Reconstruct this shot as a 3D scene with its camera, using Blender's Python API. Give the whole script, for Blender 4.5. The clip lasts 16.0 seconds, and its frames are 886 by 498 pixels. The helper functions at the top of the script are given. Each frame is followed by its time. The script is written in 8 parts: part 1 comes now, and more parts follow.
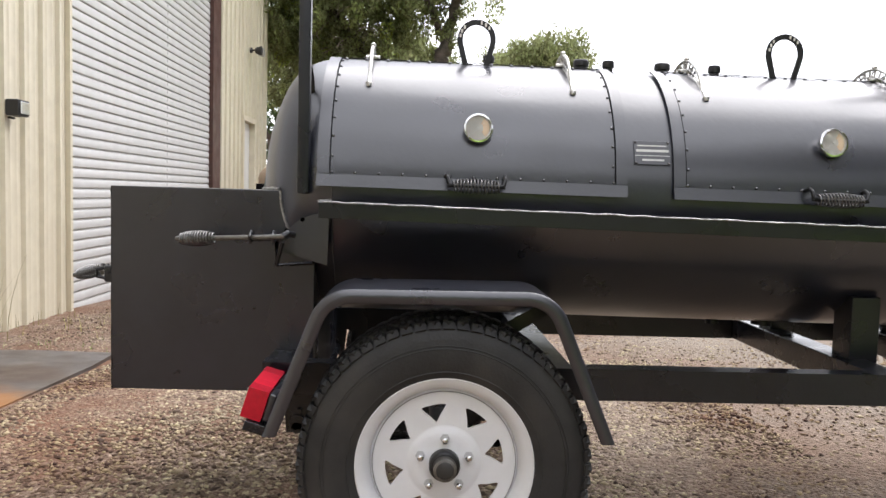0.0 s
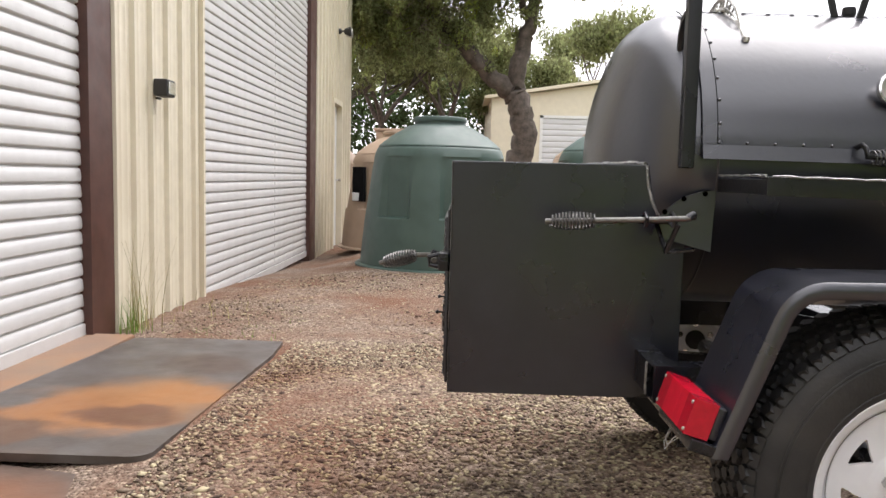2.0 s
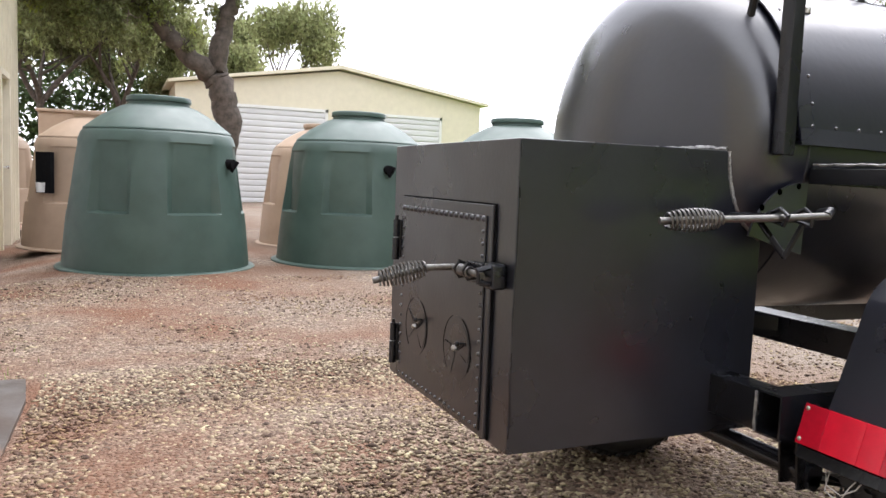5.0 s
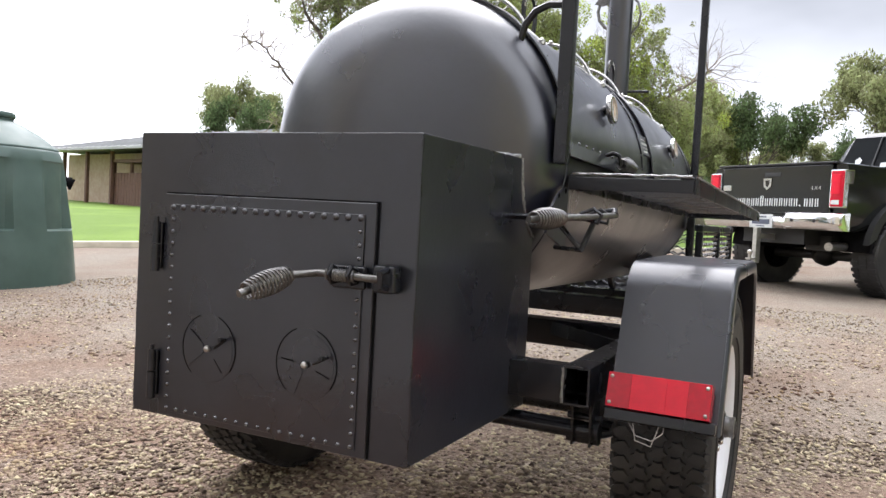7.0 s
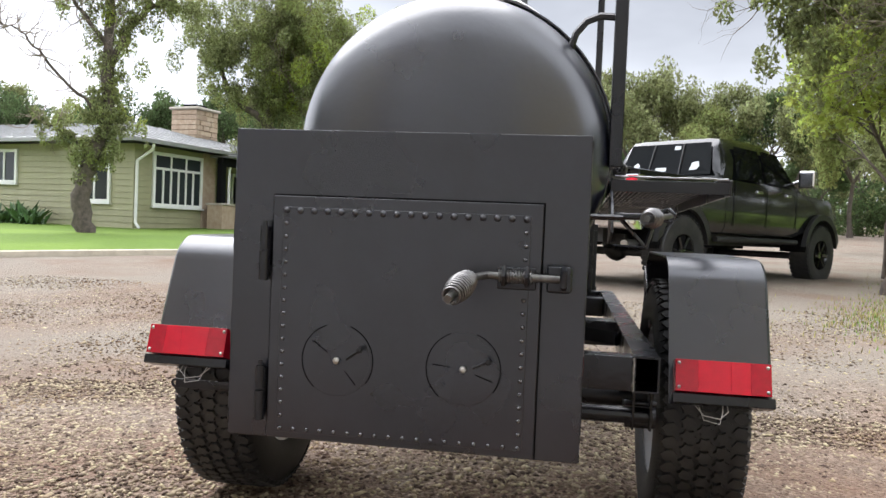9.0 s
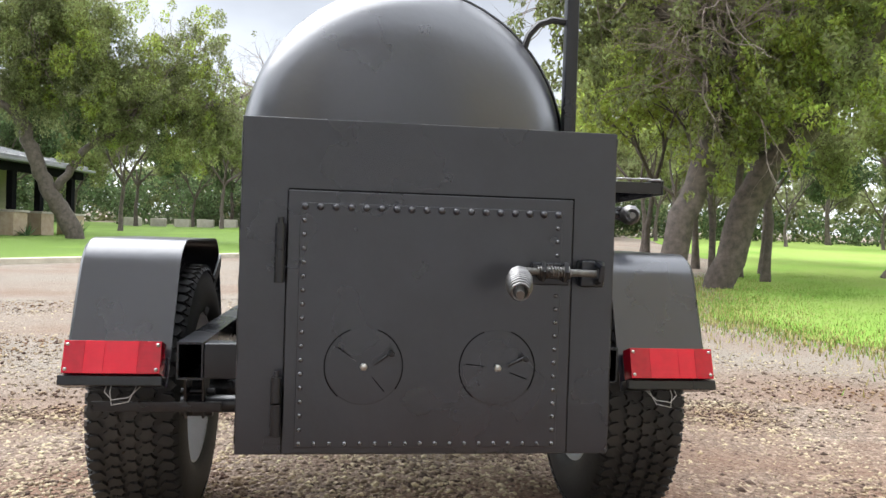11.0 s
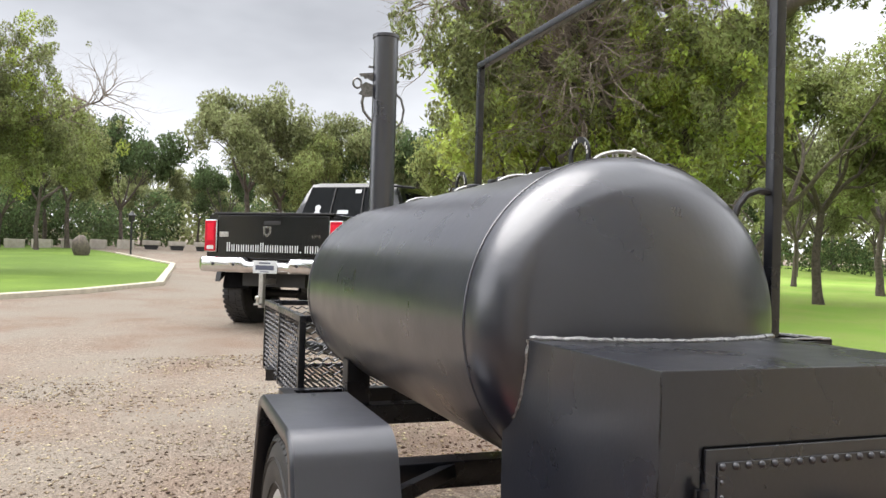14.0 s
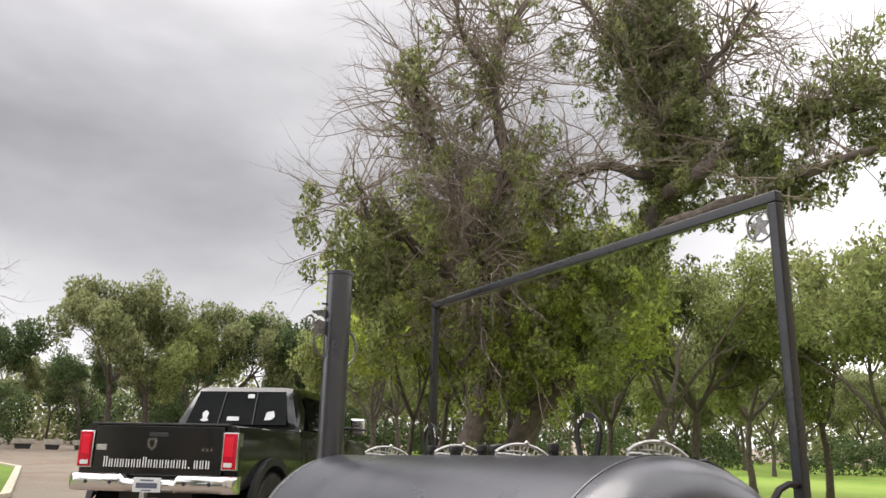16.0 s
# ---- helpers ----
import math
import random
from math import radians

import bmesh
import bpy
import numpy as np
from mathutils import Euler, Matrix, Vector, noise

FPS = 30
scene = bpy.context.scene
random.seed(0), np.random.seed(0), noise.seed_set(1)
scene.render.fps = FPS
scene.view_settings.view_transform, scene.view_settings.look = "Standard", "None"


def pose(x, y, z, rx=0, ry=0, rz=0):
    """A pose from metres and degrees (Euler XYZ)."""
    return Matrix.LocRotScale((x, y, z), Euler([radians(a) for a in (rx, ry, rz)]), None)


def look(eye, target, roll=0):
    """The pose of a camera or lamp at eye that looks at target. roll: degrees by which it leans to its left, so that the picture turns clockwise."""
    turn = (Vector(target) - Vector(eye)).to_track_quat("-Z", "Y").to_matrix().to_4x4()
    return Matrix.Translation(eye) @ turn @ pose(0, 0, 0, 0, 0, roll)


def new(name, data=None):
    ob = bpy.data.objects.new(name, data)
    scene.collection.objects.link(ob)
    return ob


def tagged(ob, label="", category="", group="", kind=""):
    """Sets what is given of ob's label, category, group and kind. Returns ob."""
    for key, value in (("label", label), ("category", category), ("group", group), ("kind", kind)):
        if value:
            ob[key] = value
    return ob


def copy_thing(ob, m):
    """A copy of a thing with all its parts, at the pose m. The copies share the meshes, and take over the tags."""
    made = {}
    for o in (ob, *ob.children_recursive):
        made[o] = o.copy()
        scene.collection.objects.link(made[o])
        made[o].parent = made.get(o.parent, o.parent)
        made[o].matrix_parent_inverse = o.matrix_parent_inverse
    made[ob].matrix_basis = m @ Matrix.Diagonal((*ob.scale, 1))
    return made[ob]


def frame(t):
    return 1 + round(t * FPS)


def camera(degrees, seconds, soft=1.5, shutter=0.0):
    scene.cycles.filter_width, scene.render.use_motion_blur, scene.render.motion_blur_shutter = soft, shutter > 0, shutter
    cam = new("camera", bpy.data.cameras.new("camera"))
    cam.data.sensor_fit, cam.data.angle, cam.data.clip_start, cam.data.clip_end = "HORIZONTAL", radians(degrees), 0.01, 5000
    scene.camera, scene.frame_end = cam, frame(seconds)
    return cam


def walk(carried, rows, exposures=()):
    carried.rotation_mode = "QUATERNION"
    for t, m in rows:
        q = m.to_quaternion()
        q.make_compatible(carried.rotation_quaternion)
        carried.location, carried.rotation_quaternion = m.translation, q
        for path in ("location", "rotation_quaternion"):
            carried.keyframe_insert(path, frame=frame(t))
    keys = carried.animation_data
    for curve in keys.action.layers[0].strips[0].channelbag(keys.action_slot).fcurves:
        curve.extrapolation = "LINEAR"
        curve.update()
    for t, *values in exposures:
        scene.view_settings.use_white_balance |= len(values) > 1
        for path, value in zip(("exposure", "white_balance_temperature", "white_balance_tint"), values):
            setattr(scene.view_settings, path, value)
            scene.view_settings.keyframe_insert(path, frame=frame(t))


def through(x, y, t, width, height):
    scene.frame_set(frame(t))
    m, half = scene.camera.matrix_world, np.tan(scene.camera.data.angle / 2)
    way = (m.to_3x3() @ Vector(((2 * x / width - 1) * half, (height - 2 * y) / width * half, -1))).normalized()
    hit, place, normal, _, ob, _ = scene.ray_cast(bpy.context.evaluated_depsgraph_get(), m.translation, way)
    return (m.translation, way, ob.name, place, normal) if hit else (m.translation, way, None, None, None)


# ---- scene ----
cam = camera(59.8, 16.0)
EXPOSURES = [(0.0, 1.18, 6350, 14), (1.5, 1.19, 6500, 15), (3.5, 1.28, 6400, 16), (6.0, 1.45, 6200, 15), (8.5, 1.34, 6200, 13), (9.5, 1.38, 6150, 12),
             (12.0, 1.64, 6200, 10), (14.0, 1.30, 6450, 12), (15.0, 1.25, 6500, 14), (16.0, 0.96, 6750, 14)]
PATH = [
    (0, (-0.026, -0.048, 1.056), (0.048, 1.946, 0.913), 1.7),
    (0.5, (-0.215, 0.076, 1.06), (-0.148, 2.07, 0.916), 1.6),
    (1, (-0.461, 0.096, 1.048), (-0.432, 2.089, 0.894), 1.7),
    (1.5, (-0.697, 0.113, 1.025), (-0.709, 2.106, 0.852), 1.6),
    (2, (-0.879, 0.266, 1.011), (-0.919, 2.257, 0.824), 1.4),
    (2.5, (-1.015, 0.335, 1.005), (-1.102, 2.323, 0.806), 1.5),
    (3, (-1.191, 0.355, 1.007), (-1.098, 2.343, 0.811), 1.8),
    (3.5, (-1.299, 0.497, 0.988), (-0.972, 2.461, 0.796), 1.9),
    (6, (-1.869, 1.206, 0.954), (-0.617, 2.759, 0.807), 3.1),
    (6.5, (-2.042, 1.341, 0.925), (-0.469, 2.572, 0.809), 3.5),
    (7, (-2.077, 1.563, 0.911), (-0.286, 2.45, 0.824), 3.1),
    (7.5, (-2.136, 1.794, 0.938), (-0.258, 2.48, 0.87), 2.6),
    (8, (-2.231, 1.972, 0.932), (-0.321, 2.563, 0.869), 2.4),
    (8.5, (-2.314, 2.124, 0.932), (-0.372, 2.596, 0.873), 2.5),
    (9, (-2.299, 2.228, 0.875), (-0.326, 2.553, 0.823), 2.4),
    (9.5, (-2.317, 2.333, 0.865), (-0.322, 2.466, 0.823), 2.3),
    (12, (-2.161, 3.042, 0.835), (-0.19, 2.706, 0.825), 1.8),
    (12.5, (-2.071, 3.254, 0.901), (-0.101, 2.904, 0.898), 2.0),
    (13, (-1.946, 3.383, 1.0), (0.01, 2.968, 1.004), 2.0),
    (13.5, (-1.904, 3.479, 1.111), (0.022, 2.941, 1.122), 1.9),
    (14, (-1.915, 3.612, 1.215), (-0.038, 2.922, 1.245), 1.7),
    (14.5, (-1.922, 3.755, 1.302), (-0.12, 2.889, 1.344), 1.2),
    (15, (-1.878, 3.884, 1.348), (-0.116, 2.944, 1.456), 1.1),
    (15.3, (-1.787, 3.911, 1.43), (-0.038, 2.963, 1.636), 0.7),
    (15.5, (-1.757, 3.955, 1.468), (-0.022, 3.004, 1.764), 0.8),
    (16, (-1.694, 3.952, 1.468), (-0.006, 3.013, 1.987), 1.3),
]
walk(cam, [(t, look(eye, target, roll)) for t, eye, target, roll in PATH], EXPOSURES)

# ---- world and sun ----
SUN_AZ, SUN_EL = 46.0, 60.0
world = bpy.data.worlds.new("overcast_sky")
scene.world = world
world.use_nodes = True
wn, wl = world.node_tree.nodes, world.node_tree.links
wn.clear()
w_out = wn.new("ShaderNodeOutputWorld")
w_bg = wn.new("ShaderNodeBackground")
w_sky = wn.new("ShaderNodeTexSky")
w_sky.sky_type = "NISHITA"
w_sky.sun_disc = False
w_sky.sun_elevation = radians(SUN_EL)
w_sky.sun_rotation = radians(SUN_AZ)
w_co = wn.new("ShaderNodeTexCoord")
w_map = wn.new("ShaderNodeMapping")
w_map.inputs["Scale"].default_value = (1.0, 1.0, 2.6)
w_noise = wn.new("ShaderNodeTexNoise")
w_noise.inputs["Scale"].default_value = 1.7
w_noise.inputs["Detail"].default_value = 5.0
w_noise.inputs["Roughness"].default_value = 0.5
wl.new(w_co.outputs["Generated"], w_map.inputs["Vector"])
wl.new(w_map.outputs["Vector"], w_noise.inputs["Vector"])
# thin cloud lets more light through round the sun's place
w_dot = wn.new("ShaderNodeVectorMath")
w_dot.operation = "DOT_PRODUCT"
sun_way = Vector((math.sin(radians(SUN_AZ)) * math.cos(radians(SUN_EL)), math.cos(radians(SUN_AZ)) * math.cos(radians(SUN_EL)), math.sin(radians(SUN_EL))))
w_dot.inputs[1].default_value = sun_way
wl.new(w_co.outputs["Generated"], w_dot.inputs[0])
w_glow = wn.new("ShaderNodeMapRange")
w_glow.inputs["From Min"].default_value = 0.36
w_glow.inputs["From Max"].default_value = 0.85
w_glow.interpolation_type = "SMOOTHSTEP"
w_glow.inputs["To Min"].default_value = 8.2
w_glow.inputs["To Max"].default_value = 7.8
wl.new(w_dot.outputs["Value"], w_glow.inputs["Value"])
# a rain cloud stands in the east
w_dot2 = wn.new("ShaderNodeVectorMath")
w_dot2.operation = "DOT_PRODUCT"
w_dot2.inputs[1].default_value = (0.93, -0.23, 0.28)
wl.new(w_co.outputs["Generated"], w_dot2.inputs[0])
w_bank = wn.new("ShaderNodeMapRange")
w_bank.interpolation_type = "SMOOTHSTEP"
w_bank.inputs["From Min"].default_value = 0.60
w_bank.inputs["From Max"].default_value = 0.95
w_bank.inputs["To Min"].default_value = 1.0
w_bank.inputs["To Max"].default_value = 0.36
wl.new(w_dot2.outputs["Value"], w_bank.inputs["Value"])
# it hangs low: higher up the sheet is as bright as elsewhere
w_up = wn.new("ShaderNodeSeparateXYZ")
wl.new(w_co.outputs["Generated"], w_up.inputs[0])
w_lift = wn.new("ShaderNodeMapRange")
w_lift.interpolation_type = "SMOOTHSTEP"
w_lift.inputs["From Min"].default_value = 0.30
w_lift.inputs["From Max"].default_value = 0.85
w_lift.inputs["To Max"].default_value = 0.7
wl.new(w_up.outputs["Z"], w_lift.inputs["Value"])
w_low = wn.new("ShaderNodeMix")
wl.new(w_lift.outputs[0], w_low.inputs[0])
wl.new(w_bank.outputs[0], w_low.inputs[2])
w_low.inputs[3].default_value = 1.0
w_ramp = wn.new("ShaderNodeMapRange")
w_ramp.inputs["From Min"].default_value = 0.3
w_ramp.inputs["From Max"].default_value = 0.7
w_ramp.inputs["To Min"].default_value = 0.6
w_ramp.inputs["To Max"].default_value = 1.3
wl.new(w_noise.outputs["Fac"], w_ramp.inputs["Value"])
# the cloud sheet is thinner, and so brighter, towards the horizon
w_sep = wn.new("ShaderNodeSeparateXYZ")
wl.new(w_co.outputs["Generated"], w_sep.inputs[0])
w_hor = wn.new("ShaderNodeMapRange")
w_hor.inputs["From Min"].default_value = 0.02
w_hor.inputs["From Max"].default_value = 0.24
w_hor.inputs["To Min"].default_value = 1.45
w_hor.inputs["To Max"].default_value = 1.0
w_hor.interpolation_type = "SMOOTHSTEP"
wl.new(w_sep.outputs["Z"], w_hor.inputs["Value"])
# and it is brightest overhead
w_zen = wn.new("ShaderNodeMapRange")
w_zen.inputs["From Min"].default_value = 0.40
w_zen.inputs["From Max"].default_value = 0.95
w_zen.inputs["To Min"].default_value = 1.0
w_zen.inputs["To Max"].default_value = 1.4
w_zen.interpolation_type = "SMOOTHSTEP"
wl.new(w_sep.outputs["Z"], w_zen.inputs["Value"])
w_m3 = wn.new("ShaderNodeMath")
w_m3.operation = "MULTIPLY"
wl.new(w_hor.outputs[0], w_m3.inputs[0])
wl.new(w_zen.outputs[0], w_m3.inputs[1])
w_m1 = wn.new("ShaderNodeMath")
w_m1.operation = "MULTIPLY"
w_m2 = wn.new("ShaderNodeMath")
w_m2.operation = "MULTIPLY"
w_m0 = wn.new("ShaderNodeMath")
w_m0.operation = "MULTIPLY"
wl.new(w_glow.outputs[0], w_m0.inputs[0])
wl.new(w_low.outputs[0], w_m0.inputs[1])
wl.new(w_m0.outputs[0], w_m1.inputs[0])
wl.new(w_ramp.outputs[0], w_m1.inputs[1])
wl.new(w_m1.outputs[0], w_m2.inputs[0])
wl.new(w_m3.outputs[0], w_m2.inputs[1])
w_cl = wn.new("ShaderNodeMix")
w_cl.data_type = "RGBA"
w_cl.blend_type = "MULTIPLY"
w_cl.inputs["Factor"].default_value = 1.0
w_cl.inputs[6].default_value = (0.985, 1.0, 1.02, 1)
wl.new(w_m2.outputs[0], w_cl.inputs[7])
w_mix = wn.new("ShaderNodeMix")
w_mix.data_type = "RGBA"
w_mix.inputs["Factor"].default_value = 0.94
wl.new(w_sky.outputs["Color"], w_mix.inputs[6])
wl.new(w_cl.outputs[2], w_mix.inputs[7])
wl.new(w_mix.outputs[2], w_bg.inputs["Color"])
w_bg.inputs["Strength"].default_value = 0.115
wl.new(w_bg.outputs[0], w_out.inputs["Surface"])

sun = new("sun", bpy.data.lights.new("sun", "SUN"))
sun.data.energy = 1.8
sun.data.angle = radians(60)
sun.data.color = (1.0, 0.97, 0.94)
sun.matrix_world = look(sun_way * 60, (0, 0, 0))


# ---- materials ----
def mat(name, base, rough=0.5, metal=0.0, tint=None, grain=0.0, scale=20.0, bump=0.0, bscale=60.0, rvar=0.0, coat=0.0, spec=0.5, island=0.0, obvar=0.0, big=None, bigscale=1.2):
    """A surface with colour that varies at two scales (grain, and large stains towards the colour big), varied gloss and fine relief."""
    m = bpy.data.materials.new(name)
    m.use_nodes = True
    n, l = m.node_tree.nodes, m.node_tree.links
    b = n["Principled BSDF"]
    b.inputs["Metallic"].default_value = metal
    b.inputs["Roughness"].default_value = rough
    b.inputs["Coat Weight"].default_value = coat
    b.inputs["Coat Roughness"].default_value = 0.16
    b.inputs["Specular IOR Level"].default_value = spec
    co = n.new("ShaderNodeTexCoord")
    rgb = n.new("ShaderNodeRGB")
    rgb.outputs[0].default_value = (*base, 1)
    out = rgb.outputs[0]
    if grain or tint:
        t1 = n.new("ShaderNodeTexNoise")
        t1.inputs["Scale"].default_value = scale
        t1.inputs["Detail"].default_value = 6
        t1.inputs["Roughness"].default_value = 0.65
        l.new(co.outputs["Object"], t1.inputs["Vector"])
        r1 = n.new("ShaderNodeMapRange")
        r1.inputs["From Min"].default_value = 0.35
        r1.inputs["From Max"].default_value = 0.65
        l.new(t1.outputs["Fac"], r1.inputs["Value"])
        x1 = n.new("ShaderNodeMix")
        x1.data_type = "RGBA"
        l.new(r1.outputs[0], x1.inputs["Factor"])
        l.new(out, x1.inputs[6])
        c2 = tint if tint else tuple(c * (1 - grain) for c in base)
        x1.inputs[7].default_value = (*c2, 1)
        out = x1.outputs[2]
    if big:
        t2 = n.new("ShaderNodeTexNoise")
        t2.inputs["Scale"].default_value = bigscale
        t2.inputs["Detail"].default_value = 5
        l.new(co.outputs["Object"], t2.inputs["Vector"])
        r2 = n.new("ShaderNodeMapRange")
        r2.inputs["From Min"].default_value = 0.48
        r2.inputs["From Max"].default_value = 0.68
        l.new(t2.outputs["Fac"], r2.inputs["Value"])
        x2 = n.new("ShaderNodeMix")
        x2.data_type = "RGBA"
        l.new(r2.outputs[0], x2.inputs["Factor"])
        l.new(out, x2.inputs[6])
        x2.inputs[7].default_value = (*big, 1)
        out = x2.outputs[2]
    for amount, node_type, socket in ((island, "ShaderNodeNewGeometry", "Random Per Island"), (obvar, "ShaderNodeObjectInfo", "Random")):
        if amount:
            gi = n.new(node_type)
            hs = n.new("ShaderNodeHueSaturation")
            mr = n.new("ShaderNodeMapRange")
            mr.inputs["To Min"].default_value = 1 - amount
            mr.inputs["To Max"].default_value = 1 + amount
            l.new(gi.outputs[socket], mr.inputs["Value"])
            l.new(mr.outputs[0], hs.inputs["Value"])
            mh = n.new("ShaderNodeMapRange")
            mh.inputs["To Min"].default_value = 0.5 - amount * 0.04
            mh.inputs["To Max"].default_value = 0.5 + amount * 0.04
            l.new(gi.outputs[socket], mh.inputs["Value"])
            l.new(mh.outputs[0], hs.inputs["Hue"])
            l.new(out, hs.inputs["Color"])
            out = hs.outputs[0]
    l.new(out, b.inputs["Base Color"])
    if rvar:
        t3 = n.new("ShaderNodeTexNoise")
        t3.inputs["Scale"].default_value = 5
        t3.inputs["Detail"].default_value = 8
        l.new(co.outputs["Object"], t3.inputs["Vector"])
        r3 = n.new("ShaderNodeMapRange")
        r3.inputs["From Min"].default_value = 0.3
        r3.inputs["From Max"].default_value = 0.7
        r3.inputs["To Min"].default_value = max(0.02, rough - rvar)
        r3.inputs["To Max"].default_value = rough + rvar
        l.new(t3.outputs["Fac"], r3.inputs["Value"])
        l.new(r3.outputs[0], b.inputs["Roughness"])
    if bump:
        t4 = n.new("ShaderNodeTexNoise")
        t4.inputs["Scale"].default_value = bscale
        t4.inputs["Detail"].default_value = 4
        l.new(co.outputs["Object"], t4.inputs["Vector"])
        bp = n.new("ShaderNodeBump")
        bp.inputs["Strength"].default_value = bump
        bp.inputs["Distance"].default_value = 0.01
        l.new(t4.outputs["Fac"], bp.inputs["Height"])
        l.new(bp.outputs[0], b.inputs["Normal"])
    return m


BLACK = mat("satin_black_paint", (0.012, 0.0135, 0.024), 0.31, spec=1.0, coat=0.2, grain=0.25, scale=7, bump=0.035, bscale=55, rvar=0.06)
BLACK_FLAT = mat("flat_black_paint", (0.016, 0.0175, 0.025), 0.30, spec=0.7, coat=0.15, grain=0.3, scale=9, bump=0.035, bscale=90, rvar=0.08)
BLACK_FRAME = mat("black_frame_paint", (0.010, 0.011, 0.015), 0.28, grain=0.3, scale=12, bump=0.06, bscale=70, rvar=0.1)
IRON = mat("dark_forged_iron", (0.03, 0.03, 0.032), 0.4, 0.5, grain=0.3, scale=40, bump=0.1, bscale=120)
SPRING = mat("worn_spring_steel", (0.22, 0.215, 0.21), 0.35, 0.8, grain=0.5, scale=60, bump=0.05)
CHROME = mat("chrome", (0.72, 0.72, 0.73), 0.14, 1.0, grain=0.15, scale=30, rvar=0.05)
NICKEL = mat("cast_silver_metal", (0.62, 0.61, 0.58), 0.34, 0.9, grain=0.4, scale=70, bump=0.2, bscale=150)
WELD = mat("painted_weld_bead", (0.42, 0.42, 0.42), 0.32, 0.7, grain=0.6, scale=90, bump=0.4, bscale=200)
DIAL = mat("dial_face", (0.72, 0.70, 0.66), 0.35, grain=0.08, scale=30)
DIAL_RED = mat("dial_orange_zone", (0.68, 0.52, 0.36), 0.4, grain=0.1)
PLATE_TXT = mat("engraved_white", (0.62, 0.62, 0.6), 0.45, grain=0.2, scale=90)
RED = mat("red_lamp_plastic", (0.50, 0.004, 0.022), 0.18, grain=0.2, scale=50, coat=0.1)
RED2 = mat("red_lamp_reflector", (0.70, 0.008, 0.032), 0.22, grain=0.12, scale=30, coat=0.1)
RUBBER = mat("tyre_rubber", (0.020, 0.020, 0.021), 0.6, grain=0.35, scale=25, bump=0.12, bscale=140, big=(0.036, 0.034, 0.032), bigscale=5)
RIM = mat("white_painted_rim", (0.73, 0.74, 0.77), 0.32, grain=0.06, scale=9, bump=0.02, big=(0.66, 0.67, 0.69), bigscale=7)
WIRE = mat("grey_wire", (0.45, 0.44, 0.42), 0.5, grain=0.1)
CREAM = mat("cream_metal_siding", (0.70, 0.645, 0.50), 0.42, grain=0.10, scale=6, bump=0.03, bscale=12, rvar=0.08, big=(0.60, 0.54, 0.41), bigscale=0.9)
DOORW = mat("white_rollup_steel", (0.60, 0.60, 0.59), 0.36, 0.1, grain=0.08, scale=5, bump=0.02, rvar=0.1, obvar=0.03, big=(0.58, 0.58, 0.57), bigscale=1.5)
JAMB = mat("brown_trim_steel", (0.085, 0.034, 0.024), 0.45, grain=0.3, scale=8, rvar=0.1)
CREAM2 = mat("cream_shed_siding", (0.68, 0.62, 0.47), 0.5, grain=0.08, scale=4)
CONC = mat("stained_concrete", (0.22, 0.15, 0.10), 0.85, tint=(0.26, 0.14, 0.075), scale=3, bump=0.3, bscale=60, big=(0.20, 0.13, 0.09), bigscale=2)
GREEN = mat("green_moulded_plastic", (0.052, 0.090, 0.074), 0.48, grain=0.15, scale=4, bump=0.06, bscale=40, rvar=0.08, big=(0.064, 0.105, 0.088), bigscale=1.6)
TAN = mat("tan_moulded_plastic", (0.42, 0.31, 0.22), 0.55, grain=0.12, scale=4, bump=0.05, bscale=40)
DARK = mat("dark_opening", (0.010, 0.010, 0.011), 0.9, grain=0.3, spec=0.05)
OLIVE = mat("olive_siding_paint", (0.31, 0.30, 0.175), 0.6, grain=0.12, scale=3, bump=0.1, bscale=30, obvar=0.05)
WHITE = mat("white_trim_paint", (0.72, 0.72, 0.69), 0.5, grain=0.06, scale=6)
ROOFM = mat("galvanised_roof", (0.27, 0.275, 0.27), 0.5, 0.2, grain=0.2, scale=2, rvar=0.1)
STONE = mat("limestone", (0.46, 0.37, 0.27), 0.9, tint=(0.36, 0.26, 0.18), scale=5, bump=0.5, bscale=25, obvar=0.12)
BLOCK = mat("pale_stone_block", (0.48, 0.44, 0.37), 0.9, grain=0.25, scale=4, bump=0.4, bscale=20, obvar=0.1)
KERBM = mat("concrete_kerb", (0.50, 0.45, 0.35), 0.85, grain=0.25, scale=5, bump=0.3, bscale=40)
BARK = mat("oak_bark", (0.125, 0.10, 0.082), 0.9, tint=(0.055, 0.045, 0.037), scale=9, bump=1.0, bscale=18)
BARK2 = mat("pale_bark", (0.17, 0.14, 0.115), 0.9, tint=(0.08, 0.065, 0.055), scale=9, bump=0.9, bscale=18)
TWIG = mat("dry_twig", (0.27, 0.22, 0.18), 0.9, grain=0.4, scale=20)
CARP = mat("black_car_paint", (0.008, 0.009, 0.009), 0.13, grain=0.2, scale=3, coat=0.4, rvar=0.04)
TRIMK = mat("black_plastic", (0.018, 0.018, 0.018), 0.55, grain=0.2, scale=30, bump=0.1, bscale=200)
RUSTP = mat("rusty_pipe", (0.34, 0.12, 0.06), 0.8, tint=(0.22, 0.08, 0.045), scale=6, bump=0.3, bscale=40)
BRICKW = mat("weathered_wood_gate", (0.12, 0.06, 0.04), 0.8, grain=0.3, scale=8)
LICENSE = mat("plate_white", (0.6, 0.62, 0.62), 0.45, grain=0.15, scale=40)
LICENSE_D = mat("plate_dark_marks", (0.08, 0.09, 0.13), 0.5, grain=0.1)
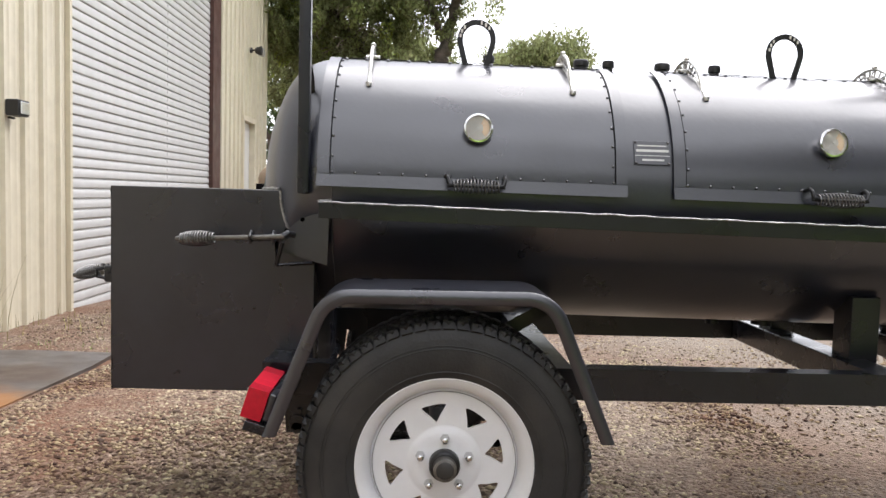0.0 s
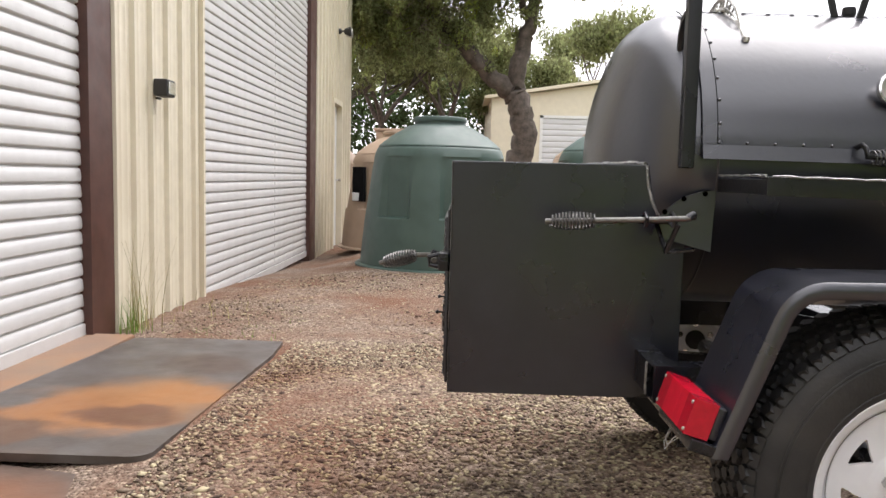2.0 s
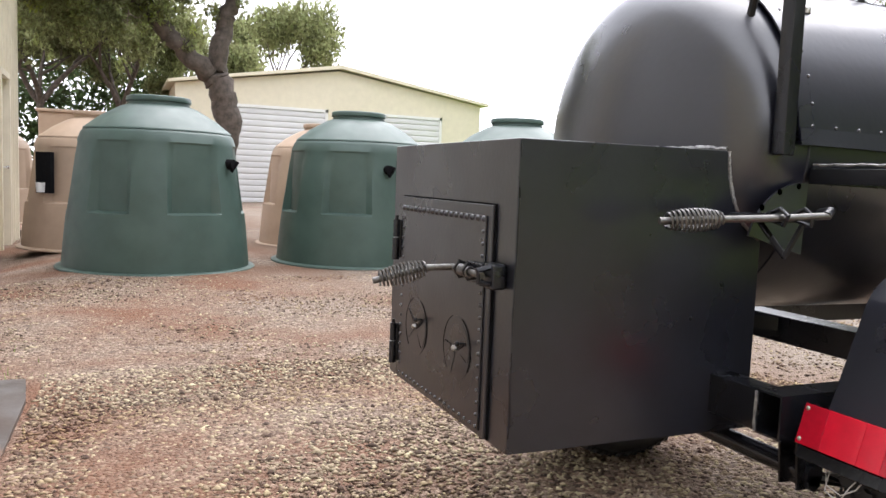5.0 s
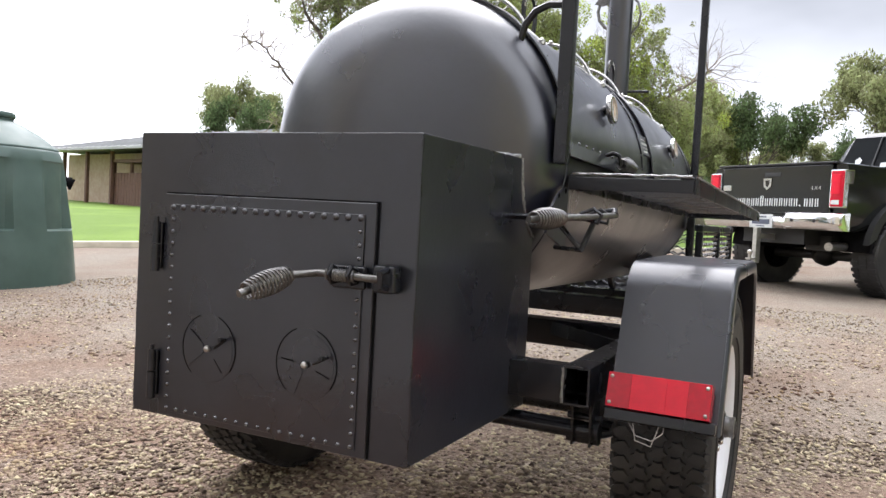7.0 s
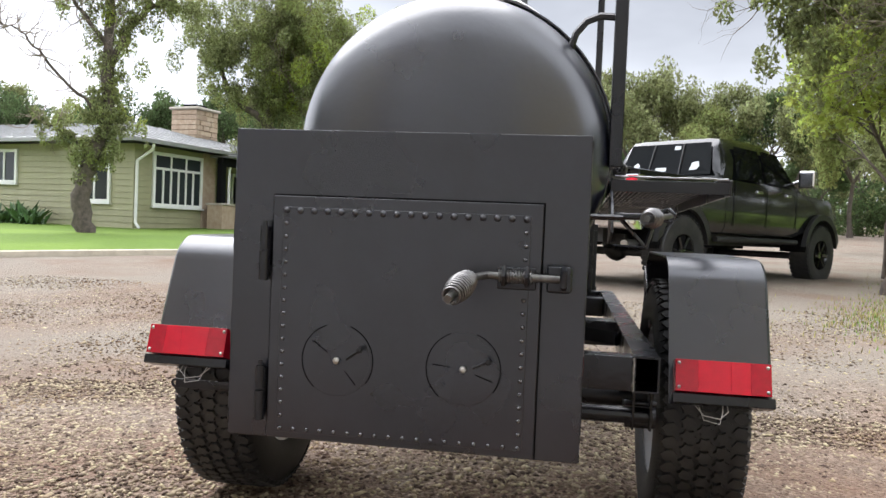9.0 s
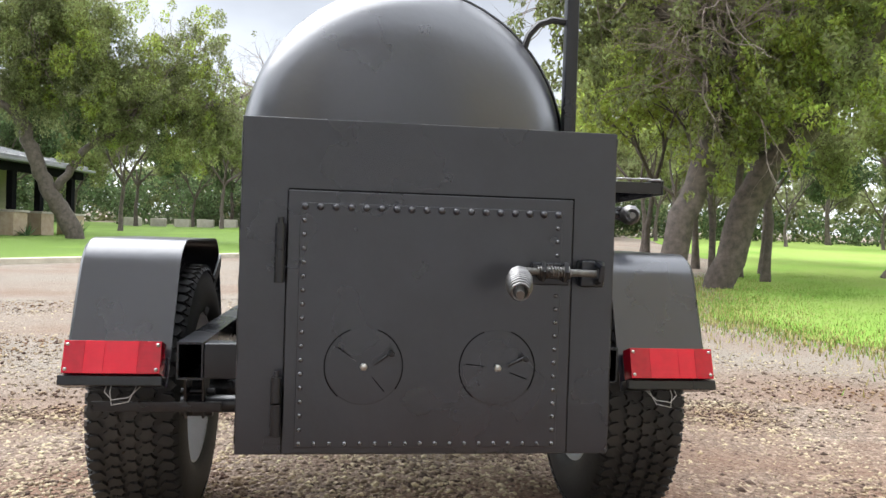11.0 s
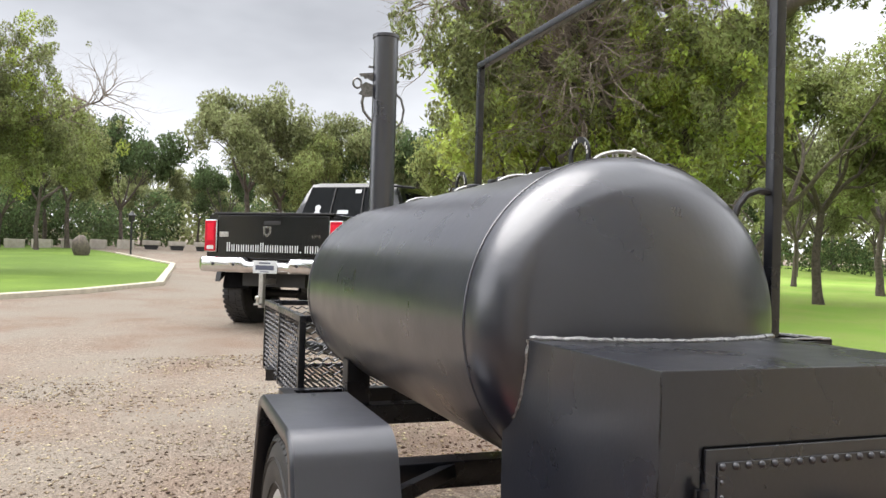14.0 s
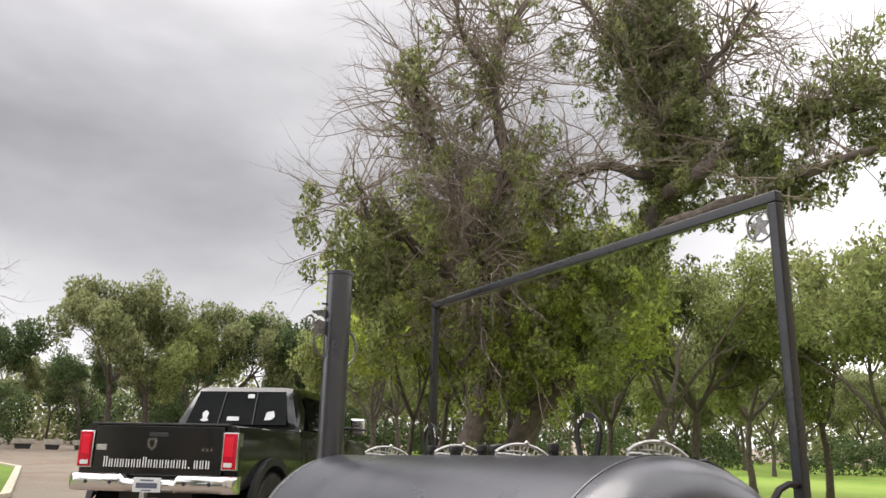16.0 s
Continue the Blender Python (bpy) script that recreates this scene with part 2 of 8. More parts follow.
HOSTA = mat("broad_leaf_plant", (0.085, 0.15, 0.06), 0.5, island=0.35)
GRASSB = mat("grass_blades", (0.17, 0.27, 0.05), 0.6, island=0.4, spec=0.12)
DRYG = mat("dry_grass_blades", (0.30, 0.26, 0.10), 0.7, island=0.4, spec=0.12)


def leafmat(name, a, amount=0.5, through=0.6):
    m = mat(name, a, 0.6, island=amount, spec=0.22)
    n, l = m.node_tree.nodes, m.node_tree.links
    b = n["Principled BSDF"]
    tr = n.new("ShaderNodeBsdfTranslucent")
    mx = n.new("ShaderNodeMixShader")
    mx.inputs[0].default_value = through
    src = b.inputs["Base Color"].links[0].from_socket
    l.new(src, tr.inputs["Color"])
    l.new(b.outputs[0], mx.inputs[1])
    l.new(tr.outputs[0], mx.inputs[2])
    l.new(mx.outputs[0], n["Material Output"].inputs["Surface"])
    return m


LEAF_OAK = leafmat("live_oak_leaves", (0.215, 0.235, 0.105), through=0.65)
LEAF_MID = leafmat("elm_leaves", (0.255, 0.285, 0.105))
LEAF_FAR = leafmat("far_leaves", (0.215, 0.232, 0.105))
LEAF_DARK = leafmat("dark_brush_leaves", (0.085, 0.12, 0.048))
LEAF_YEL = leafmat("yellow_green_leaves", (0.31, 0.36, 0.08), through=0.65)


def glassmat(name, tint, rough=0.03):
    m = mat(name, tint, rough, spec=0.16)
    return m


RIVET = mat("painted_rivet", (0.16, 0.16, 0.17), 0.2, 0.7, grain=0.3, scale=60)
GROOVE = mat("rim_groove_grey", (0.22, 0.22, 0.22), 0.7, grain=0.3)
HUB = mat("greasy_grey_steel", (0.20, 0.195, 0.185), 0.38, 0.7, grain=0.5, scale=40, bump=0.1)
GLASS = glassmat("tinted_window_glass", (0.012, 0.014, 0.015))
GLASSH = glassmat("house_window_glass", (0.03, 0.035, 0.038), 0.05)


def groundmat():
    """Crushed limestone gravel over brown dirt: stones of two sizes with their own colours and relief, and damp brown stains."""
    m = bpy.data.materials.new("gravel_drive")
    m.use_nodes = True
    n, l = m.node_tree.nodes, m.node_tree.links
    b = n["Principled BSDF"]
    b.inputs["Roughness"].default_value = 0.9
    b.inputs["Specular IOR Level"].default_value = 0.15
    co = n.new("ShaderNodeTexCoord")
    v1 = n.new("ShaderNodeTexVoronoi")
    v1.inputs["Scale"].default_value = 54
    v2 = n.new("ShaderNodeTexVoronoi")
    v2.inputs["Scale"].default_value = 118
    for v in (v1, v2):
        l.new(co.outputs["Object"], v.inputs["Vector"])
    bw = n.new("ShaderNodeSeparateColor")
    l.new(v1.outputs["Color"], bw.inputs[0])
    ramp = n.new("ShaderNodeValToRGB")
    el = ramp.color_ramp.elements
    el[0].position, el[0].color = 0.0, (0.055, 0.038, 0.028, 1)
    el[1].position, el[1].color = 1.0, (0.66, 0.54, 0.40, 1)
    e = el.new(0.35)
    e.color = (0.155, 0.108, 0.080, 1)
    e = el.new(0.75)
    e.color = (0.285, 0.215, 0.167, 1)
    l.new(bw.outputs[0], ramp.inputs[0])
    bw2 = n.new("ShaderNodeSeparateColor")
    l.new(v2.outputs["Color"], bw2.inputs[0])
    ramp2 = n.new("ShaderNodeValToRGB")
    el = ramp2.color_ramp.elements
    el[0].color, el[1].color = (0.060, 0.041, 0.030, 1), (0.42, 0.335, 0.265, 1)
    l.new(bw2.outputs[1], ramp2.inputs[0])
    mx = n.new("ShaderNodeMix")
    mx.data_type = "RGBA"
    mx.inputs["Factor"].default_value = 0.5
    l.new(ramp.outputs[0], mx.inputs[6])
    l.new(ramp2.outputs[0], mx.inputs[7])
    big = n.new("ShaderNodeTexNoise")
    big.inputs["Scale"].default_value = 0.8
    big.inputs["Detail"].default_value = 8
    big.inputs["Roughness"].default_value = 0.62
    l.new(co.outputs["Object"], big.inputs["Vector"])
    br = n.new("ShaderNodeMapRange")
    br.inputs["From Min"].default_value = 0.40
    br.inputs["From Max"].default_value = 0.62
    br.inputs["To Max"].default_value = 0.86
    l.new(big.outputs["Fac"], br.inputs["Value"])
    mx2 = n.new("ShaderNodeMix")
    mx2.data_type = "RGBA"
    l.new(br.outputs[0], mx2.inputs["Factor"])
    l.new(mx.outputs[2], mx2.inputs[6])
    mx2.inputs[7].default_value = (0.182, 0.090, 0.053, 1)
    # packed pale dust where the drive is driven on, away from the building
    sep = n.new("ShaderNodeSeparateXYZ")
    l.new(co.outputs["Object"], sep.inputs[0])
    dr = n.new("ShaderNodeMapRange")
    dr.inputs["From Min"].default_value = -0.6
    dr.inputs["From Max"].default_value = 3.0
    dr.inputs["To Max"].default_value = 0.9
    l.new(sep.outputs["X"], dr.inputs["Value"])
    # worn tracks and washed streaks
    st = n.new("ShaderNodeTexNoise")
    st.inputs["Scale"].default_value = 0.55
    st.inputs["Detail"].default_value = 7
    st.inputs["Distortion"].default_value = 0.6
    l.new(co.outputs["Object"], st.inputs["Vector"])
    sr = n.new("ShaderNodeMapRange")
    sr.inputs["From Min"].default_value = 0.38
    sr.inputs["From Max"].default_value = 0.62
    sr.inputs["To Min"].default_value = 0.5
    sr.inputs["To Max"].default_value = 1.0
    l.new(st.outputs["Fac"], sr.inputs["Value"])
    sm = n.new("ShaderNodeMath")
    sm.operation = "MULTIPLY"
    l.new(sr.outputs[0], sm.inputs[0])
    l.new(dr.outputs[0], sm.inputs[1])
    mx3 = n.new("ShaderNodeMix")
    mx3.data_type = "RGBA"
    l.new(sm.outputs[0], mx3.inputs["Factor"])
    l.new(mx2.outputs[2], mx3.inputs[6])
    mx3.inputs[7].default_value = (0.262, 0.232, 0.19, 1)
    l.new(mx3.outputs[2], b.inputs["Base Color"])
    bp = n.new("ShaderNodeBump")
    bp.inputs["Strength"].default_value = 1.0
    bp.inputs["Distance"].default_value = 0.018
    l.new(v1.outputs["Distance"], bp.inputs["Height"])
    bp.invert = True
    bp2 = n.new("ShaderNodeBump")
    bp2.invert = True
    bp2.inputs["Strength"].default_value = 0.7
    bp2.inputs["Distance"].default_value = 0.007
    l.new(v2.outputs["Distance"], bp2.inputs["Height"])
    l.new(bp.outputs[0], bp2.inputs["Normal"])
    l.new(bp2.outputs[0], b.inputs["Normal"])
    return m


GRAVEL = groundmat()
PEBBLE = mat("loose_stone", (0.33, 0.265, 0.19), 0.88, grain=0.25, scale=60, bump=0.2, bscale=150, island=0.75, spec=0.12, big=(0.19, 0.115, 0.072), bigscale=0.9)
LAWN = mat("mown_lawn", (0.12, 0.185, 0.034), 0.85, tint=(0.092, 0.148, 0.030), scale=14, bump=1.0, bscale=55, big=(0.145, 0.22, 0.04), bigscale=0.35, spec=0.12)
LAWN_DRY = mat("thin_dry_lawn", (0.21, 0.32, 0.055), 0.9, tint=(0.225, 0.275, 0.08), scale=5, bump=1.0, bscale=50, big=(0.17, 0.29, 0.045), bigscale=0.3, spec=0.12)


def rustplate():
    """Dark mill steel with spreading orange rust stains and brown scabs, each with a ragged edge."""
    m = mat("rusty_steel_plate", (0.115, 0.105, 0.098), 0.5, 0.35, tint=(0.075, 0.06, 0.05), scale=4, bump=0.12, bscale=50, rvar=0.12)
    n, l = m.node_tree.nodes, m.node_tree.links
    b = n["Principled BSDF"]
    src = b.inputs["Base Color"].links[0].from_socket
    co = n.new("ShaderNodeTexCoord")
    ragged = n.new("ShaderNodeTexNoise")
    ragged.inputs["Scale"].default_value = 3.2
    ragged.inputs["Detail"].default_value = 6
    l.new(co.outputs["Object"], ragged.inputs["Vector"])
    push = n.new("ShaderNodeVectorMath")
    push.operation = "MULTIPLY_ADD"
    push.inputs[1].default_value = (0.55, 0.55, 0.0)
    l.new(ragged.outputs["Color"], push.inputs[0])
    l.new(co.outputs["Object"], push.inputs[2])
    for (x, y), r, soft, col in (((-2.28, 3.52), 0.40, 0.16, (0.27, 0.13, 0.05)), ((-2.36, 3.30), 0.34, 0.10, (0.28, 0.125, 0.045)), ((-2.14, 3.62), 0.20, 0.07, (0.29, 0.13, 0.045)), ((-2.20, 3.30), 0.20, 0.05, (0.12, 0.055, 0.03)),
                                 ((-2.62, 3.02), 0.20, 0.06, (0.11, 0.06, 0.035)), ((-2.18, 4.30), 0.24, 0.10, (0.075, 0.052, 0.04)), ((-2.45, 2.10), 0.55, 0.2, (0.20, 0.09, 0.045)), ((-2.2, 1.7), 0.3, 0.1, (0.11, 0.055, 0.03))):
        d = n.new("ShaderNodeVectorMath")
        d.operation = "DISTANCE"
        d.inputs[1].default_value = (x + 0.275, y + 0.275, 0.02)
        l.new(push.outputs[0], d.inputs[0])
        k = n.new("ShaderNodeMapRange")
        k.interpolation_type = "SMOOTHSTEP"
        k.inputs["From Min"].default_value = r + soft
        k.inputs["From Max"].default_value = r - soft
        k.inputs["To Max"].default_value = 0.92
        l.new(d.outputs["Value"], k.inputs["Value"])
        x2 = n.new("ShaderNodeMix")
        x2.data_type = "RGBA"
        l.new(k.outputs[0], x2.inputs["Factor"])
        l.new(src, x2.inputs[6])
        x2.inputs[7].default_value = (*col, 1)
        src = x2.outputs[2]
    l.new(src, b.inputs["Base Color"])
    return m


RUST = rustplate()


# ---- building helpers ----
ORIGIN = {}


def thing(name, at, label, category, group="", kind="", turn=0.0):
    """An Empty at a thing's base; parts are built in its own metres."""
    ob = new(name)
    ob.empty_display_size = 0.1
    ob.matrix_basis = pose(*at, 0, 0, turn)
    ORIGIN[ob] = Vector((0, 0, 0))
    return tagged(ob, label, category, group, kind)


def face_weighted(me, limit):
    """Large faces keep their own plane; only the narrow bevels beside them turn."""
    polys = [(p.normal.copy(), p.area) for p in me.polygons]
    around = [[] for _ in me.vertices]
    for p in me.polygons:
        for v in p.vertices:
            around[v].append(p.index)
    least = math.cos(radians(limit) * 1.6)
    out = []
    for p in me.polygons:
        for v in p.vertices:
            w = Vector((0, 0, 0))
            for i in around[v]:
                if polys[i][0].dot(p.normal) > least:
                    w += polys[i][0] * polys[i][1]
            out.append(w.normalized() if w.length > 1e-12 else p.normal.copy())
    me.normals_split_custom_set(out)


def mesh_of(bm, name, material, smooth=35):
    bmesh.ops.recalc_face_normals(bm, faces=bm.faces)
    me = bpy.data.meshes.new(name)
    bm.to_mesh(me)
    bm.free()
    me.materials.append(material)
    if smooth:
        for p in me.polygons:
            p.use_smooth = True
        me.set_sharp_from_angle(angle=radians(smooth))
        if smooth == 35 and len(me.polygons) < 1500:
            face_weighted(me, smooth)
    return me


def part(name, bm, material, parent, label="", smooth=35):
    """Links a bmesh as one mesh object under a thing or a part, in the thing's own metres."""
    ob = new(name, mesh_of(bm, name, material, smooth))
    ob.parent = parent
    if label:
        ob["label"] = label
    return ob


def solo(name, bm, material, label, category, group="", kind="", smooth=35):
    """A top-level thing that is one mesh, in world metres."""
    return tagged(new(name, mesh_of(bm, name, material, smooth)), label, category, group, kind)


def piece(name, me, parent, at, turn=(0, 0, 0), size=(1, 1, 1)):
    ob = new(name, me)
    ob.parent = parent
    ob.matrix_basis = Matrix.LocRotScale(at, Euler([radians(a) for a in turn]), size)
    return ob


def cube(bm, x0, x1, y0, y1, z0, z1, bevel=0.0, turn=None, seg=2):
    m = Matrix.Translation(((x0 + x1) / 2, (y0 + y1) / 2, (z0 + z1) / 2))
    if turn:
        m = m @ turn
    r = bmesh.ops.create_cube(bm, size=1, matrix=m @ Matrix.Diagonal((x1 - x0, y1 - y0, z1 - z0, 1)))
    if bevel:
        es = {e for v in r["verts"] for e in v.link_edges}
        bmesh.ops.bevel(bm, geom=list(es), offset=bevel, segments=seg, affect="EDGES", profile=0.6)
    return bm


def sweep(bm, pts, r, n=10, closed=False, cap=True):
    """A round bar of radius r (one number, or one for each point) along a line of points."""
    P = [Vector(p) for p in pts]
    k = len(P)
    R = r if isinstance(r, (list, tuple)) else [r] * k
    up = None
    rings = []
    for i, p in enumerate(P):
        a = P[(i - 1) % k] if closed or i > 0 else p
        b = P[(i + 1) % k] if closed or i < k - 1 else p
        d = (b - a).normalized()
        if up is None:
            up = d.orthogonal().normalized()
        up = (up - d * up.dot(d))
        up = up.normalized() if up.length > 1e-6 else d.orthogonal().normalized()
        side = d.cross(up)
        rings.append([bm.verts.new(p + (up * math.cos(2 * math.pi * j / n) + side * math.sin(2 * math.pi * j / n)) * R[i]) for j in range(n)])
    last = k if closed else k - 1
    for i in range(last):
        A, B = rings[i], rings[(i + 1) % k]
        for j in range(n):
            bm.faces.new((A[j], A[(j + 1) % n], B[(j + 1) % n], B[j]))
    if cap and not closed:
        bm.faces.new(rings[0][::-1])
        bm.faces.new(rings[-1])
    return bm


def lathe(bm, prof, at=(0, 0, 0), axis="Z", n=32, caps=True):
    """Turns a profile of (radius, height) round an axis through at."""
    at = Vector(at)
    rings = []
    for r, h in prof:
        ring = []
        for j in range(n):
            c, s = math.cos(2 * math.pi * j / n) * r, math.sin(2 * math.pi * j / n) * r
            v = {"Z": (c, s, h), "X": (h, c, s), "Y": (c, h, s)}[axis]
            ring.append(bm.verts.new(at + Vector(v)))
        rings.append(ring)
    for A, B in zip(rings, rings[1:]):
        for j in range(n):
            bm.faces.new((A[j], A[(j + 1) % n], B[(j + 1) % n], B[j]))
    if caps and prof[0][0] > 1e-4:
        bm.faces.new(rings[0])
    if caps and prof[-1][0] > 1e-4:
        bm.faces.new(rings[-1])
    bmesh.ops.remove_doubles(bm, verts=bm.verts, dist=1e-5)
    return bm


def extrude(bm, poly, axis, a, b):
    """A prism: a polygon of two coordinates, drawn out from a to b along the axis."""
    def at(p, h):
        return {"X": (h, p[0], p[1]), "Y": (p[0], h, p[1]), "Z": (p[0], p[1], h)}[axis]
    A = [bm.verts.new(at(p, a)) for p in poly]
    B = [bm.verts.new(at(p, b)) for p in poly]
    k = len(poly)
    for i in range(k):
        bm.faces.new((A[i], A[(i + 1) % k], B[(i + 1) % k], B[i]))
    bm.faces.new(A[::-1])
    bm.faces.new(B)
    return bm


def arc(cx, cz, r, a0, a1, n=8):
    return [(cx + r * math.cos(radians(a0 + (a1 - a0) * i / n)), cz + r * math.sin(radians(a0 + (a1 - a0) * i / n))) for i in range(n + 1)]


def smooth01(v):
    v = min(1.0, max(0.0, v))
    return v * v * (3 - 2 * v)


def ground_z(x, y):
    """Height of the drive: level under the trailer, a little lower by the building, rising towards the house and trees."""
    low = 0.135 * smooth01((y - 2.6) / 3.5) * (1 - smooth01((x - 3) / 8)) + 0.06 * smooth01((-x - 1.6) / 1.0) * (1 - smooth01((y - 2.6) / 3.5))
    rise = 0.021 * max(0.0, x - 1.0) + 0.34 * smooth01((x - 28) / 16) * (1 - 0.6 * smooth01((y - 5) / 8))
    far = 0.004 * max(0.0, math.hypot(x, y) - 45)
    dip = 0.24 * smooth01((y - 6.0) / 6.5) * smooth01((-x - 1.9) / 1.2)
    return 0.036 - low - dip + rise + far


# ---- ground ----
def axis_steps(fine0, fine1, step, far):
    v = list(np.arange(fine0, fine1 + 1e-6, step))
    s, hi, lo = step, fine1, fine0
    while hi < far:
        s *= 1.35
        hi += s
        lo -= s
        v.append(hi)
        v.insert(0, lo)
    return v


def make_ground():
    xs, ys = axis_steps(-4, 14, 0.4, 900), axis_steps(-4, 14, 0.4, 900)
    verts = [(x, y, ground_z(x, y) + (noise.noise(Vector((x * 0.9, y * 0.9, 0))) * 0.012)) for y in ys for x in xs]
    w = len(xs)
    faces = [(j * w + i, j * w + i + 1, (j + 1) * w + i + 1, (j + 1) * w + i) for j in range(len(ys) - 1) for i in range(w - 1)]
    me = bpy.data.meshes.new("ground")
    me.from_pydata(verts, [], faces)
    me.materials.append(GRAVEL)
    for p in me.polygons:
        p.use_smooth = True
    tagged(new("ground", me), "brown and pale crushed gravel drive with damp patches", "ground", kind="structure")


make_ground()


def loft_lawn(name, near, far, material, label, lift, steps=14):
    """A lawn between its near edge and its far edge, following the ground."""
    bm = bmesh.new()
    rows = []
    for (ax, ay), (bx, by) in zip(near, far):
        row = []
        for i in range(steps + 1):
            f = (i / steps) ** 1.8
            x, y = ax + (bx - ax) * f, ay + (by - ay) * f
            row.append(bm.verts.new((x, y, ground_z(x, y) + lift * min(1, 0.15 + i * 0.5) + 0.015 * noise.noise(Vector((x * 0.5, y * 0.5, 4))))))
        rows.append(row)
    for A, B in zip(rows, rows[1:]):
        for i in range(steps):
            bm.faces.new((A[i], A[i + 1], B[i + 1], B[i]))
    return solo(name, bm, material, label, "lawn", kind="structure", smooth=60)


def fine(pts, n=6):
    out = []
    for a, b in zip(pts, pts[1:]):
        out += [(a[0] + (b[0] - a[0]) * i / n, a[1] + (b[1] - a[1]) * i / n) for i in range(n)]
    return out + [pts[-1]]


N_EDGE = [(5.6, 14.2), (6.4, 12.6), (8.3, 10.9), (11.2, 8.0), (15.2, 5.1), (18.3, 3.6), (31.0, 3.1), (38.0, 5.5)]
N_FAR = [(16.0, 60.0), (20.0, 60.0), (30.0, 58.0), (44.0, 50.0), (52.0, 38.0), (56.0, 28.0), (56.0, 18.0), (56.0, 12.0)]
loft_lawn("lawn_north", fine(N_EDGE), fine(N_FAR), LAWN, "bright green mown lawn in front of the house", 0.05)
S_EDGE = [(0.2, -3.6), (3.2, -1.6), (5.4, -1.2), (7.4, -2.4), (12.0, -4.6), (19.0, -8.5), (36.0, -14.0), (58.0, -20.0)]
S_FAR = [(-12.0, -60.0), (4.0, -70.0), (16.0, -74.0), (30.0, -72.0), (44.0, -66.0), (56.0, -54.0), (64.0, -44.0), (70.0, -36.0)]
loft_lawn("lawn_south", [(x + 0.25 * noise.noise(Vector((x * 1.7, y, 0))), y + 0.5 * noise.noise(Vector((x * 1.9, y, 3)))) for x, y in fine(S_EDGE, 12)], fine(S_FAR, 12), LAWN_DRY, "green lawn with thin dry patches beyond the gravel", 0.03)


def make_kerb():
    bm = bmesh.new()
    pts = fine(N_EDGE, 10)
    prev = None
    for i, (x, y) in enumerate(pts):
        a, b = pts[max(0, i - 1)], pts[min(len(pts) - 1, i + 1)]
        d = Vector((b[0] - a[0], b[1] - a[1], 0)).normalized()
        s = Vector((-d.y, d.x, 0))
        z = ground_z(x, y)
        row = [bm.verts.new(Vector((x, y, 0)) + s * u + Vector((0, 0, z + h))) for u, h in ((-0.12, -0.05), (-0.11, 0.085), (-0.095, 0.1), (0.09, 0.1), (0.1, -0.05))]
        if prev:
            for j in range(4):
                bm.faces.new((prev[j], prev[j + 1], row[j + 1], row[j]))
        prev = row
    solo("kerb", bm, KERBM, "low pale concrete kerb round the lawn", "kerb", kind="structure")


make_kerb()

# ---- the steel workshop ----
WX = -3.18                      # face of the wall
WALL_TOP = 5.6
DOOR1 = (0.9, 5.0)             # along y
DOOR2 = (7.06, 12.0)
DOOR_TOP = 4.7
SIDE_DOOR = (13.95, 15.0)
WALL_END = 16.05


def ribbed(bm, y0, y1, z0, z1, x=WX, pitch=0.305):
    """Ribbed sheet steel: a high rib at each pitch and two low ribs between."""
    prof = []
    y = y0
    shape = [(0.0, 0.0), (0.015, 0.032), (0.05, 0.032), (0.065, 0.0), (0.12, 0.0), (0.128, 0.008), (0.15, 0.008), (0.158, 0.0), (0.215, 0.0), (0.223, 0.008), (0.245, 0.008), (0.253, 0.0)]
    while y < y1:
        for dy, dx in shape:
            if y + dy < y1:
                prof.append((y + dy, dx))
        y += pitch
    prof.append((y1, 0.0))
    lo = [bm.verts.new((x + dx, yy, z0)) for yy, dx in prof]
    hi = [bm.verts.new((x + dx, yy, z1)) for yy, dx in prof]
    bl = [bm.verts.new((x - 0.12, yy, z0)) for yy in (y0, y1)]
    bh = [bm.verts.new((x - 0.12, yy, z1)) for yy in (y0, y1)]
    for i in range(len(prof) - 1):
        bm.faces.new((lo[i], lo[i + 1], hi[i + 1], hi[i]))
    bm.faces.new((bl[0], lo[0], hi[0], bh[0]))
    bm.faces.new((lo[-1], bl[1], bh[1], hi[-1]))
    bm.faces.new((bl[1], bl[0], bh[0], bh[1]))
    return bm


wall_w = thing("wall_workshop", (0, 0, 0), "cream ribbed steel wall of a workshop with brown door trim", "wall", kind="structure")
for y0, y1, z0, z1 in ((-7.0, DOOR1[0], -0.6, WALL_TOP), (DOOR1[1] + 0.32, DOOR2[0], -0.6, WALL_TOP), (DOOR2[1] + 0.45, SIDE_DOOR[0], -0.6, WALL_TOP), (SIDE_DOOR[1], WALL_END, -0.6, WALL_TOP), (DOOR1[0], DOOR1[1] + 0.32, DOOR_TOP, WALL_TOP), (DOOR2[0], DOOR2[1] + 0.45, DOOR_TOP, WALL_TOP), (SIDE_DOOR[0], SIDE_DOOR[1], 2.36, WALL_TOP)):
    part("wall_panel", ribbed(bmesh.new(), y0, y1, z0, z1), CREAM, wall_w)
bm = bmesh.new()
cube(bm, WX - 0.16, WX + 0.014, DOOR1[1], DOOR1[1] + 0.32, -0.6, DOOR_TOP + 0.02, 0.006)
part("door_trim", bm, JAMB, wall_w, "reddish brown steel trim")
bm = bmesh.new()
cube(bm, WX - 0.16, WX + 0.014, DOOR2[1], DOOR2[1] + 0.45, -0.6, DOOR_TOP + 0.02, 0.006)
part("door_trim", bm, JAMB, wall_w, "reddish brown steel trim")
bm = bmesh.new()
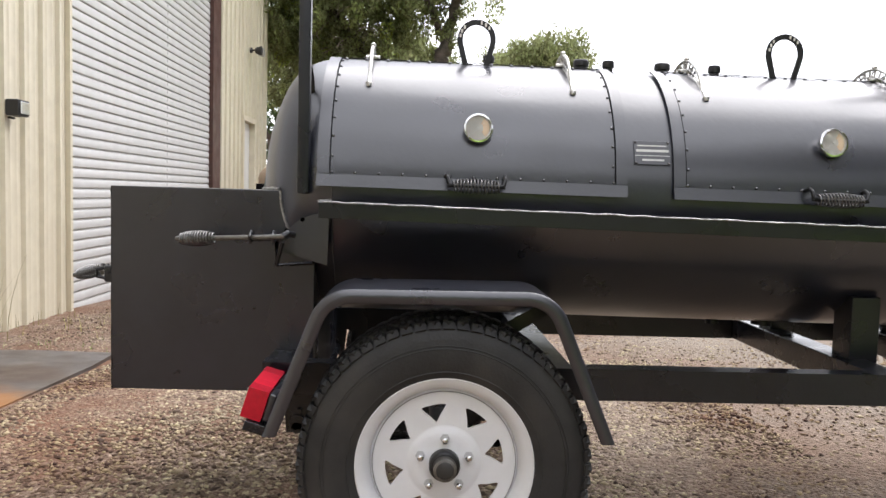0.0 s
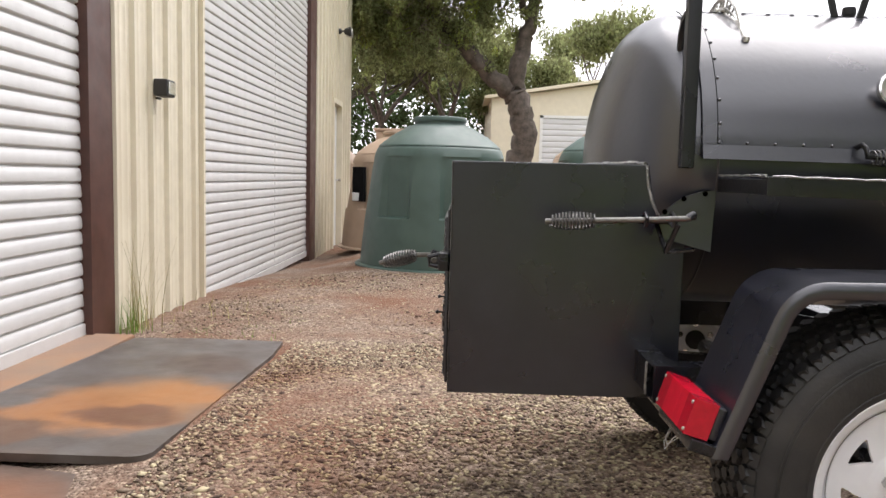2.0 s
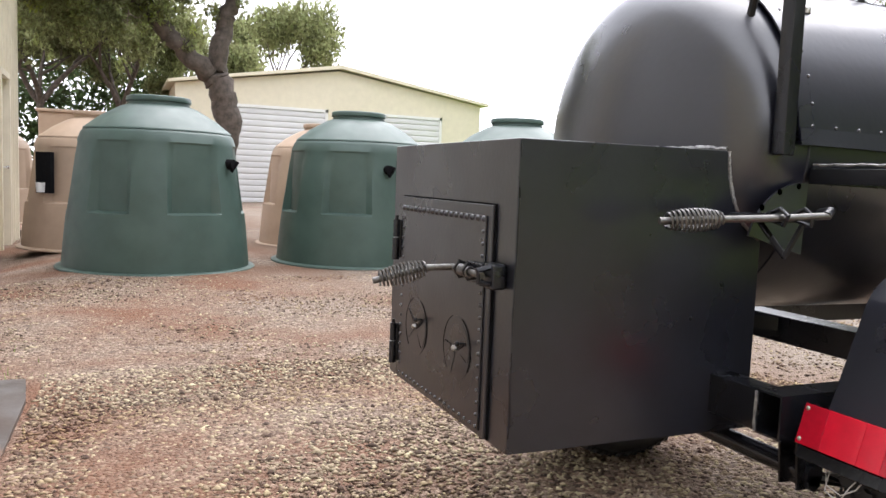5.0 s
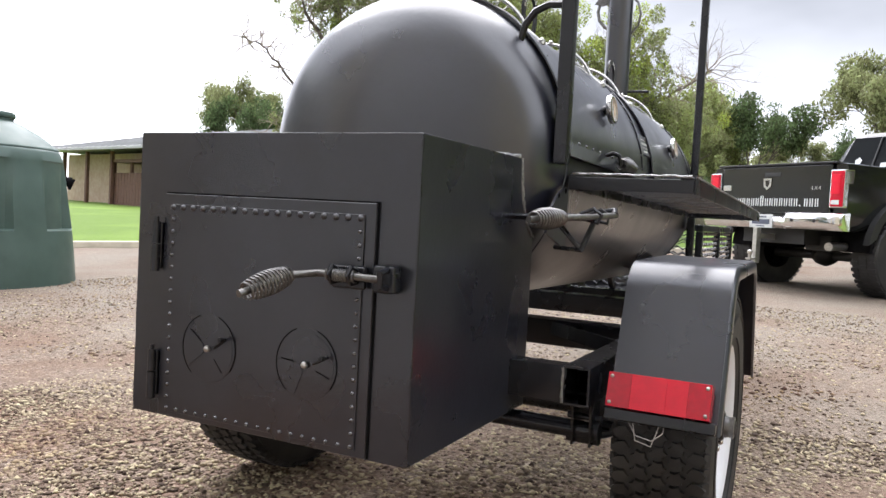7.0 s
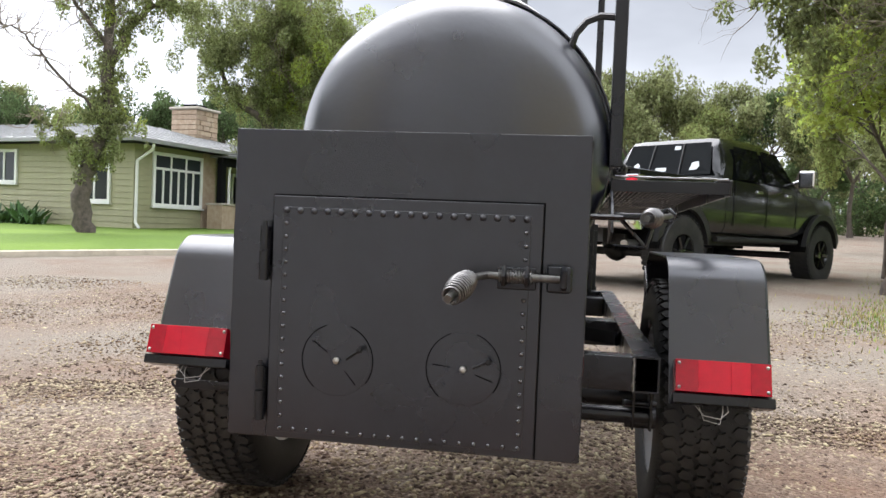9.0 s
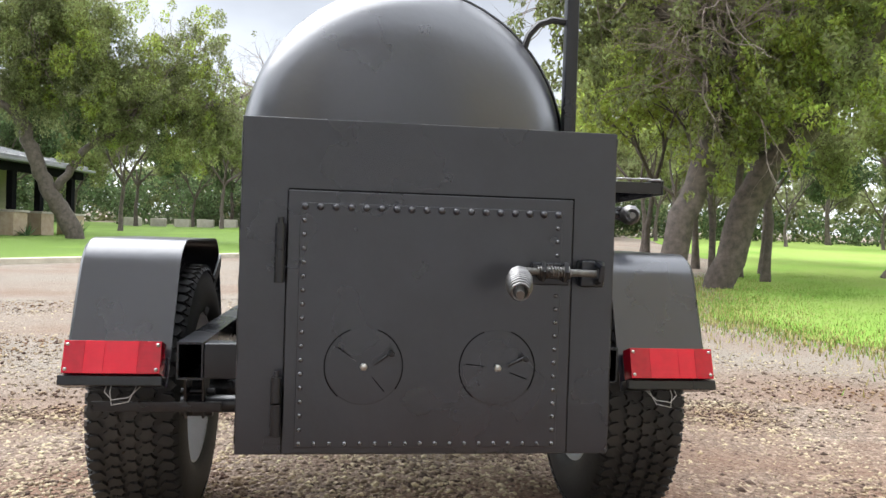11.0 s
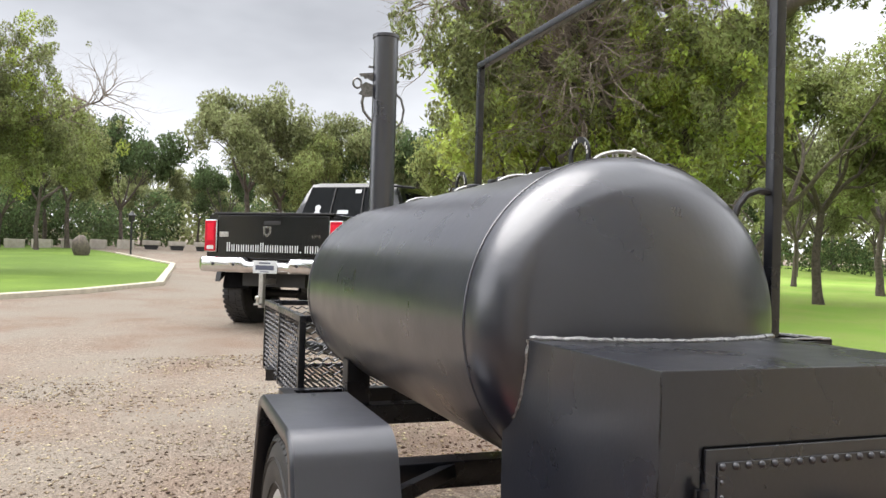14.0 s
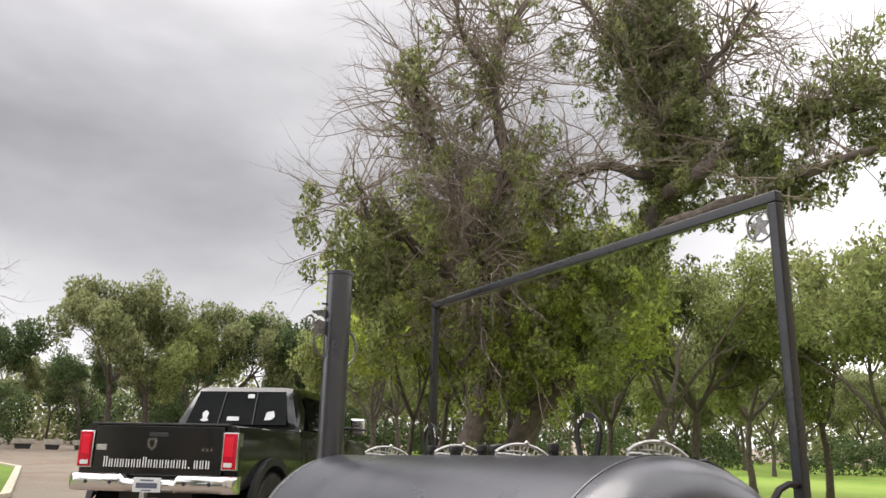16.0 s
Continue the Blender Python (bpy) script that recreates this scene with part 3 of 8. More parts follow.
cube(bm, WX - 0.02, WX + 0.045, DOOR2[0] - 0.03, DOOR2[0] + 0.02, -0.6, DOOR_TOP, 0.004)
part("corner_trim", bm, CREAM, wall_w)
bm = bmesh.new()
cube(bm, WX - 0.14, WX + 0.045, WALL_END - 0.09, WALL_END + 0.03, -0.6, WALL_TOP, 0.005)
part("corner_trim", bm, CREAM, wall_w)
# the rest of the shell, out of sight
bm = bmesh.new()
cube(bm, -14.0, WX - 0.125, WALL_END - 0.12, WALL_END, -0.6, WALL_TOP)
solo("wall_workshop_end", bm, CREAM, "cream steel end wall of the workshop", "wall", kind="structure")
bm = bmesh.new()
cube(bm, -14.3, WX + 0.3, -7.3, WALL_END + 0.3, WALL_TOP + 0.004, WALL_TOP + 0.12)
solo("roof_workshop", bm, ROOFM, "flat grey steel roof of the workshop", "roof", kind="structure")
# screws in the siding
me_screw = mesh_of(lathe(bmesh.new(), [(0.0, 0.006), (0.006, 0.005), (0.009, 0.0)], axis="X", n=8), "screw", CREAM)
for yy in (5.72, 6.03, 6.33, 6.64, 6.9):
    for zz in (0.35, 1.25, 2.15, 3.05):
        piece("screw", me_screw, wall_w, (WX + 0.001, yy + 0.04, zz))


def slat_mesh(length, pitch, name):
    """One curved slat of a roll-up door."""
    bm = bmesh.new()
    pr = [(-0.004, 0.0), (0.008, 0.003), (0.013, 0.008), (0.0145, 0.022), (0.0125, 0.044), (0.008, 0.062), (0.003, 0.068), (-0.006, 0.071), (-0.008, 0.075), (-0.004, pitch)]
    k = pitch / 0.078
    A = [bm.verts.new((x, 0, z * k if z < pitch else z)) for x, z in pr]
    B = [bm.verts.new((x, length, z * k if z < pitch else z)) for x, z in pr]
    for i in range(len(pr) - 1):
        bm.faces.new((A[i], A[i + 1], B[i + 1], B[i]))
    return mesh_of(bm, name, DOORW, 30)


def rollup(name, y0, y1, x, z0, z1, pitch, label):
    d = thing(name, (x, y0, z0), label, "roll-up door", kind="structure")
    me = slat_mesh(y1 - y0, pitch, "slat")
    for i in range(int((z1 - z0 - 0.09) / pitch) + 1):
        piece("slat", me, d, (0, 0, 0.09 + i * pitch))
    bm = bmesh.new()
    cube(bm, -0.015, 0.025, 0, y1 - y0, 0.0, 0.088, 0.006)
    part("bottom_rail", bm, DOORW, d)
    bm = bmesh.new()
    cube(bm, -0.06, -0.04, 0, y1 - y0, 0, z1 - z0)
    part("door_backing", bm, DOORW, d)
    return d


rollup("door_1", DOOR1[0], DOOR1[1], WX - 0.055, -0.05, DOOR_TOP + 0.1, 0.098, "white corrugated steel roll-up door, shut")
rollup("door_2", DOOR2[0] + 0.02, DOOR2[1], WX - 0.055, -0.26, DOOR_TOP + 0.1, 0.098, "white corrugated steel roll-up door, shut")

door3 = thing("door_3", (WX, SIDE_DOOR[0], -0.1), "cream steel side door in a plain frame, shut", "door", kind="structure")
w = SIDE_DOOR[1] - SIDE_DOOR[0]
bm = bmesh.new()
cube(bm, -0.10, -0.055, 0.09, w - 0.09, -0.24, 2.36, 0.004)
part("door_leaf", bm, WHITE, door3)
for a, b, z0, z1 in ((0, 0.09, -0.24, 2.46), (w - 0.09, w, -0.24, 2.46), (0.09, w - 0.09, 2.37, 2.46)):
    bm = bmesh.new()
    cube(bm, -0.13, 0.05, a, b, z0, z1, 0.004)
    part("door_frame", bm, CREAM, door3)
bm = bmesh.new()
sweep(bm, [(-0.055, w - 0.16, 1.0), (0.0, w - 0.16, 1.0)], 0.014)
lathe(bm, [(0.0, 0.045), (0.028, 0.035), (0.03, 0.01), (0.015, 0.0)], (0.0, w - 0.16, 1.0), "X", 16)
part("door_knob", bm, CHROME, door3)

# concrete sill and steel plates in front of the first door
bm = bmesh.new()
cube(bm, WX - 0.1, WX + 0.26, 0.6, 5.05, -0.25, -0.035, 0.01)
solo("threshold", bm, CONC, "rust-stained concrete sill under the roll-up door", "sill", kind="structure")


def steel_plate(name, outline, z, thick, label):
    bm = bmesh.new()
    extrude(bm, outline, "Z", z, z + thick)
    for v in bm.verts:
        v.co.z += -0.038 * (v.co.y - 2.84)
    bmesh.ops.triangulate(bm, faces=[f for f in bm.faces if len(f.verts) > 4])
    ob = solo(name, bm, RUST, label, "steel plate")
    return ob


plate1 = [(-2.90, 2.78)] + [(-1.99 + 0.07 * math.cos(radians(a)), 2.85 + 0.07 * math.sin(radians(a))) for a in range(-90, 1, 15)] + [(-1.93, 4.6), (-1.97, 5.02), (-2.5, 5.05), (-2.90, 5.0)]
steel_plate("ground_plate", plate1, 0.006, 0.03, "dark steel plate with orange rust stains lying on gravel")
steel_plate("ground_plate", [(-2.9, 1.2), (-1.95, 1.25), (-1.93, 2.66), (-2.4, 2.77), (-2.9, 2.75)], -0.03, 0.028, "rusty brown steel plate lying on gravel")

# wall fittings
wl1 = thing("wall_lamp", (WX + 0.035, 6.02, 1.55), "small black and chrome box lamp on the wall", "wall lamp")
bm = bmesh.new()
cube(bm, 0, 0.02, -0.04, 0.04, -0.02, -0.002, 0.006)
part("bracket", bm, TRIMK, wl1)
bm = bmesh.new()
cube(bm, 0.004, 0.105, -0.085, 0.085, 0.0, 0.125, 0.012)
part("housing", bm, TRIMK, wl1)
bm = bmesh.new()
cube(bm, 0.106, 0.116, -0.065, 0.065, 0.015, 0.11, 0.004)
part("lens_frame", bm, CHROME, wl1, "chrome front frame")
fl = thing("flood_light", (WX + 0.04, 14.45, 3.58), "twin black and grey security flood lamp on the wall", "flood lamp")
bm = bmesh.new()
lathe(bm, [(0.05, 0), (0.05, 0.03), (0.03, 0.05), (0.0, 0.05)], axis="X", n=16)
part("base", bm, TRIMK, fl)
for s in (-1, 1):
    bm = bmesh.new()
    sweep(bm, [(0.04, 0, 0), (0.12, s * 0.06, 0.0)], 0.015, 8)
    lathe(bm, [(0.0, 0.0), (0.05, 0.0), (0.085, 0.10), (0.08, 0.115), (0.0, 0.10)], (0.12, s * 0.1, -0.02), "X", 16)
    part("lamp_head", bm, TRIMK if s < 0 else NICKEL, fl)

# ---- far shed ----
shed = thing("metal_shed", (0.17, 28.2, -0.12), "cream steel shed with two white roll-up doors", "shed")
SW, SE, SA = 11.15, 3.95, 4.8
bm = bmesh.new()
extrude(bm, [(0, 0), (SW, 0), (SW, SE), (SW / 2, SA), (0, SE)], "Y", 0.0, 14.0)
part("wall", bm, CREAM2, shed)
bm = bmesh.new()
extrude(bm, [(-0.25, SE - 0.02), (SW / 2, SA + 0.06), (SW + 0.25, SE - 0.02), (SW + 0.25, SE + 0.08), (SW / 2, SA + 0.18), (-0.25, SE + 0.08)], "Y", -0.25, 14.2)
part("roof", bm, CREAM2, shed)
me_s = slat_mesh(1.0, 0.2, "shed_slat")
for x0, x1 in ((1.85, 5.05), (6.3, 9.45)):
    bm = bmesh.new()
    for a, b, z0, z1 in ((x0 - 0.1, x0, 0, 3.4), (x1, x1 + 0.1, 0, 3.4), (x0 - 0.1, x1 + 0.1, 3.3, 3.4)):
        cube(bm, a, b, -0.06, 0.0, z0, z1)
    part("door_frame", bm, WHITE, shed)
    for i in range(16):
        piece("slat", me_s, shed, (x0, -0.012, 0.02 + i * 0.205), (0, 0, -90), (1, x1 - x0, 1.02))
bm = bmesh.new()
cube(bm, 10.0, 10.85, -0.05, 0.0, 0, 2.2, 0.005)
part("side_door", bm, WHITE, shed)

# ---- the house ----
HC = Vector((19.9, 15.75, 0))       # the corner that shows
H_TURN = -14.0                      # its long side runs 14 degrees off y
house = thing("house", (HC.x, HC.y, 0.42), "olive green timber house with white windows and a metal roof", "house", turn=H_TURN)
# own metres: the long wall along +y at x = 0, the short wall along +x at y = 0
LONG, EAVE = 13.95, 2.74
bm = bmesh.new()
cube(bm, 0.02, 3.7, 0.02, LONG, 0, EAVE)
part("wall_core", bm, OLIVE, house)
bm = bmesh.new()
cube(bm, 3.702, 9.0, 1.8, LONG, 0, EAVE)
part("wall_core", bm, OLIVE, house)


def board(length, name):
    bm = bmesh.new()
    extrude(bm, [(0.0, 0.0), (-0.034, 0.004), (-0.030, 0.02), (-0.006, 0.20), (0.0, 0.205)], "Y", 0, length)
    return mesh_of(bm, name, OLIVE)


me_bl, me_bs, me_bp = board(LONG, "siding_board_long"), board(3.1, "siding_board_short"), board(5.3, "siding_board_porch")
for i in range(14):
    piece("siding_board", me_bl, house, (0.02, 0, 0.06 + i * 0.19))
    piece("siding_board", me_bs, house, (3.1, 0.02, 0.06 + i * 0.19), (0, 0, 90))
    piece("siding_board", me_bp, house, (9.0, 1.8, 0.06 + i * 0.19), (0, 0, 90))


def house_window(x, y, z, wid, hei, turn, bars, transom, grp):
    """A white window; own x runs along the wall, own y points out."""
    wdw = new("window")
    wdw.parent = house
    wdw.matrix_basis = pose(x, y, z, 0, 0, turn)
    bm = bmesh.new()
    for a, b, c, d in ((-0.11, 0, -0.11, hei + 0.11), (wid, wid + 0.11, -0.11, hei + 0.11), (0, wid, -0.11, 0), (0, wid, hei, hei + 0.11)):
        cube(bm, a, b, 0.0, 0.075, c, d, 0.006, seg=1)
    fr = part("window_frame", bm, WHITE, wdw)
    bm = bmesh.new()
    cube(bm, 0, wid, 0.012, 0.03, 0, hei)
    part("pane", bm, GLASSH, wdw)
    bm = bmesh.new()
    low = hei - transom if transom else hei
    for i in range(1, bars):
        cube(bm, wid * i / bars - 0.035, wid * i / bars + 0.035, 0.031, 0.062, 0, low)
    if transom:
        cube(bm, 0, wid, 0.031, 0.064, low - 0.04, low + 0.04)
        for i in range(1, max(2, bars // 2)):
            cube(bm, wid * i / max(2, bars // 2) - 0.03, wid * i / max(2, bars // 2) + 0.03, 0.031, 0.06, low, hei)
    part("glazing_bar", bm, WHITE, wdw)
    bm = bmesh.new()
    cube(bm, -0.16, wid + 0.16, 0.0, 0.13, -0.16, -0.11, 0.006, seg=1)
    part("window_sill", bm, WHITE, wdw)
    return wdw


house_window(0.0, 1.05, 0.95, 1.15, 1.45, 90, 2, 0.42, "")
house_window(0.0, 5.3, 1.5, 1.05, 0.95, 90, 2, 0, "")
house_window(0.0, 11.6, 1.48, 2.1, 0.98, 90, 4, 0, "")
house_window(2.95, 0.0, 0.9, 2.1, 1.55, 180, 6, 0.42, "")

# a deep porch under the roof's far end
bm = bmesh.new()
cube(bm, 1.3, 9.0, LONG + 0.003, LONG + 11.0, 0, EAVE - 0.004)
part("porch_wall", bm, STONE, house, "tan stone back wall of the porch")
for yy in (LONG + 3.6, LONG + 6.2, LONG + 8.8):
    bm = bmesh.new()
    cube(bm, 0.1, 0.26, yy, yy + 0.16, 0, EAVE - 0.005)
    part("porch_post", bm, BRICKW, house, "brown timber post")
ROOFL = LONG + 11.0
# hip roof with standing seams
bm = bmesh.new()
ov, rz = 0.75, 1.35
A, B, C, D = [bm.verts.new(v) for v in ((-ov, -ov, EAVE + 0.12), (9.0 + ov, -ov, EAVE + 0.12), (9.0 + ov, ROOFL + ov, EAVE + 0.12), (-ov, ROOFL + ov, EAVE + 0.12))]
E1, E2 = bm.verts.new((4.5, 4.6, EAVE + rz)), bm.verts.new((4.5, ROOFL - 4.6, EAVE + rz))
for f in ((A, B, E1), (B, C, E2, E1), (C, D, E2), (D, A, E1, E2), (A, D, C, B)):
    bm.faces.new(f)
part("roof", bm, ROOFM, house, "pale standing-seam metal roof", 0)
bm = bmesh.new()
for i in range(42):
    y = -ov + 0.3 + i * 0.62
    top = min(1.0, max(0.0, (y + ov) / 5.35), max(0.0, (ROOFL + ov - y) / 5.35))
    sweep(bm, [(-ov, y, EAVE + 0.135), (-ov + 5.25 * top, y, EAVE + 0.135 + (rz - 0.12) * top)], 0.018, 5)
for i in range(16):
    x = -ov + 0.3 + i * 0.62
    top = min(1.0, (x + ov) / 5.25, (9.0 + ov - x) / 5.25)
    sweep(bm, [(x, -ov, EAVE + 0.135), (x, -ov + 5.35 * top, EAVE + 0.135 + (rz - 0.12) * top)], 0.018, 5)
part("roof_seam", bm, ROOFM, house)
bm = bmesh.new()
for a, b, c, d in ((-ov - 0.02, -ov + 0.1, -ov, ROOFL + ov), (-ov, 9.0 + ov, -ov - 0.02, -ov + 0.1)):
    cube(bm, a, b, c, d, EAVE - 0.02, EAVE + 0.115, 0.01, seg=1)
part("gutter", bm, ROOFM, house)
bm = bmesh.new()
cube(bm, 3.45, 9.72, -1.12, 1.75, EAVE - 0.12, EAVE - 0.03, 0.01, seg=1)
part("porch_roof", bm, ROOFM, house)
bm = bmesh.new()
cube(bm, 3.3, 9.5, -0.75, -0.55, EAVE - 0.42, EAVE - 0.125)
part("porch_beam", bm, DARK, house, "dark timber porch beam")
bm = bmesh.new()
cube(bm, 3.3, 9.0, -1.0, 1.76, -0.1, 0.12, 0.02)
part("porch_floor", bm, STONE, house)
for px in (3.35, 5.55, 7.0, 8.85):
    bm = bmesh.new()
    cube(bm, px - 0.36, px + 0.36, -1.0, -0.35, 0.122, 0.95, 0.03)
    part("porch_pier", bm, STONE, house, "limestone pier")
    bm = bmesh.new()
    cube(bm, px - 0.40, px + 0.40, -1.05, -0.3, 0.952, 1.02, 0.01)
    part("pier_cap", bm, BLOCK, house)
    bm = bmesh.new()
    cube(bm, px - 0.11, px + 0.11, -0.75, -0.53, 1.022, EAVE - 0.125)
    part("porch_post", bm, DARK, house, "dark timber post")
bm = bmesh.new()
cube(bm, 3.08, 3.76, -0.02, 0.4, 0, EAVE)
part("stone_corner", bm, STONE, house)
bm = bmesh.new()
cube(bm, 6.9, 7.7, 1.70, 1.765, 0.12, 2.2)
part("house_door", bm, DARK, house, "dark glazed front door")
bm = bmesh.new()
for a, b, c, d in ((6.78, 6.9, 0.12, 2.32), (7.7, 7.82, 0.12, 2.32), (6.9, 7.7, 2.2, 2.32)):
    cube(bm, a, b, 1.67, 1.765, c, d)
part("house_door_frame", bm, WHITE, house)
for px, py in ((0.05, -0.06), (3.78, -0.62)):
    bm = bmesh.new()
    sweep(bm, [(px, -ov + 0.04, EAVE - 0.03), (px, -ov + 0.06, EAVE - 0.2), (px, py, EAVE - 0.55), (px, py, 0.25), (px, py - 0.15, 0.08)], 0.05, 8)
    part("downpipe", bm, WHITE, house)
# chimney of limestone courses
chim = new("chimney")
chim.parent = house
chim.matrix_basis = pose(5.6, 2.55, EAVE + 0.40)
rngc = random.Random(5)
for row in range(8):
    x = -0.2 * (row % 2)
    while x < 1.25:
        wd = rngc.uniform(0.35, 0.7)
        x0, x1 = max(0, x), min(1.25, x + wd - 0.02)
        if x1 - x0 > 0.06:
            bm = bmesh.new()
            cube(bm, x0, x1, rngc.uniform(-0.03, 0.0), 1.25, row * 0.2, row * 0.2 + 0.185, 0.012, seg=1)
            part("stone", bm, STONE, chim, smooth=30)
        x += wd
bm = bmesh.new()
cube(bm, -0.08, 1.33, -0.1, 1.33, 1.6, 1.7, 0.02, seg=1)
part("chimney_cap", bm, BLOCK, chim)
bm = bmesh.new()
cube(bm, 0.3, 0.95, 0.3, 0.95, 1.702, 1.85, 0.02, seg=1)
part("flue_cover", bm, DARK, chim)
# side yard gate of rusty brown timber
gate_at = Matrix.Translation((HC.x, HC.y, 0.42)) @ pose(0, 0, 0, 0, 0, H_TURN) @ Vector((0.3, 14.5, 0))
gate = thing("timber_gate", gate_at, "brown timber gate and fence beside the house", "gate", turn=H_TURN - 90)
for i in range(12):
    bm = bmesh.new()
    cube(bm, -3.2 + i * 0.28, -3.2 + i * 0.28 + 0.24, 0, 0.03, 0.05, 1.7)
    part("board", bm, BRICKW, gate)
for x in (-3.3, -1.6, 0.2):
    bm = bmesh.new()
    cube(bm, x - 0.07, x + 0.07, 0.032, 0.17, 0, 2.2)
    part("post", bm, BRICKW, gate)
bm = bmesh.new()
cube(bm, -3.4, 0.4, -0.1, 1.6, 2.2, 2.34)
part("top_beam", bm, BRICKW, gate)


# ---- the smoker trailer ----
YC = 2.535                      # its middle line; it stands along x, firebox at -x
GZ = 0.036
BASE = Vector((0.7, YC, GZ))
trailer = thing("smoker_trailer", BASE, "black barrel smoker with firebox built on a single-axle trailer", "smoker trailer")


def tp(name, bm, material, parent=None, label="", smooth=35):
    bmesh.ops.translate(bm, verts=bm.verts, vec=-BASE)
    return part(name, bm, material, parent or trailer, label, smooth)


def tpiece(name, me, parent, at, turn=(0, 0, 0), size=(1, 1, 1)):
    return piece(name, me, parent, Vector(at) - BASE, turn, size)


def mirror_bm(bm):
    """To the trailer's other side."""
    bmesh.ops.transform(bm, matrix=Matrix.Translation((0, 2 * YC, 0)) @ Matrix.Diagonal((1, -1, 1, 1)), verts=bm.verts)
    return bm


TR, TZ, TY = 0.406, 1.0755, 2.543  # tank radius, its axis' height at the rear and its place across
TX0, TX1 = -0.262, 1.692


def drop(x):
    """The barrel and its shelf fall a little towards the front, so that it drains."""
    return 0.009 * (x + 0.35)


def on_tank(x, deg, lift=0.0):
    """A place on the tank: deg 0 is the near side, 90 the top."""
    a = radians(deg)
    return Vector((x, TY - (TR + lift) * math.cos(a), TZ - drop(x) + (TR + lift) * math.sin(a)))


# tank
FLANGE = 0.028


def head_profile():
    """Radius and depth of the dished head, from its middle to the seam: a flat crown and a tight knuckle."""
    crown, knuckle = 0.69, 0.165
    cx = crown - math.sqrt((crown - knuckle) ** 2 - (TR - knuckle) ** 2)
    turn = math.asin((TR - knuckle) / (crown - knuckle))
    out = []
    for i in range(15):
        a = turn * i / 14
        out.append((crown * math.sin(a), FLANGE + cx - crown * (1 - math.cos(a))))
    for i in range(1, 13):
        a = turn + (math.pi / 2 - turn) * i / 12
        out.append((TR - knuckle + knuckle * math.sin(a), FLANGE + knuckle * math.cos(a)))
    return out


HEAD_LINE = head_profile()
bm = bmesh.new()
prof = [(r, TX0 - d) for r, d in HEAD_LINE]
for i in range(25):
    prof.append((TR, TX0 + (TX1 - TX0) * i / 24))
prof += [(r, TX1 + d) for r, d in HEAD_LINE[::-1]]
lathe(bm, prof, (0, TY, TZ), "X", 128)
for v in bm.verts:
    # hammered unevenness of rolled plate
    d = Vector((0, v.co.y - TY, v.co.z - TZ))
    if d.length > 0.1:
        v.co += d.normalized() * 0.0012 * noise.noise(Vector((v.co.x * 3.1, v.co.y * 4, v.co.z * 4)))
for v in bm.verts:
    v.co.z -= drop(v.co.x)
tank = tp("tank", bm, BLACK, label="satin black steel barrel", smooth=60)
for x in (TX0, TX1):
    bm = bmesh.new()
    sweep(bm, [on_tank(x, a, 0.0004) for a in range(0, 360, 4)], 0.0030, 6, closed=True)
    tp("weld_seam", bm, BLACK, tank)

me_rivet = mesh_of(lathe(bmesh.new(), [(0.0, 0.0038), (0.0024, 0.0034), (0.004, 0.0018), (0.0046, 0.0)], n=8), "rivet", RIVET)
me_rivet_k = mesh_of(lathe(bmesh.new(), [(0.0, 0.006), (0.004, 0.005), (0.0062, 0.002), (0.0068, 0.0)], n=8), "rivet_black", BLACK)
me_screw_s = mesh_of(lathe(bmesh.new(), [(0.0, 0.004), (0.004, 0.003), (0.0055, 0.0)], n=8), "lamp_screw", NICKEL)


def shell(bm, x0, x1, a0, a1, lift, thick, nx=12, na=24):
    """A curved plate on the tank."""
    g = {}
    for i in range(nx + 1):
        for j in range(na + 1):
            for k in (0, 1):
                g[i, j, k] = bm.verts.new(on_tank(x0 + (x1 - x0) * i / nx, a0 + (a1 - a0) * j / na, lift + k * thick))
    for i in range(nx):
        for j in range(na):
            for k in (0, 1):
                bm.faces.new((g[i, j, k], g[i + 1, j, k], g[i + 1, j + 1, k], g[i, j + 1, k]))
    for i in range(nx):
        for j in (0, na):
            bm.faces.new((g[i, j, 0], g[i + 1, j, 0], g[i + 1, j, 1], g[i, j, 1]))
    for j in range(na):
        for i in (0, nx):
            bm.faces.new((g[i, j, 0], g[i, j + 1, 0], g[i, j + 1, 1], g[i, j, 1]))
    return bm


def coil(bm, a, b, r, turns, wire=0.0028, bulge=0.35):
    """A coil-spring grip, fuller in the middle, round the line from a to b."""
    a, b = Vector(a), Vector(b)
    d = (b - a).normalized()
    u = d.orthogonal().normalized()
    w = d.cross(u)
    pts = []
    for i in range(turns * 10 + 1):
        f = i / (turns * 10)
        rr = r * (1 - bulge + bulge * math.sin(math.pi * min(1, max(0, f))) ** 0.7)
        an = 2 * math.pi * turns * f
        pts.append(a + (b - a) * f + (u * math.cos(an) + w * math.sin(an)) * rr)
    return sweep(bm, pts, wire, 5)


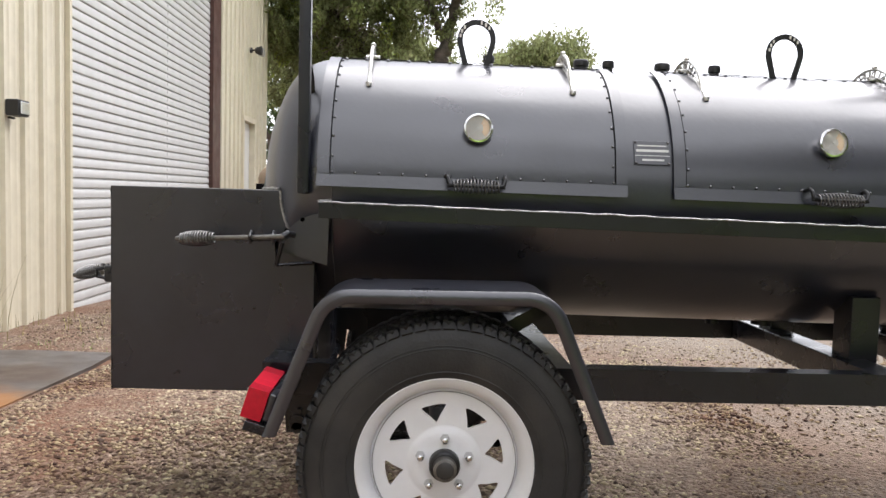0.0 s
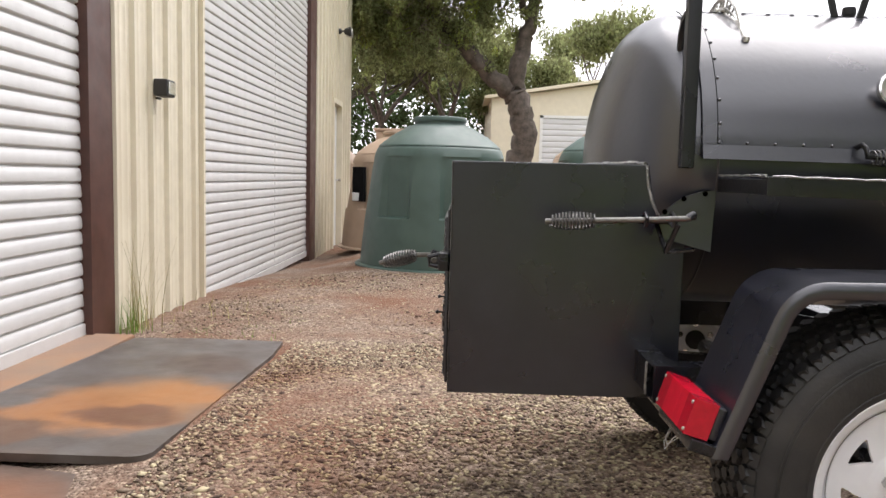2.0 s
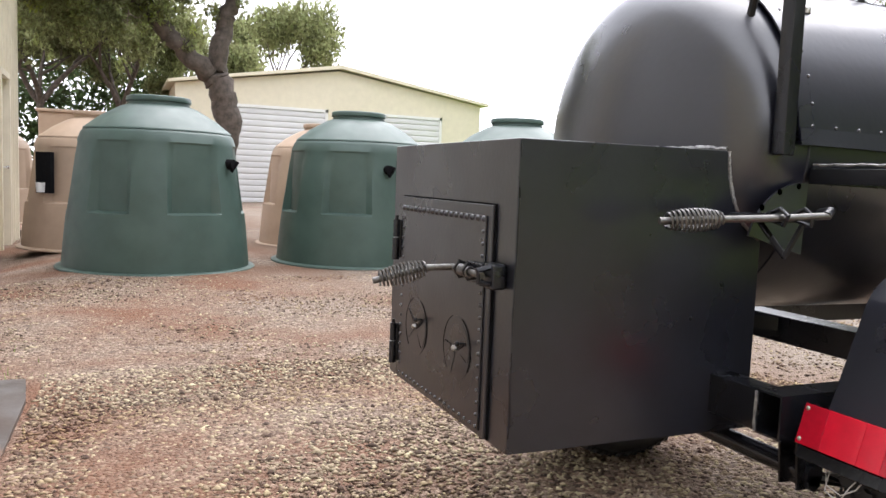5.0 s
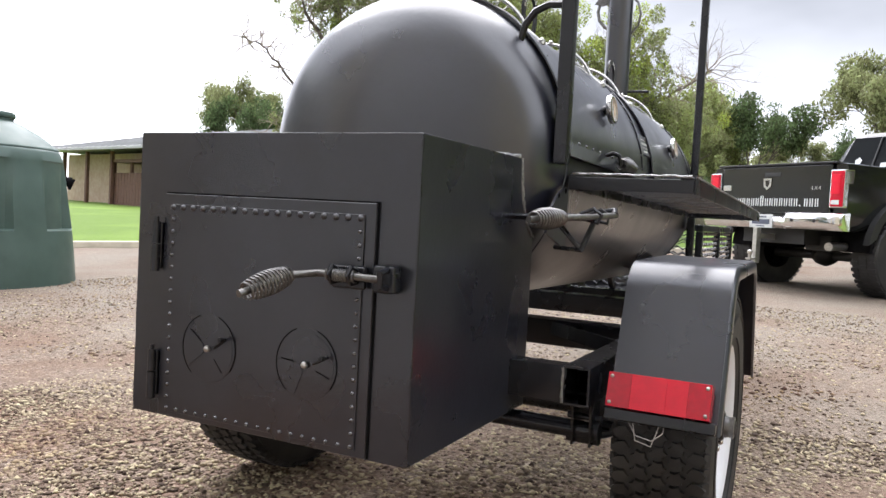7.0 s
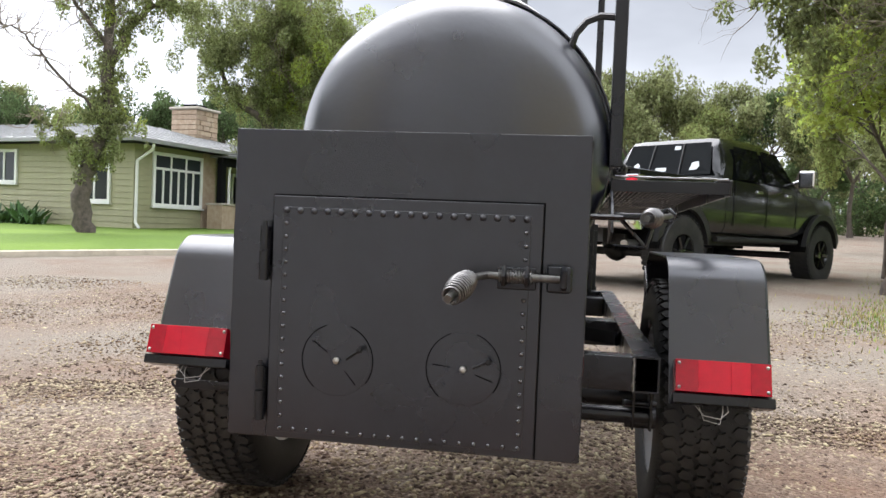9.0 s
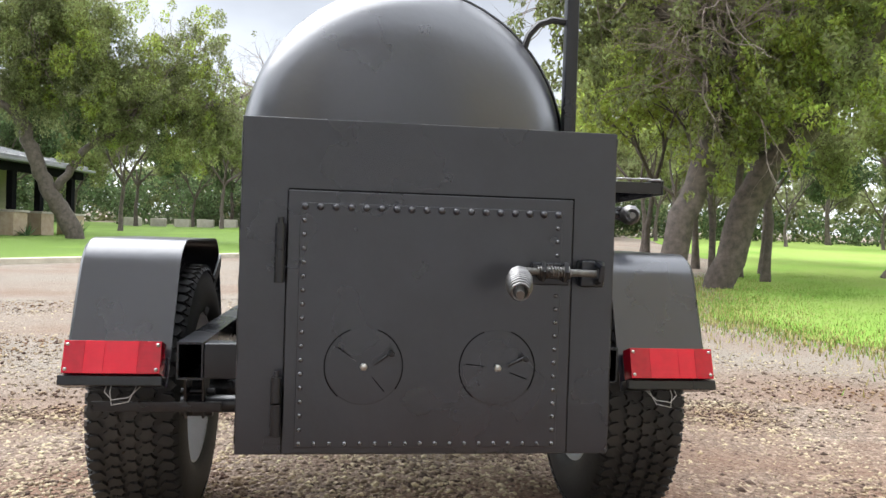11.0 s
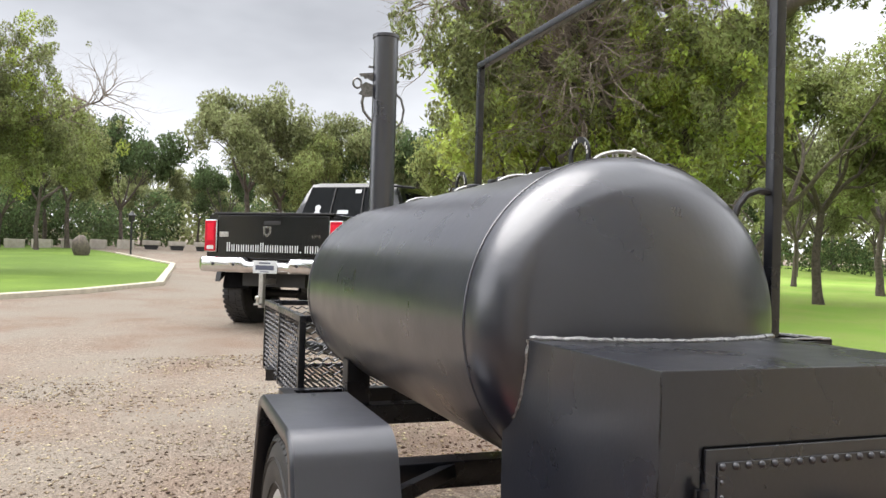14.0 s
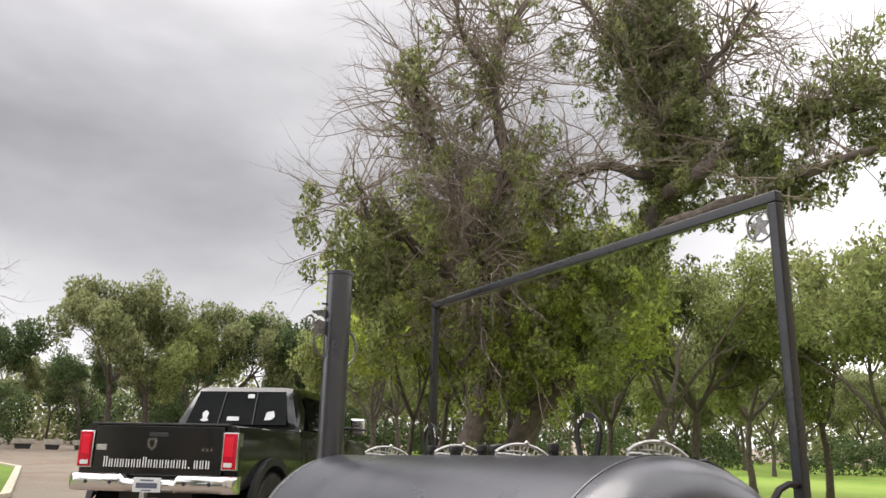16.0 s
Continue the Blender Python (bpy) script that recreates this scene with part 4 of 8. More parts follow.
def tank_door(x0, x1, shoe_x, therm_x, grip_x, hinge_xs):
    bm = bmesh.new()
    shell(bm, x0, x1, 3.2, 74, 0.0015, 0.0055)
    door = tp("tank_door", bm, BLACK, label="curved barrel door with riveted edge", smooth=50)
    # overlapping edge bars
    for bx0, bx1, a0, a1, nm in ((x0 - 0.03, x1 + 0.028, -0.4, 3.9, "edge_bar"), (x1 - 0.004, x1 + 0.028, 4.0, 73.5, "edge_bar"), (x0 - 0.03, x0 + 0.004, 4.0, 73.5, "edge_bar")):
        bm = bmesh.new()
        if a1 > 10:
            shell(bm, bx0, bx1, a0, a1, 0.0075, 0.0038, 8, 12)
        else:
            # the bottom bar leans out a little from the barrel
            sec = [(-TR * math.cos(radians(a)) - l, TR * math.sin(radians(a))) for a, l in ((a1, 0.0085), (a1, 0.0145), (a0 - 0.5, 0.0205), (a0 - 0.5, 0.0145))]
            extrude(bm, sec, "X", bx0, bx1)
            for v in bm.verts:
                v.co += Vector((0, TY, TZ - drop(v.co.x)))
        tp(nm, bm, BLACK, door, smooth=50)
    # dark gaps along the sides and the hinge line
    for gx in (x0 + 0.0045, x1 - 0.0075):
        bm = bmesh.new()
        shell(bm, gx, gx + 0.003, 4.7, 73.5, 0.0072, 0.0012, 1, 16)
        tp("door_gap", bm, DARK, door)
    bm = bmesh.new()
    shell(bm, x0 - 0.005, x1 + 0.005, 73.6, 75.6, 0.0085, 0.0015, 8, 2)
    tp("door_gap", bm, DARK, door)
    for i in range(13):
        p = on_tank(x0 + 0.01 + (x1 - x0 - 0.02) * i / 12, 4.6, 0.0072)
        tpiece("rivet", me_rivet, door, p, (90 - 4.6, 0, 0))
    for x in (x0 + 0.012, x1 - 0.012):
        for i in range(8):
            a = 11 + i * 8.2
            tpiece("rivet", me_rivet, door, on_tank(x, a, 0.0072), (90 - a, 0, 0))
    for i in range(13):
        p = on_tank(x0 + 0.02 + (x1 - x0 - 0.04) * i / 12, 72.3, 0.0072)
        tpiece("rivet", me_rivet_k, door, p, (90 - 72.3, 0, 0))
    # thermometer
    c = on_tank(therm_x, 24.0, 0.0)
    out = (c - Vector((therm_x, TY, TZ - drop(therm_x)))).normalized()
    tilt = Vector((0.0, -1, 0.12)).normalized()
    bm = bmesh.new()
    sweep(bm, [c - out * 0.002, c + out * 0.012, c + out * 0.012 + tilt * 0.012], 0.014, 12)
    th = tp("thermometer", bm, IRON, tank, "round dial thermometer")
    face = c + out * 0.012 + tilt * 0.010
    m = look(face, face - tilt)         # own z points to the viewer
    for nm, prof2, mt in (("bezel", [(0.034, 0.0), (0.041, 0.002), (0.043, 0.010), (0.041, 0.016), (0.036, 0.017), (0.036, 0.010)], CHROME), ("dial", [(0.0, 0.0115), (0.0358, 0.0115)], DIAL)):
        bm = bmesh.new()
        lathe(bm, prof2, n=40)
        bmesh.ops.transform(bm, matrix=m, verts=bm.verts)
        tp(nm, bm, mt, th, "", 40)
    bm = bmesh.new()
    pts = [(0.031 * math.cos(radians(a)), 0.031 * math.sin(radians(a))) for a in range(-50, 66, 8)] + [(0.014 * math.cos(radians(a)), 0.014 * math.sin(radians(a))) for a in range(62, -52, -8)]
    extrude(bm, pts, "Z", 0.0117, 0.0121)
    bmesh.ops.transform(bm, matrix=m, verts=bm.verts)
    tp("dial_zone", bm, DIAL_RED, th, "orange heat zone")
    bm = bmesh.new()
    extrude(bm, [(-0.018, -0.019), (0.016, 0.014), (0.0175, 0.0165), (-0.020, -0.0175)], "Z", 0.0124, 0.0132)
    lathe(bm, [(0.004, 0.0121), (0.004, 0.0145), (0, 0.015)], n=10)
    bmesh.ops.transform(bm, matrix=m, verts=bm.verts)
    tp("needle", bm, WHITE, th)
    # lifting grip
    g0, g1 = on_tank(grip_x - 0.08, 1.6, 0.010), on_tank(grip_x + 0.08, 1.6, 0.010)
    for g, s in ((g0, 1), (g1, -1)):
        bm = bmesh.new()
        sweep(bm, [g + Vector((-s * 0.004, 0.0, 0.02)), g + Vector((0, -0.02, 0.026)), g + Vector((0, -0.036, 0.018)), g + Vector((s * 0.004, -0.04, 0.0)), g + Vector((s * 0.02, -0.04, -0.004))], 0.0062, 8)
        tp("handle_bracket", bm, IRON, door)
    bm = bmesh.new()
    off = Vector((0, -0.04, -0.004))
    coil(bm, g0 + off + Vector((0.014, 0, 0)), g1 + off - Vector((0.014, 0, 0)), 0.021, 14, 0.0022)
    grip = tp("spring_grip", bm, SPRING, door, "steel coil-spring grip")
    bm = bmesh.new()
    sweep(bm, [g0 + off, g1 + off], 0.005, 8)
    tp("grip_rod", bm, IRON, grip)
    # horseshoe on the door's upper edge
    horseshoe(on_tank(shoe_x, 72.0, 0.004), 0.052, 0.135, 0, door)
    # cast hinges
    for hx in hinge_xs:
        ornate_hinge(hx, door)
    return door


def horseshoe(at, half, height, turn, parent):
    """A horseshoe standing on its ends, in its own x-z plane, with nail holes as pale blocks."""
    pts = [(-0.62 * half, 0.0), (-0.80 * half, 0.25 * height), (-half, 0.55 * height)] + arc(0, height - half * 0.98, half, 170, 10, 10) + [(half, 0.55 * height), (0.80 * half, 0.25 * height), (0.62 * half, 0.0)]
    bm = bmesh.new()
    prev = None
    k = len(pts)
    for i, (x, z) in enumerate(pts):
        a, b = pts[max(0, i - 1)], pts[min(k - 1, i + 1)]
        d = Vector((b[0] - a[0], 0, b[1] - a[1])).normalized()
        nrm = Vector((-d.z, 0, d.x))
        w2 = 0.0085
        ring = [bm.verts.new(Vector((x, 0, z)) + nrm * u + Vector((0, v, 0))) for u, v in ((-w2, -0.004), (w2, -0.004), (w2, 0.004), (-w2, 0.004))]
        if prev:
            for j in range(4):
                bm.faces.new((prev[j], prev[(j + 1) % 4], ring[(j + 1) % 4], ring[j]))
        else:
            bm.faces.new(ring)
        prev = ring
    bm.faces.new(prev)
    m = Matrix.Translation(at) @ pose(0, 0, 0, 0, 0, turn)
    bmesh.ops.transform(bm, matrix=m, verts=bm.verts)
    shoe = tp("horseshoe", bm, IRON, parent, "dark iron horseshoe")
    # solid pale blocks stand for the daylight seen through the holes
    for i in (3, 4, 5, 9, 10, 11):
        x, z = pts[i]
        bm = bmesh.new()
        cube(bm, x - 0.003, x + 0.003, -0.0046, 0.0046, z - 0.0055, z + 0.0055)
        bmesh.ops.transform(bm, matrix=m, verts=bm.verts)
        tp("nail_hole_light", bm, DIAL, shoe)
    return shoe


def ornate_hinge(x, parent):
    """A cast ornamental hinge standing on the barrel as a pierced fin: a pointed tail down the door and a round arch over the crown."""
    bm = bmesh.new()

    def on(deg, lift):
        return on_tank(x, deg, lift)

    def high(deg):
        return 0.007 + 0.040 * max(0.0, math.sin(math.pi * min(1.0, max(0.0, (deg - 54) / 39.0)))) ** 0.75

    degs = [46 + k * 1.55 for k in range(31)]
    sweep(bm, [on(a, 0.004) for a in degs], 0.0062, 6)
    sweep(bm, [on(a, high(a)) for a in degs], 0.0055, 6)
    sweep(bm, [on(a, 0.45 * high(a)) for a in degs[4:-4]], 0.0032, 6)
    for a in (64, 68, 72, 76, 80, 84, 88):
        sweep(bm, [on(77 + (a - 77) * 0.75, 0.0), on(a, high(a))], 0.003, 6)
    for a, l, r in ((69.5, 0.025, 0.007), (77, 0.030, 0.008), (84, 0.025, 0.007)):
        ring = []
        for q in range(12):
            t = 2 * math.pi * q / 12
            ring.append(on(a + math.degrees(r / TR) * math.cos(t), l + r * math.sin(t)))
        sweep(bm, ring, 0.0028, 5, closed=True)
    lathe(bm, [(0.0, -0.012), (0.009, -0.008), (0.010, 0.003), (0.0, 0.012)], on(46, 0.010), "Z", 10)
    lathe(bm, [(0.0, -0.008), (0.008, -0.005), (0.009, 0.003), (0.0, 0.010)], on(77, high(77) + 0.005), "Z", 10)
    sweep(bm, [on_tank(x - 0.022, 75.2, 0.012), on_tank(x + 0.022, 75.2, 0.012)], 0.009, 10)
    tp("hinge", bm, NICKEL, parent, "pierced cast silver hinge standing as a fin")


tank_door(-0.275, 0.545, 0.152, 0.145, 0.141, (-0.173, 0.432))
tank_door(0.737, 1.557, 1.140, 1.168, 1.170, (0.833, 1.452))
# plugs and vent caps on the crown
for px, r in ((0.20, 0.019), (0.505, 0.026), (0.595, 0.02), (0.775, 0.026), (0.95, 0.02)):
    bm = bmesh.new()
    c = on_tank(px, 85, -0.004)
    lathe(bm, [(r * 0.8, 0.0), (r * 0.8, 0.016), (r, 0.018), (r, 0.034), (r * 0.85, 0.04), (0.0, 0.041)], c, "Z", 14)
    tp("vent_plug", bm, IRON, tank)
# maker's plate: marks as bars
pl = on_tank(0.647, 17.6, 0.0)
pm = Matrix.Translation(pl) @ pose(0, 0, 0, 90 - 17.6, 0, 0)
bm = bmesh.new()
cube(bm, -0.052, 0.052, -0.036, 0.036, 0.001, 0.0045, 0.0008, seg=1)
bmesh.ops.transform(bm, matrix=pm, verts=bm.verts)
plate = tp("nameplate", bm, BLACK, tank, "small black plate with white marks")
for y, h, a, b in ((0.021, 0.0018, -0.042, 0.042), (0.006, 0.0036, -0.046, 0.048), (-0.009, 0.0009, -0.05, 0.05), (-0.022, 0.0026, -0.03, 0.034)):
    bm = bmesh.new()
    cube(bm, a, b, y - h, y + h, 0.0046, 0.0051)
    bmesh.ops.transform(bm, matrix=pm, verts=bm.verts)
    tp("marking", bm, PLATE_TXT, plate)
for x in (-0.047, 0.047):
    for y in (-0.031, 0.031):
        q = pm @ Vector((x, y, 0.0045))
        tpiece("rivet", me_rivet, plate, q, (90 - 17.6, 0, 0))

# smoke stack
SX, SY = 1.838, 2.572
bm = bmesh.new()
lathe(bm, [(0.062, 1.36), (0.062, 2.325), (0.068, 2.327), (0.068, 2.342), (0.062, 2.345), (0.056, 2.343), (0.056, 1.9)], (SX, SY, 0), "Z", 40)
stack = tp("smoke_pipe", bm, BLACK, label="tall round black smoke stack")
bm = bmesh.new()
sweep(bm, [(SX + 0.06 * math.cos(a), SY + 0.06 * math.sin(a), 1.432) for a in [2 * math.pi * i / 40 for i in range(40)]], 0.006, 6, closed=True)
tp("weld_seam", bm, WELD, stack)
bm = bmesh.new()
sweep(bm, [(SX, SY - 0.04, 1.585), (SX, SY - 0.11, 1.585), (SX - 0.02, SY - 0.17, 1.58)], 0.006, 8)
tp("damper_handle", bm, IRON, stack)
# cut-steel badge standing off the stack: ring, wing and shaft as plain shapes
bm = bmesh.new()
def flat(poly):
    extrude(bm, [(SY + a, b) for a, b in poly], "X", SX - 0.003, SX + 0.003)


ring = [(SX, SY + 0.142 + 0.021 * math.cos(a), 2.088 + 0.024 * math.sin(a)) for a in [2 * math.pi * i / 20 for i in range(20)]]
sweep(bm, ring, 0.0055, 6, closed=True)
flat([(0.055, 2.18), (0.085, 2.182), (0.088, 2.172), (0.055, 2.170)])
flat([(0.055, 2.150), (0.134, 2.136), (0.124, 2.122), (0.112, 2.124), (0.104, 2.112), (0.090, 2.116), (0.055, 2.100)])
flat([(0.127, 2.075), (0.100, 2.098), (0.055, 2.085), (0.055, 2.03), (0.095, 2.022), (0.135, 2.035), (0.118, 2.055)])
sweep(bm, [(SX, SY + a, b) for a, b in ((0.108, 2.03), (0.116, 1.995), (0.105, 1.95), (0.075, 1.915), (0.05, 1.90))], 0.008, 6)
sweep(bm, [(SX, SY + a, b) for a, b in ((-0.055, 2.06), (-0.088, 2.03), (-0.104, 1.975), (-0.094, 1.915), (-0.055, 1.87))], 0.006, 6)
flat([(-0.055, 2.125), (-0.078, 2.118), (-0.07, 2.108), (-0.055, 2.11)])
tp("badge", bm, SPRING, stack, "cut steel emblem with a ring")

# canopy frame
PX0, PX1, PY = -0.342, 1.645, 2.128
FT = 2.18


def tube(x0, x1, y0, y1, z0, z1):
    return cube(bmesh.new(), x0, x1, y0, y1, z0, z1, 0.003, seg=1)


fr = tp("canopy_post", tube(PX0 - 0.016, PX0 + 0.016, PY - 0.016, PY + 0.016, 1.045, FT), BLACK_FRAME, label="square steel post")
tp("canopy_post", tube(PX1 - 0.016, PX1 + 0.016, PY - 0.016, PY + 0.016, 0.55, FT), BLACK_FRAME, label="square steel post")
tp("canopy_rail", tube(PX0 - 0.016, PX1 + 0.016, PY - 0.016, PY + 0.016, FT + 0.001, FT + 0.033), BLACK_FRAME)
bm = bmesh.new()
horseshoe_line = [(PX0, PY + 0.012, 1.415), (PX0, PY + 0.05, 1.418), (PX0 + 0.002, PY + 0.085, 1.405), (PX0 + 0.004, PY + 0.11, 1.375), (PX0 + 0.006, PY + 0.122, 1.335), (PX0 + 0.008, PY + 0.12, 1.30)]
sweep(bm, horseshoe_line, 0.009, 6)
tp("post_brace", bm, IRON, fr, "half horseshoe brace to the barrel")
# star in the corner
bm = bmesh.new()
cx, cz = PX0 + 0.055, FT - 0.055
sweep(bm, [(cx + 0.043 * math.cos(a), PY, cz + 0.043 * math.sin(a)) for a in [2 * math.pi * i / 28 for i in range(28)]], 0.0035, 6, closed=True)
star = []
for i in range(10):
    r = 0.041 if i % 2 == 0 else 0.017
    a = radians(90 + 36 * i)
    star.append((cx + r * math.cos(a), cz + r * math.sin(a)))
extrude(bm, star, "Y", PY - 0.002, PY + 0.002)
tp("star_ornament", bm, SPRING, fr, "grey metal star in a ring")

# firebox
BX0, BX1, BY0, BY1, BZ0, BZ1 = -0.90, -0.315, 2.195, 2.868, 0.462, 1.052
bm = bmesh.new()
cube(bm, BX0, BX1, BY0, BY1, BZ0, BZ1, 0.004, seg=2)
firebox = tp("firebox", bm, BLACK_FLAT, label="square black steel firebox")
rw = random.Random(8)


def weld(parent, a, b, r=0.0038, step=0.012, material=WELD):
    """A lumpy weld bead from a to b."""
    a, b = Vector(a), Vector(b)
    k = max(3, int((b - a).length / step))
    bm = bmesh.new()
    sweep(bm, [a + (b - a) * i / k + Vector([rw.uniform(-0.0012, 0.0012) for _ in range(3)]) for i in range(k + 1)], [r * rw.uniform(0.7, 1.25) for _ in range(k + 1)], 6)
    tp("weld_bead", bm, material, parent)


weld(firebox, (BX0 + 0.003, BY0 + 0.002, BZ0 + 0.02), (BX0 + 0.003, BY0 + 0.002, BZ1 - 0.01), 0.0024, 0.03, BLACK_FRAME)
weld(firebox, (BX0 + 0.003, BY1 - 0.002, BZ0 + 0.02), (BX0 + 0.003, BY1 - 0.002, BZ1 - 0.01), 0.0024, 0.03, BLACK_FRAME)


def head_x(y, z):
    """The tank's rear head at a place across the tank."""
    q = math.hypot(y - TY, z - TZ)
    return TX0 - float(np.interp(q, [r for r, d in HEAD_LINE], [d for r, d in HEAD_LINE]))


for k in range(12):
    y0, y1 = BY0 + 0.003 + (BY1 - BY0 - 0.006) * k / 12, BY0 + 0.003 + (BY1 - BY0 - 0.006) * (k + 1) / 12
    weld(firebox, (head_x(y0, BZ1) - 0.004, y0, BZ1 + 0.002), (head_x(y1, BZ1) - 0.004, y1, BZ1 + 0.002), 0.0068, 0.009)
for yy in (BY0, BY1):
    for k in range(6):
        z0, z1 = BZ1 - 0.18 * k / 6, BZ1 - 0.18 * (k + 1) / 6
        weld(firebox, (head_x(yy, z0) - 0.003, yy, z0), (head_x(yy, z1) - 0.003, yy, z1), 0.0042, 0.01)

# firebox door
DY0, DY1, DZ0, DZ1 = 2.277, 2.786, 0.466, 0.926
bm = bmesh.new()
cube(bm, BX0 - 0.0085, BX0 - 0.001, DY0, DY1, DZ0, DZ1, 0.002, seg=1)
fdoor = tp("firebox_door", bm, BLACK_FLAT, firebox, "flat riveted firebox door, shut")
bm = bmesh.new()
for a, b, c, d in ((DY0 - 0.003, DY0, DZ0, DZ1 + 0.003), (DY0, DY1, DZ1, DZ1 + 0.003), (DY1, DY1 + 0.002, DZ0, DZ1)):
    cube(bm, BX0 - 0.0035, BX0 + 0.001, a, b, c, d)
tp("door_gap", bm, DARK, firebox)
RX = BX0 - 0.0085
bm = bmesh.new()
cube(bm, RX - 0.004, RX + 0.0005, 2.298, 2.765, 0.478, 0.905, 0.0015, seg=1)
tp("door_skin", bm, BLACK_FLAT, fdoor)
RX -= 0.004
for i in range(18):
    y = 2.306 + (2.757 - 2.306) * i / 17
    tpiece("rivet", me_rivet, fdoor, (RX, y, 0.485), (0, -90, 0))
    tpiece("rivet", me_rivet_k, fdoor, (RX, y, 0.898), (0, -90, 0))
for i in range(1, 17):
    z = 0.485 + (0.898 - 0.485) * i / 17
    tpiece("rivet", me_rivet, fdoor, (RX, 2.757, z), (0, -90, 0))
    tpiece("rivet", me_rivet, fdoor, (RX, 2.306, z), (0, -90, 0))
# draught wheels: a disc with cut openings, a hub nut and a knob on an arm
for vy, vz, spin in ((2.648, 0.621, 35), (2.410, 0.621, 5)):
    bm = bmesh.new()
    lathe(bm, [(0.0, -0.0012), (0.066, -0.0012), (0.0675, -0.0006), (0.0675, 0.0)], (RX, vy, vz), "X", 44)
    disc = tp("draught_wheel", bm, BLACK_FLAT, fdoor, "round draught wheel")
    bm = bmesh.new()
    for a0, a1 in ((110, 215), (-50, 70)):
        sweep(bm, [(RX - 0.001, vy + 0.0685 * math.cos(radians(a)), vz + 0.0685 * math.sin(radians(a))) for a in range(a0, a1 + 1, 7)], 0.0010, 5)
    tp("wheel_gap", bm, DARK, disc)
    # two blades of the butterfly, nearly shut, each with a narrow open slit along one edge
    for a0, a1 in ((142 + spin - 35, 228 + spin - 35), (-38 + spin - 35, 34 + spin - 35)):
        bm = bmesh.new()
        pts = [(vy + r * math.cos(radians(a)), vz + r * math.sin(radians(a))) for r, a in [(0.016, a0), (0.016, a1)] + [(0.062, a1 + (a0 - a1) * k / 8) for k in range(9)]]
        extrude(bm, pts, "X", RX - 0.0022, RX - 0.0008)
        bmesh.ops.rotate(bm, cent=(RX - 0.0027, vy, vz), matrix=Matrix.Rotation(radians(0.25), 3, "Z"), verts=bm.verts)
        tp("draught_blade", bm, BLACK_FLAT, disc)
        bm = bmesh.new()
        pts = [(vy + r * math.cos(radians(a1 + w)), vz + r * math.sin(radians(a1 + w))) for r, w in ((0.024, 1), (0.057, 0.8), (0.057, 3.2), (0.024, 4))]
        extrude(bm, pts, "X", RX - 0.0023, RX - 0.0016)
        tp("draught_slit", bm, DARK, disc)
    bm = bmesh.new()
    lathe(bm, [(0.0, -0.012), (0.005, -0.011), (0.007, -0.008), (0.007, -0.003)], (RX, vy, vz), "X", 6)
    tp("hub_bolt", bm, NICKEL, disc)
    bm = bmesh.new()
    k0 = Vector((RX - 0.004, vy - 0.018, vz + 0.004))
    k1 = Vector((RX - 0.006, vy - 0.047, vz + 0.018 + 0.0002 * spin))
    sweep(bm, [k0, k1, k1 + Vector((-0.012, 0, 0))], 0.0028, 6)
    lathe(bm, [(0.0, -0.02), (0.005, -0.018), (0.006, -0.013), (0.003, -0.01)], (k1.x, k1.y, k1.z), "X", 8)
    tp("knob", bm, IRON, disc)
# hinges on the far edge
for hz in (0.815, 0.55):
    bm = bmesh.new()
    cube(bm, BX0 - 0.012, BX0 - 0.001, 2.79, 2.807, hz - 0.045, hz + 0.05, 0.003, seg=1)
    sweep(bm, [(BX0 - 0.018, 2.797, hz - 0.05), (BX0 - 0.018, 2.797, hz + 0.005)], 0.0095, 10)
    sweep(bm, [(BX0 - 0.018, 2.797, hz + 0.008), (BX0 - 0.018, 2.797, hz + 0.052)], 0.0085, 10)
    sweep(bm, [(BX0 - 0.018, 2.797, hz + 0.05), (BX0 - 0.018, 2.797, hz + 0.062)], 0.0045, 8)
    tp("hinge", bm, BLACK_FRAME, firebox, "black barrel hinge")


def latch(parent, pivot, inner, grip0, grip1, plate_out):
    """A lever latch: rod through two eyes on an angle bracket, with a coil-spring grip."""
    pivot, inner, grip0, grip1 = Vector(pivot), Vector(inner), Vector(grip0), Vector(grip1)
    bm = bmesh.new()
    sweep(bm, [pivot, inner, grip0, grip1 + (grip1 - grip0).normalized() * 0.012], 0.0068, 10)
    lever = tp("latch_lever", bm, HUB, parent)
    bm = bmesh.new()
    coil(bm, grip0, grip1, 0.0205, 13, 0.0024, 0.42)
    tp("spring_grip", bm, SPRING, lever, "steel coil-spring grip")
    return lever


lv = latch(firebox, (-0.942, 2.243, 0.795), (-0.945, 2.37, 0.797), (-0.995, 2.395, 0.793), (-1.088, 2.413, 0.768), None)
bm = bmesh.new()
cube(bm, -0.925, RX - 0.001, 2.285, 2.355, 0.772, 0.812, 0.003, seg=1)
for yy in (2.30, 2.34):
    sweep(bm, [(RX - 0.01, yy, 0.802), (-0.948, yy, 0.812), (-0.956, yy, 0.797), (-0.946, yy, 0.782), (RX - 0.01, yy, 0.785)], 0.0045, 6)
tp("latch_bracket", bm, BLACK_FRAME, fdoor, "black latch bracket with two eyes")
bm = bmesh.new()
cube(bm, -0.93, BX0 - 0.001, 2.222, 2.266, 0.770, 0.818, 0.004, seg=1)
sweep(bm, [(-0.92, 2.236, 0.778), (-0.952, 2.236, 0.784), (-0.956, 2.236, 0.806), (-0.92, 2.236, 0.814)], 0.006, 6)
tp("latch_keeper", bm, BLACK_FRAME, firebox, "black latch keeper")
bm = bmesh.new()
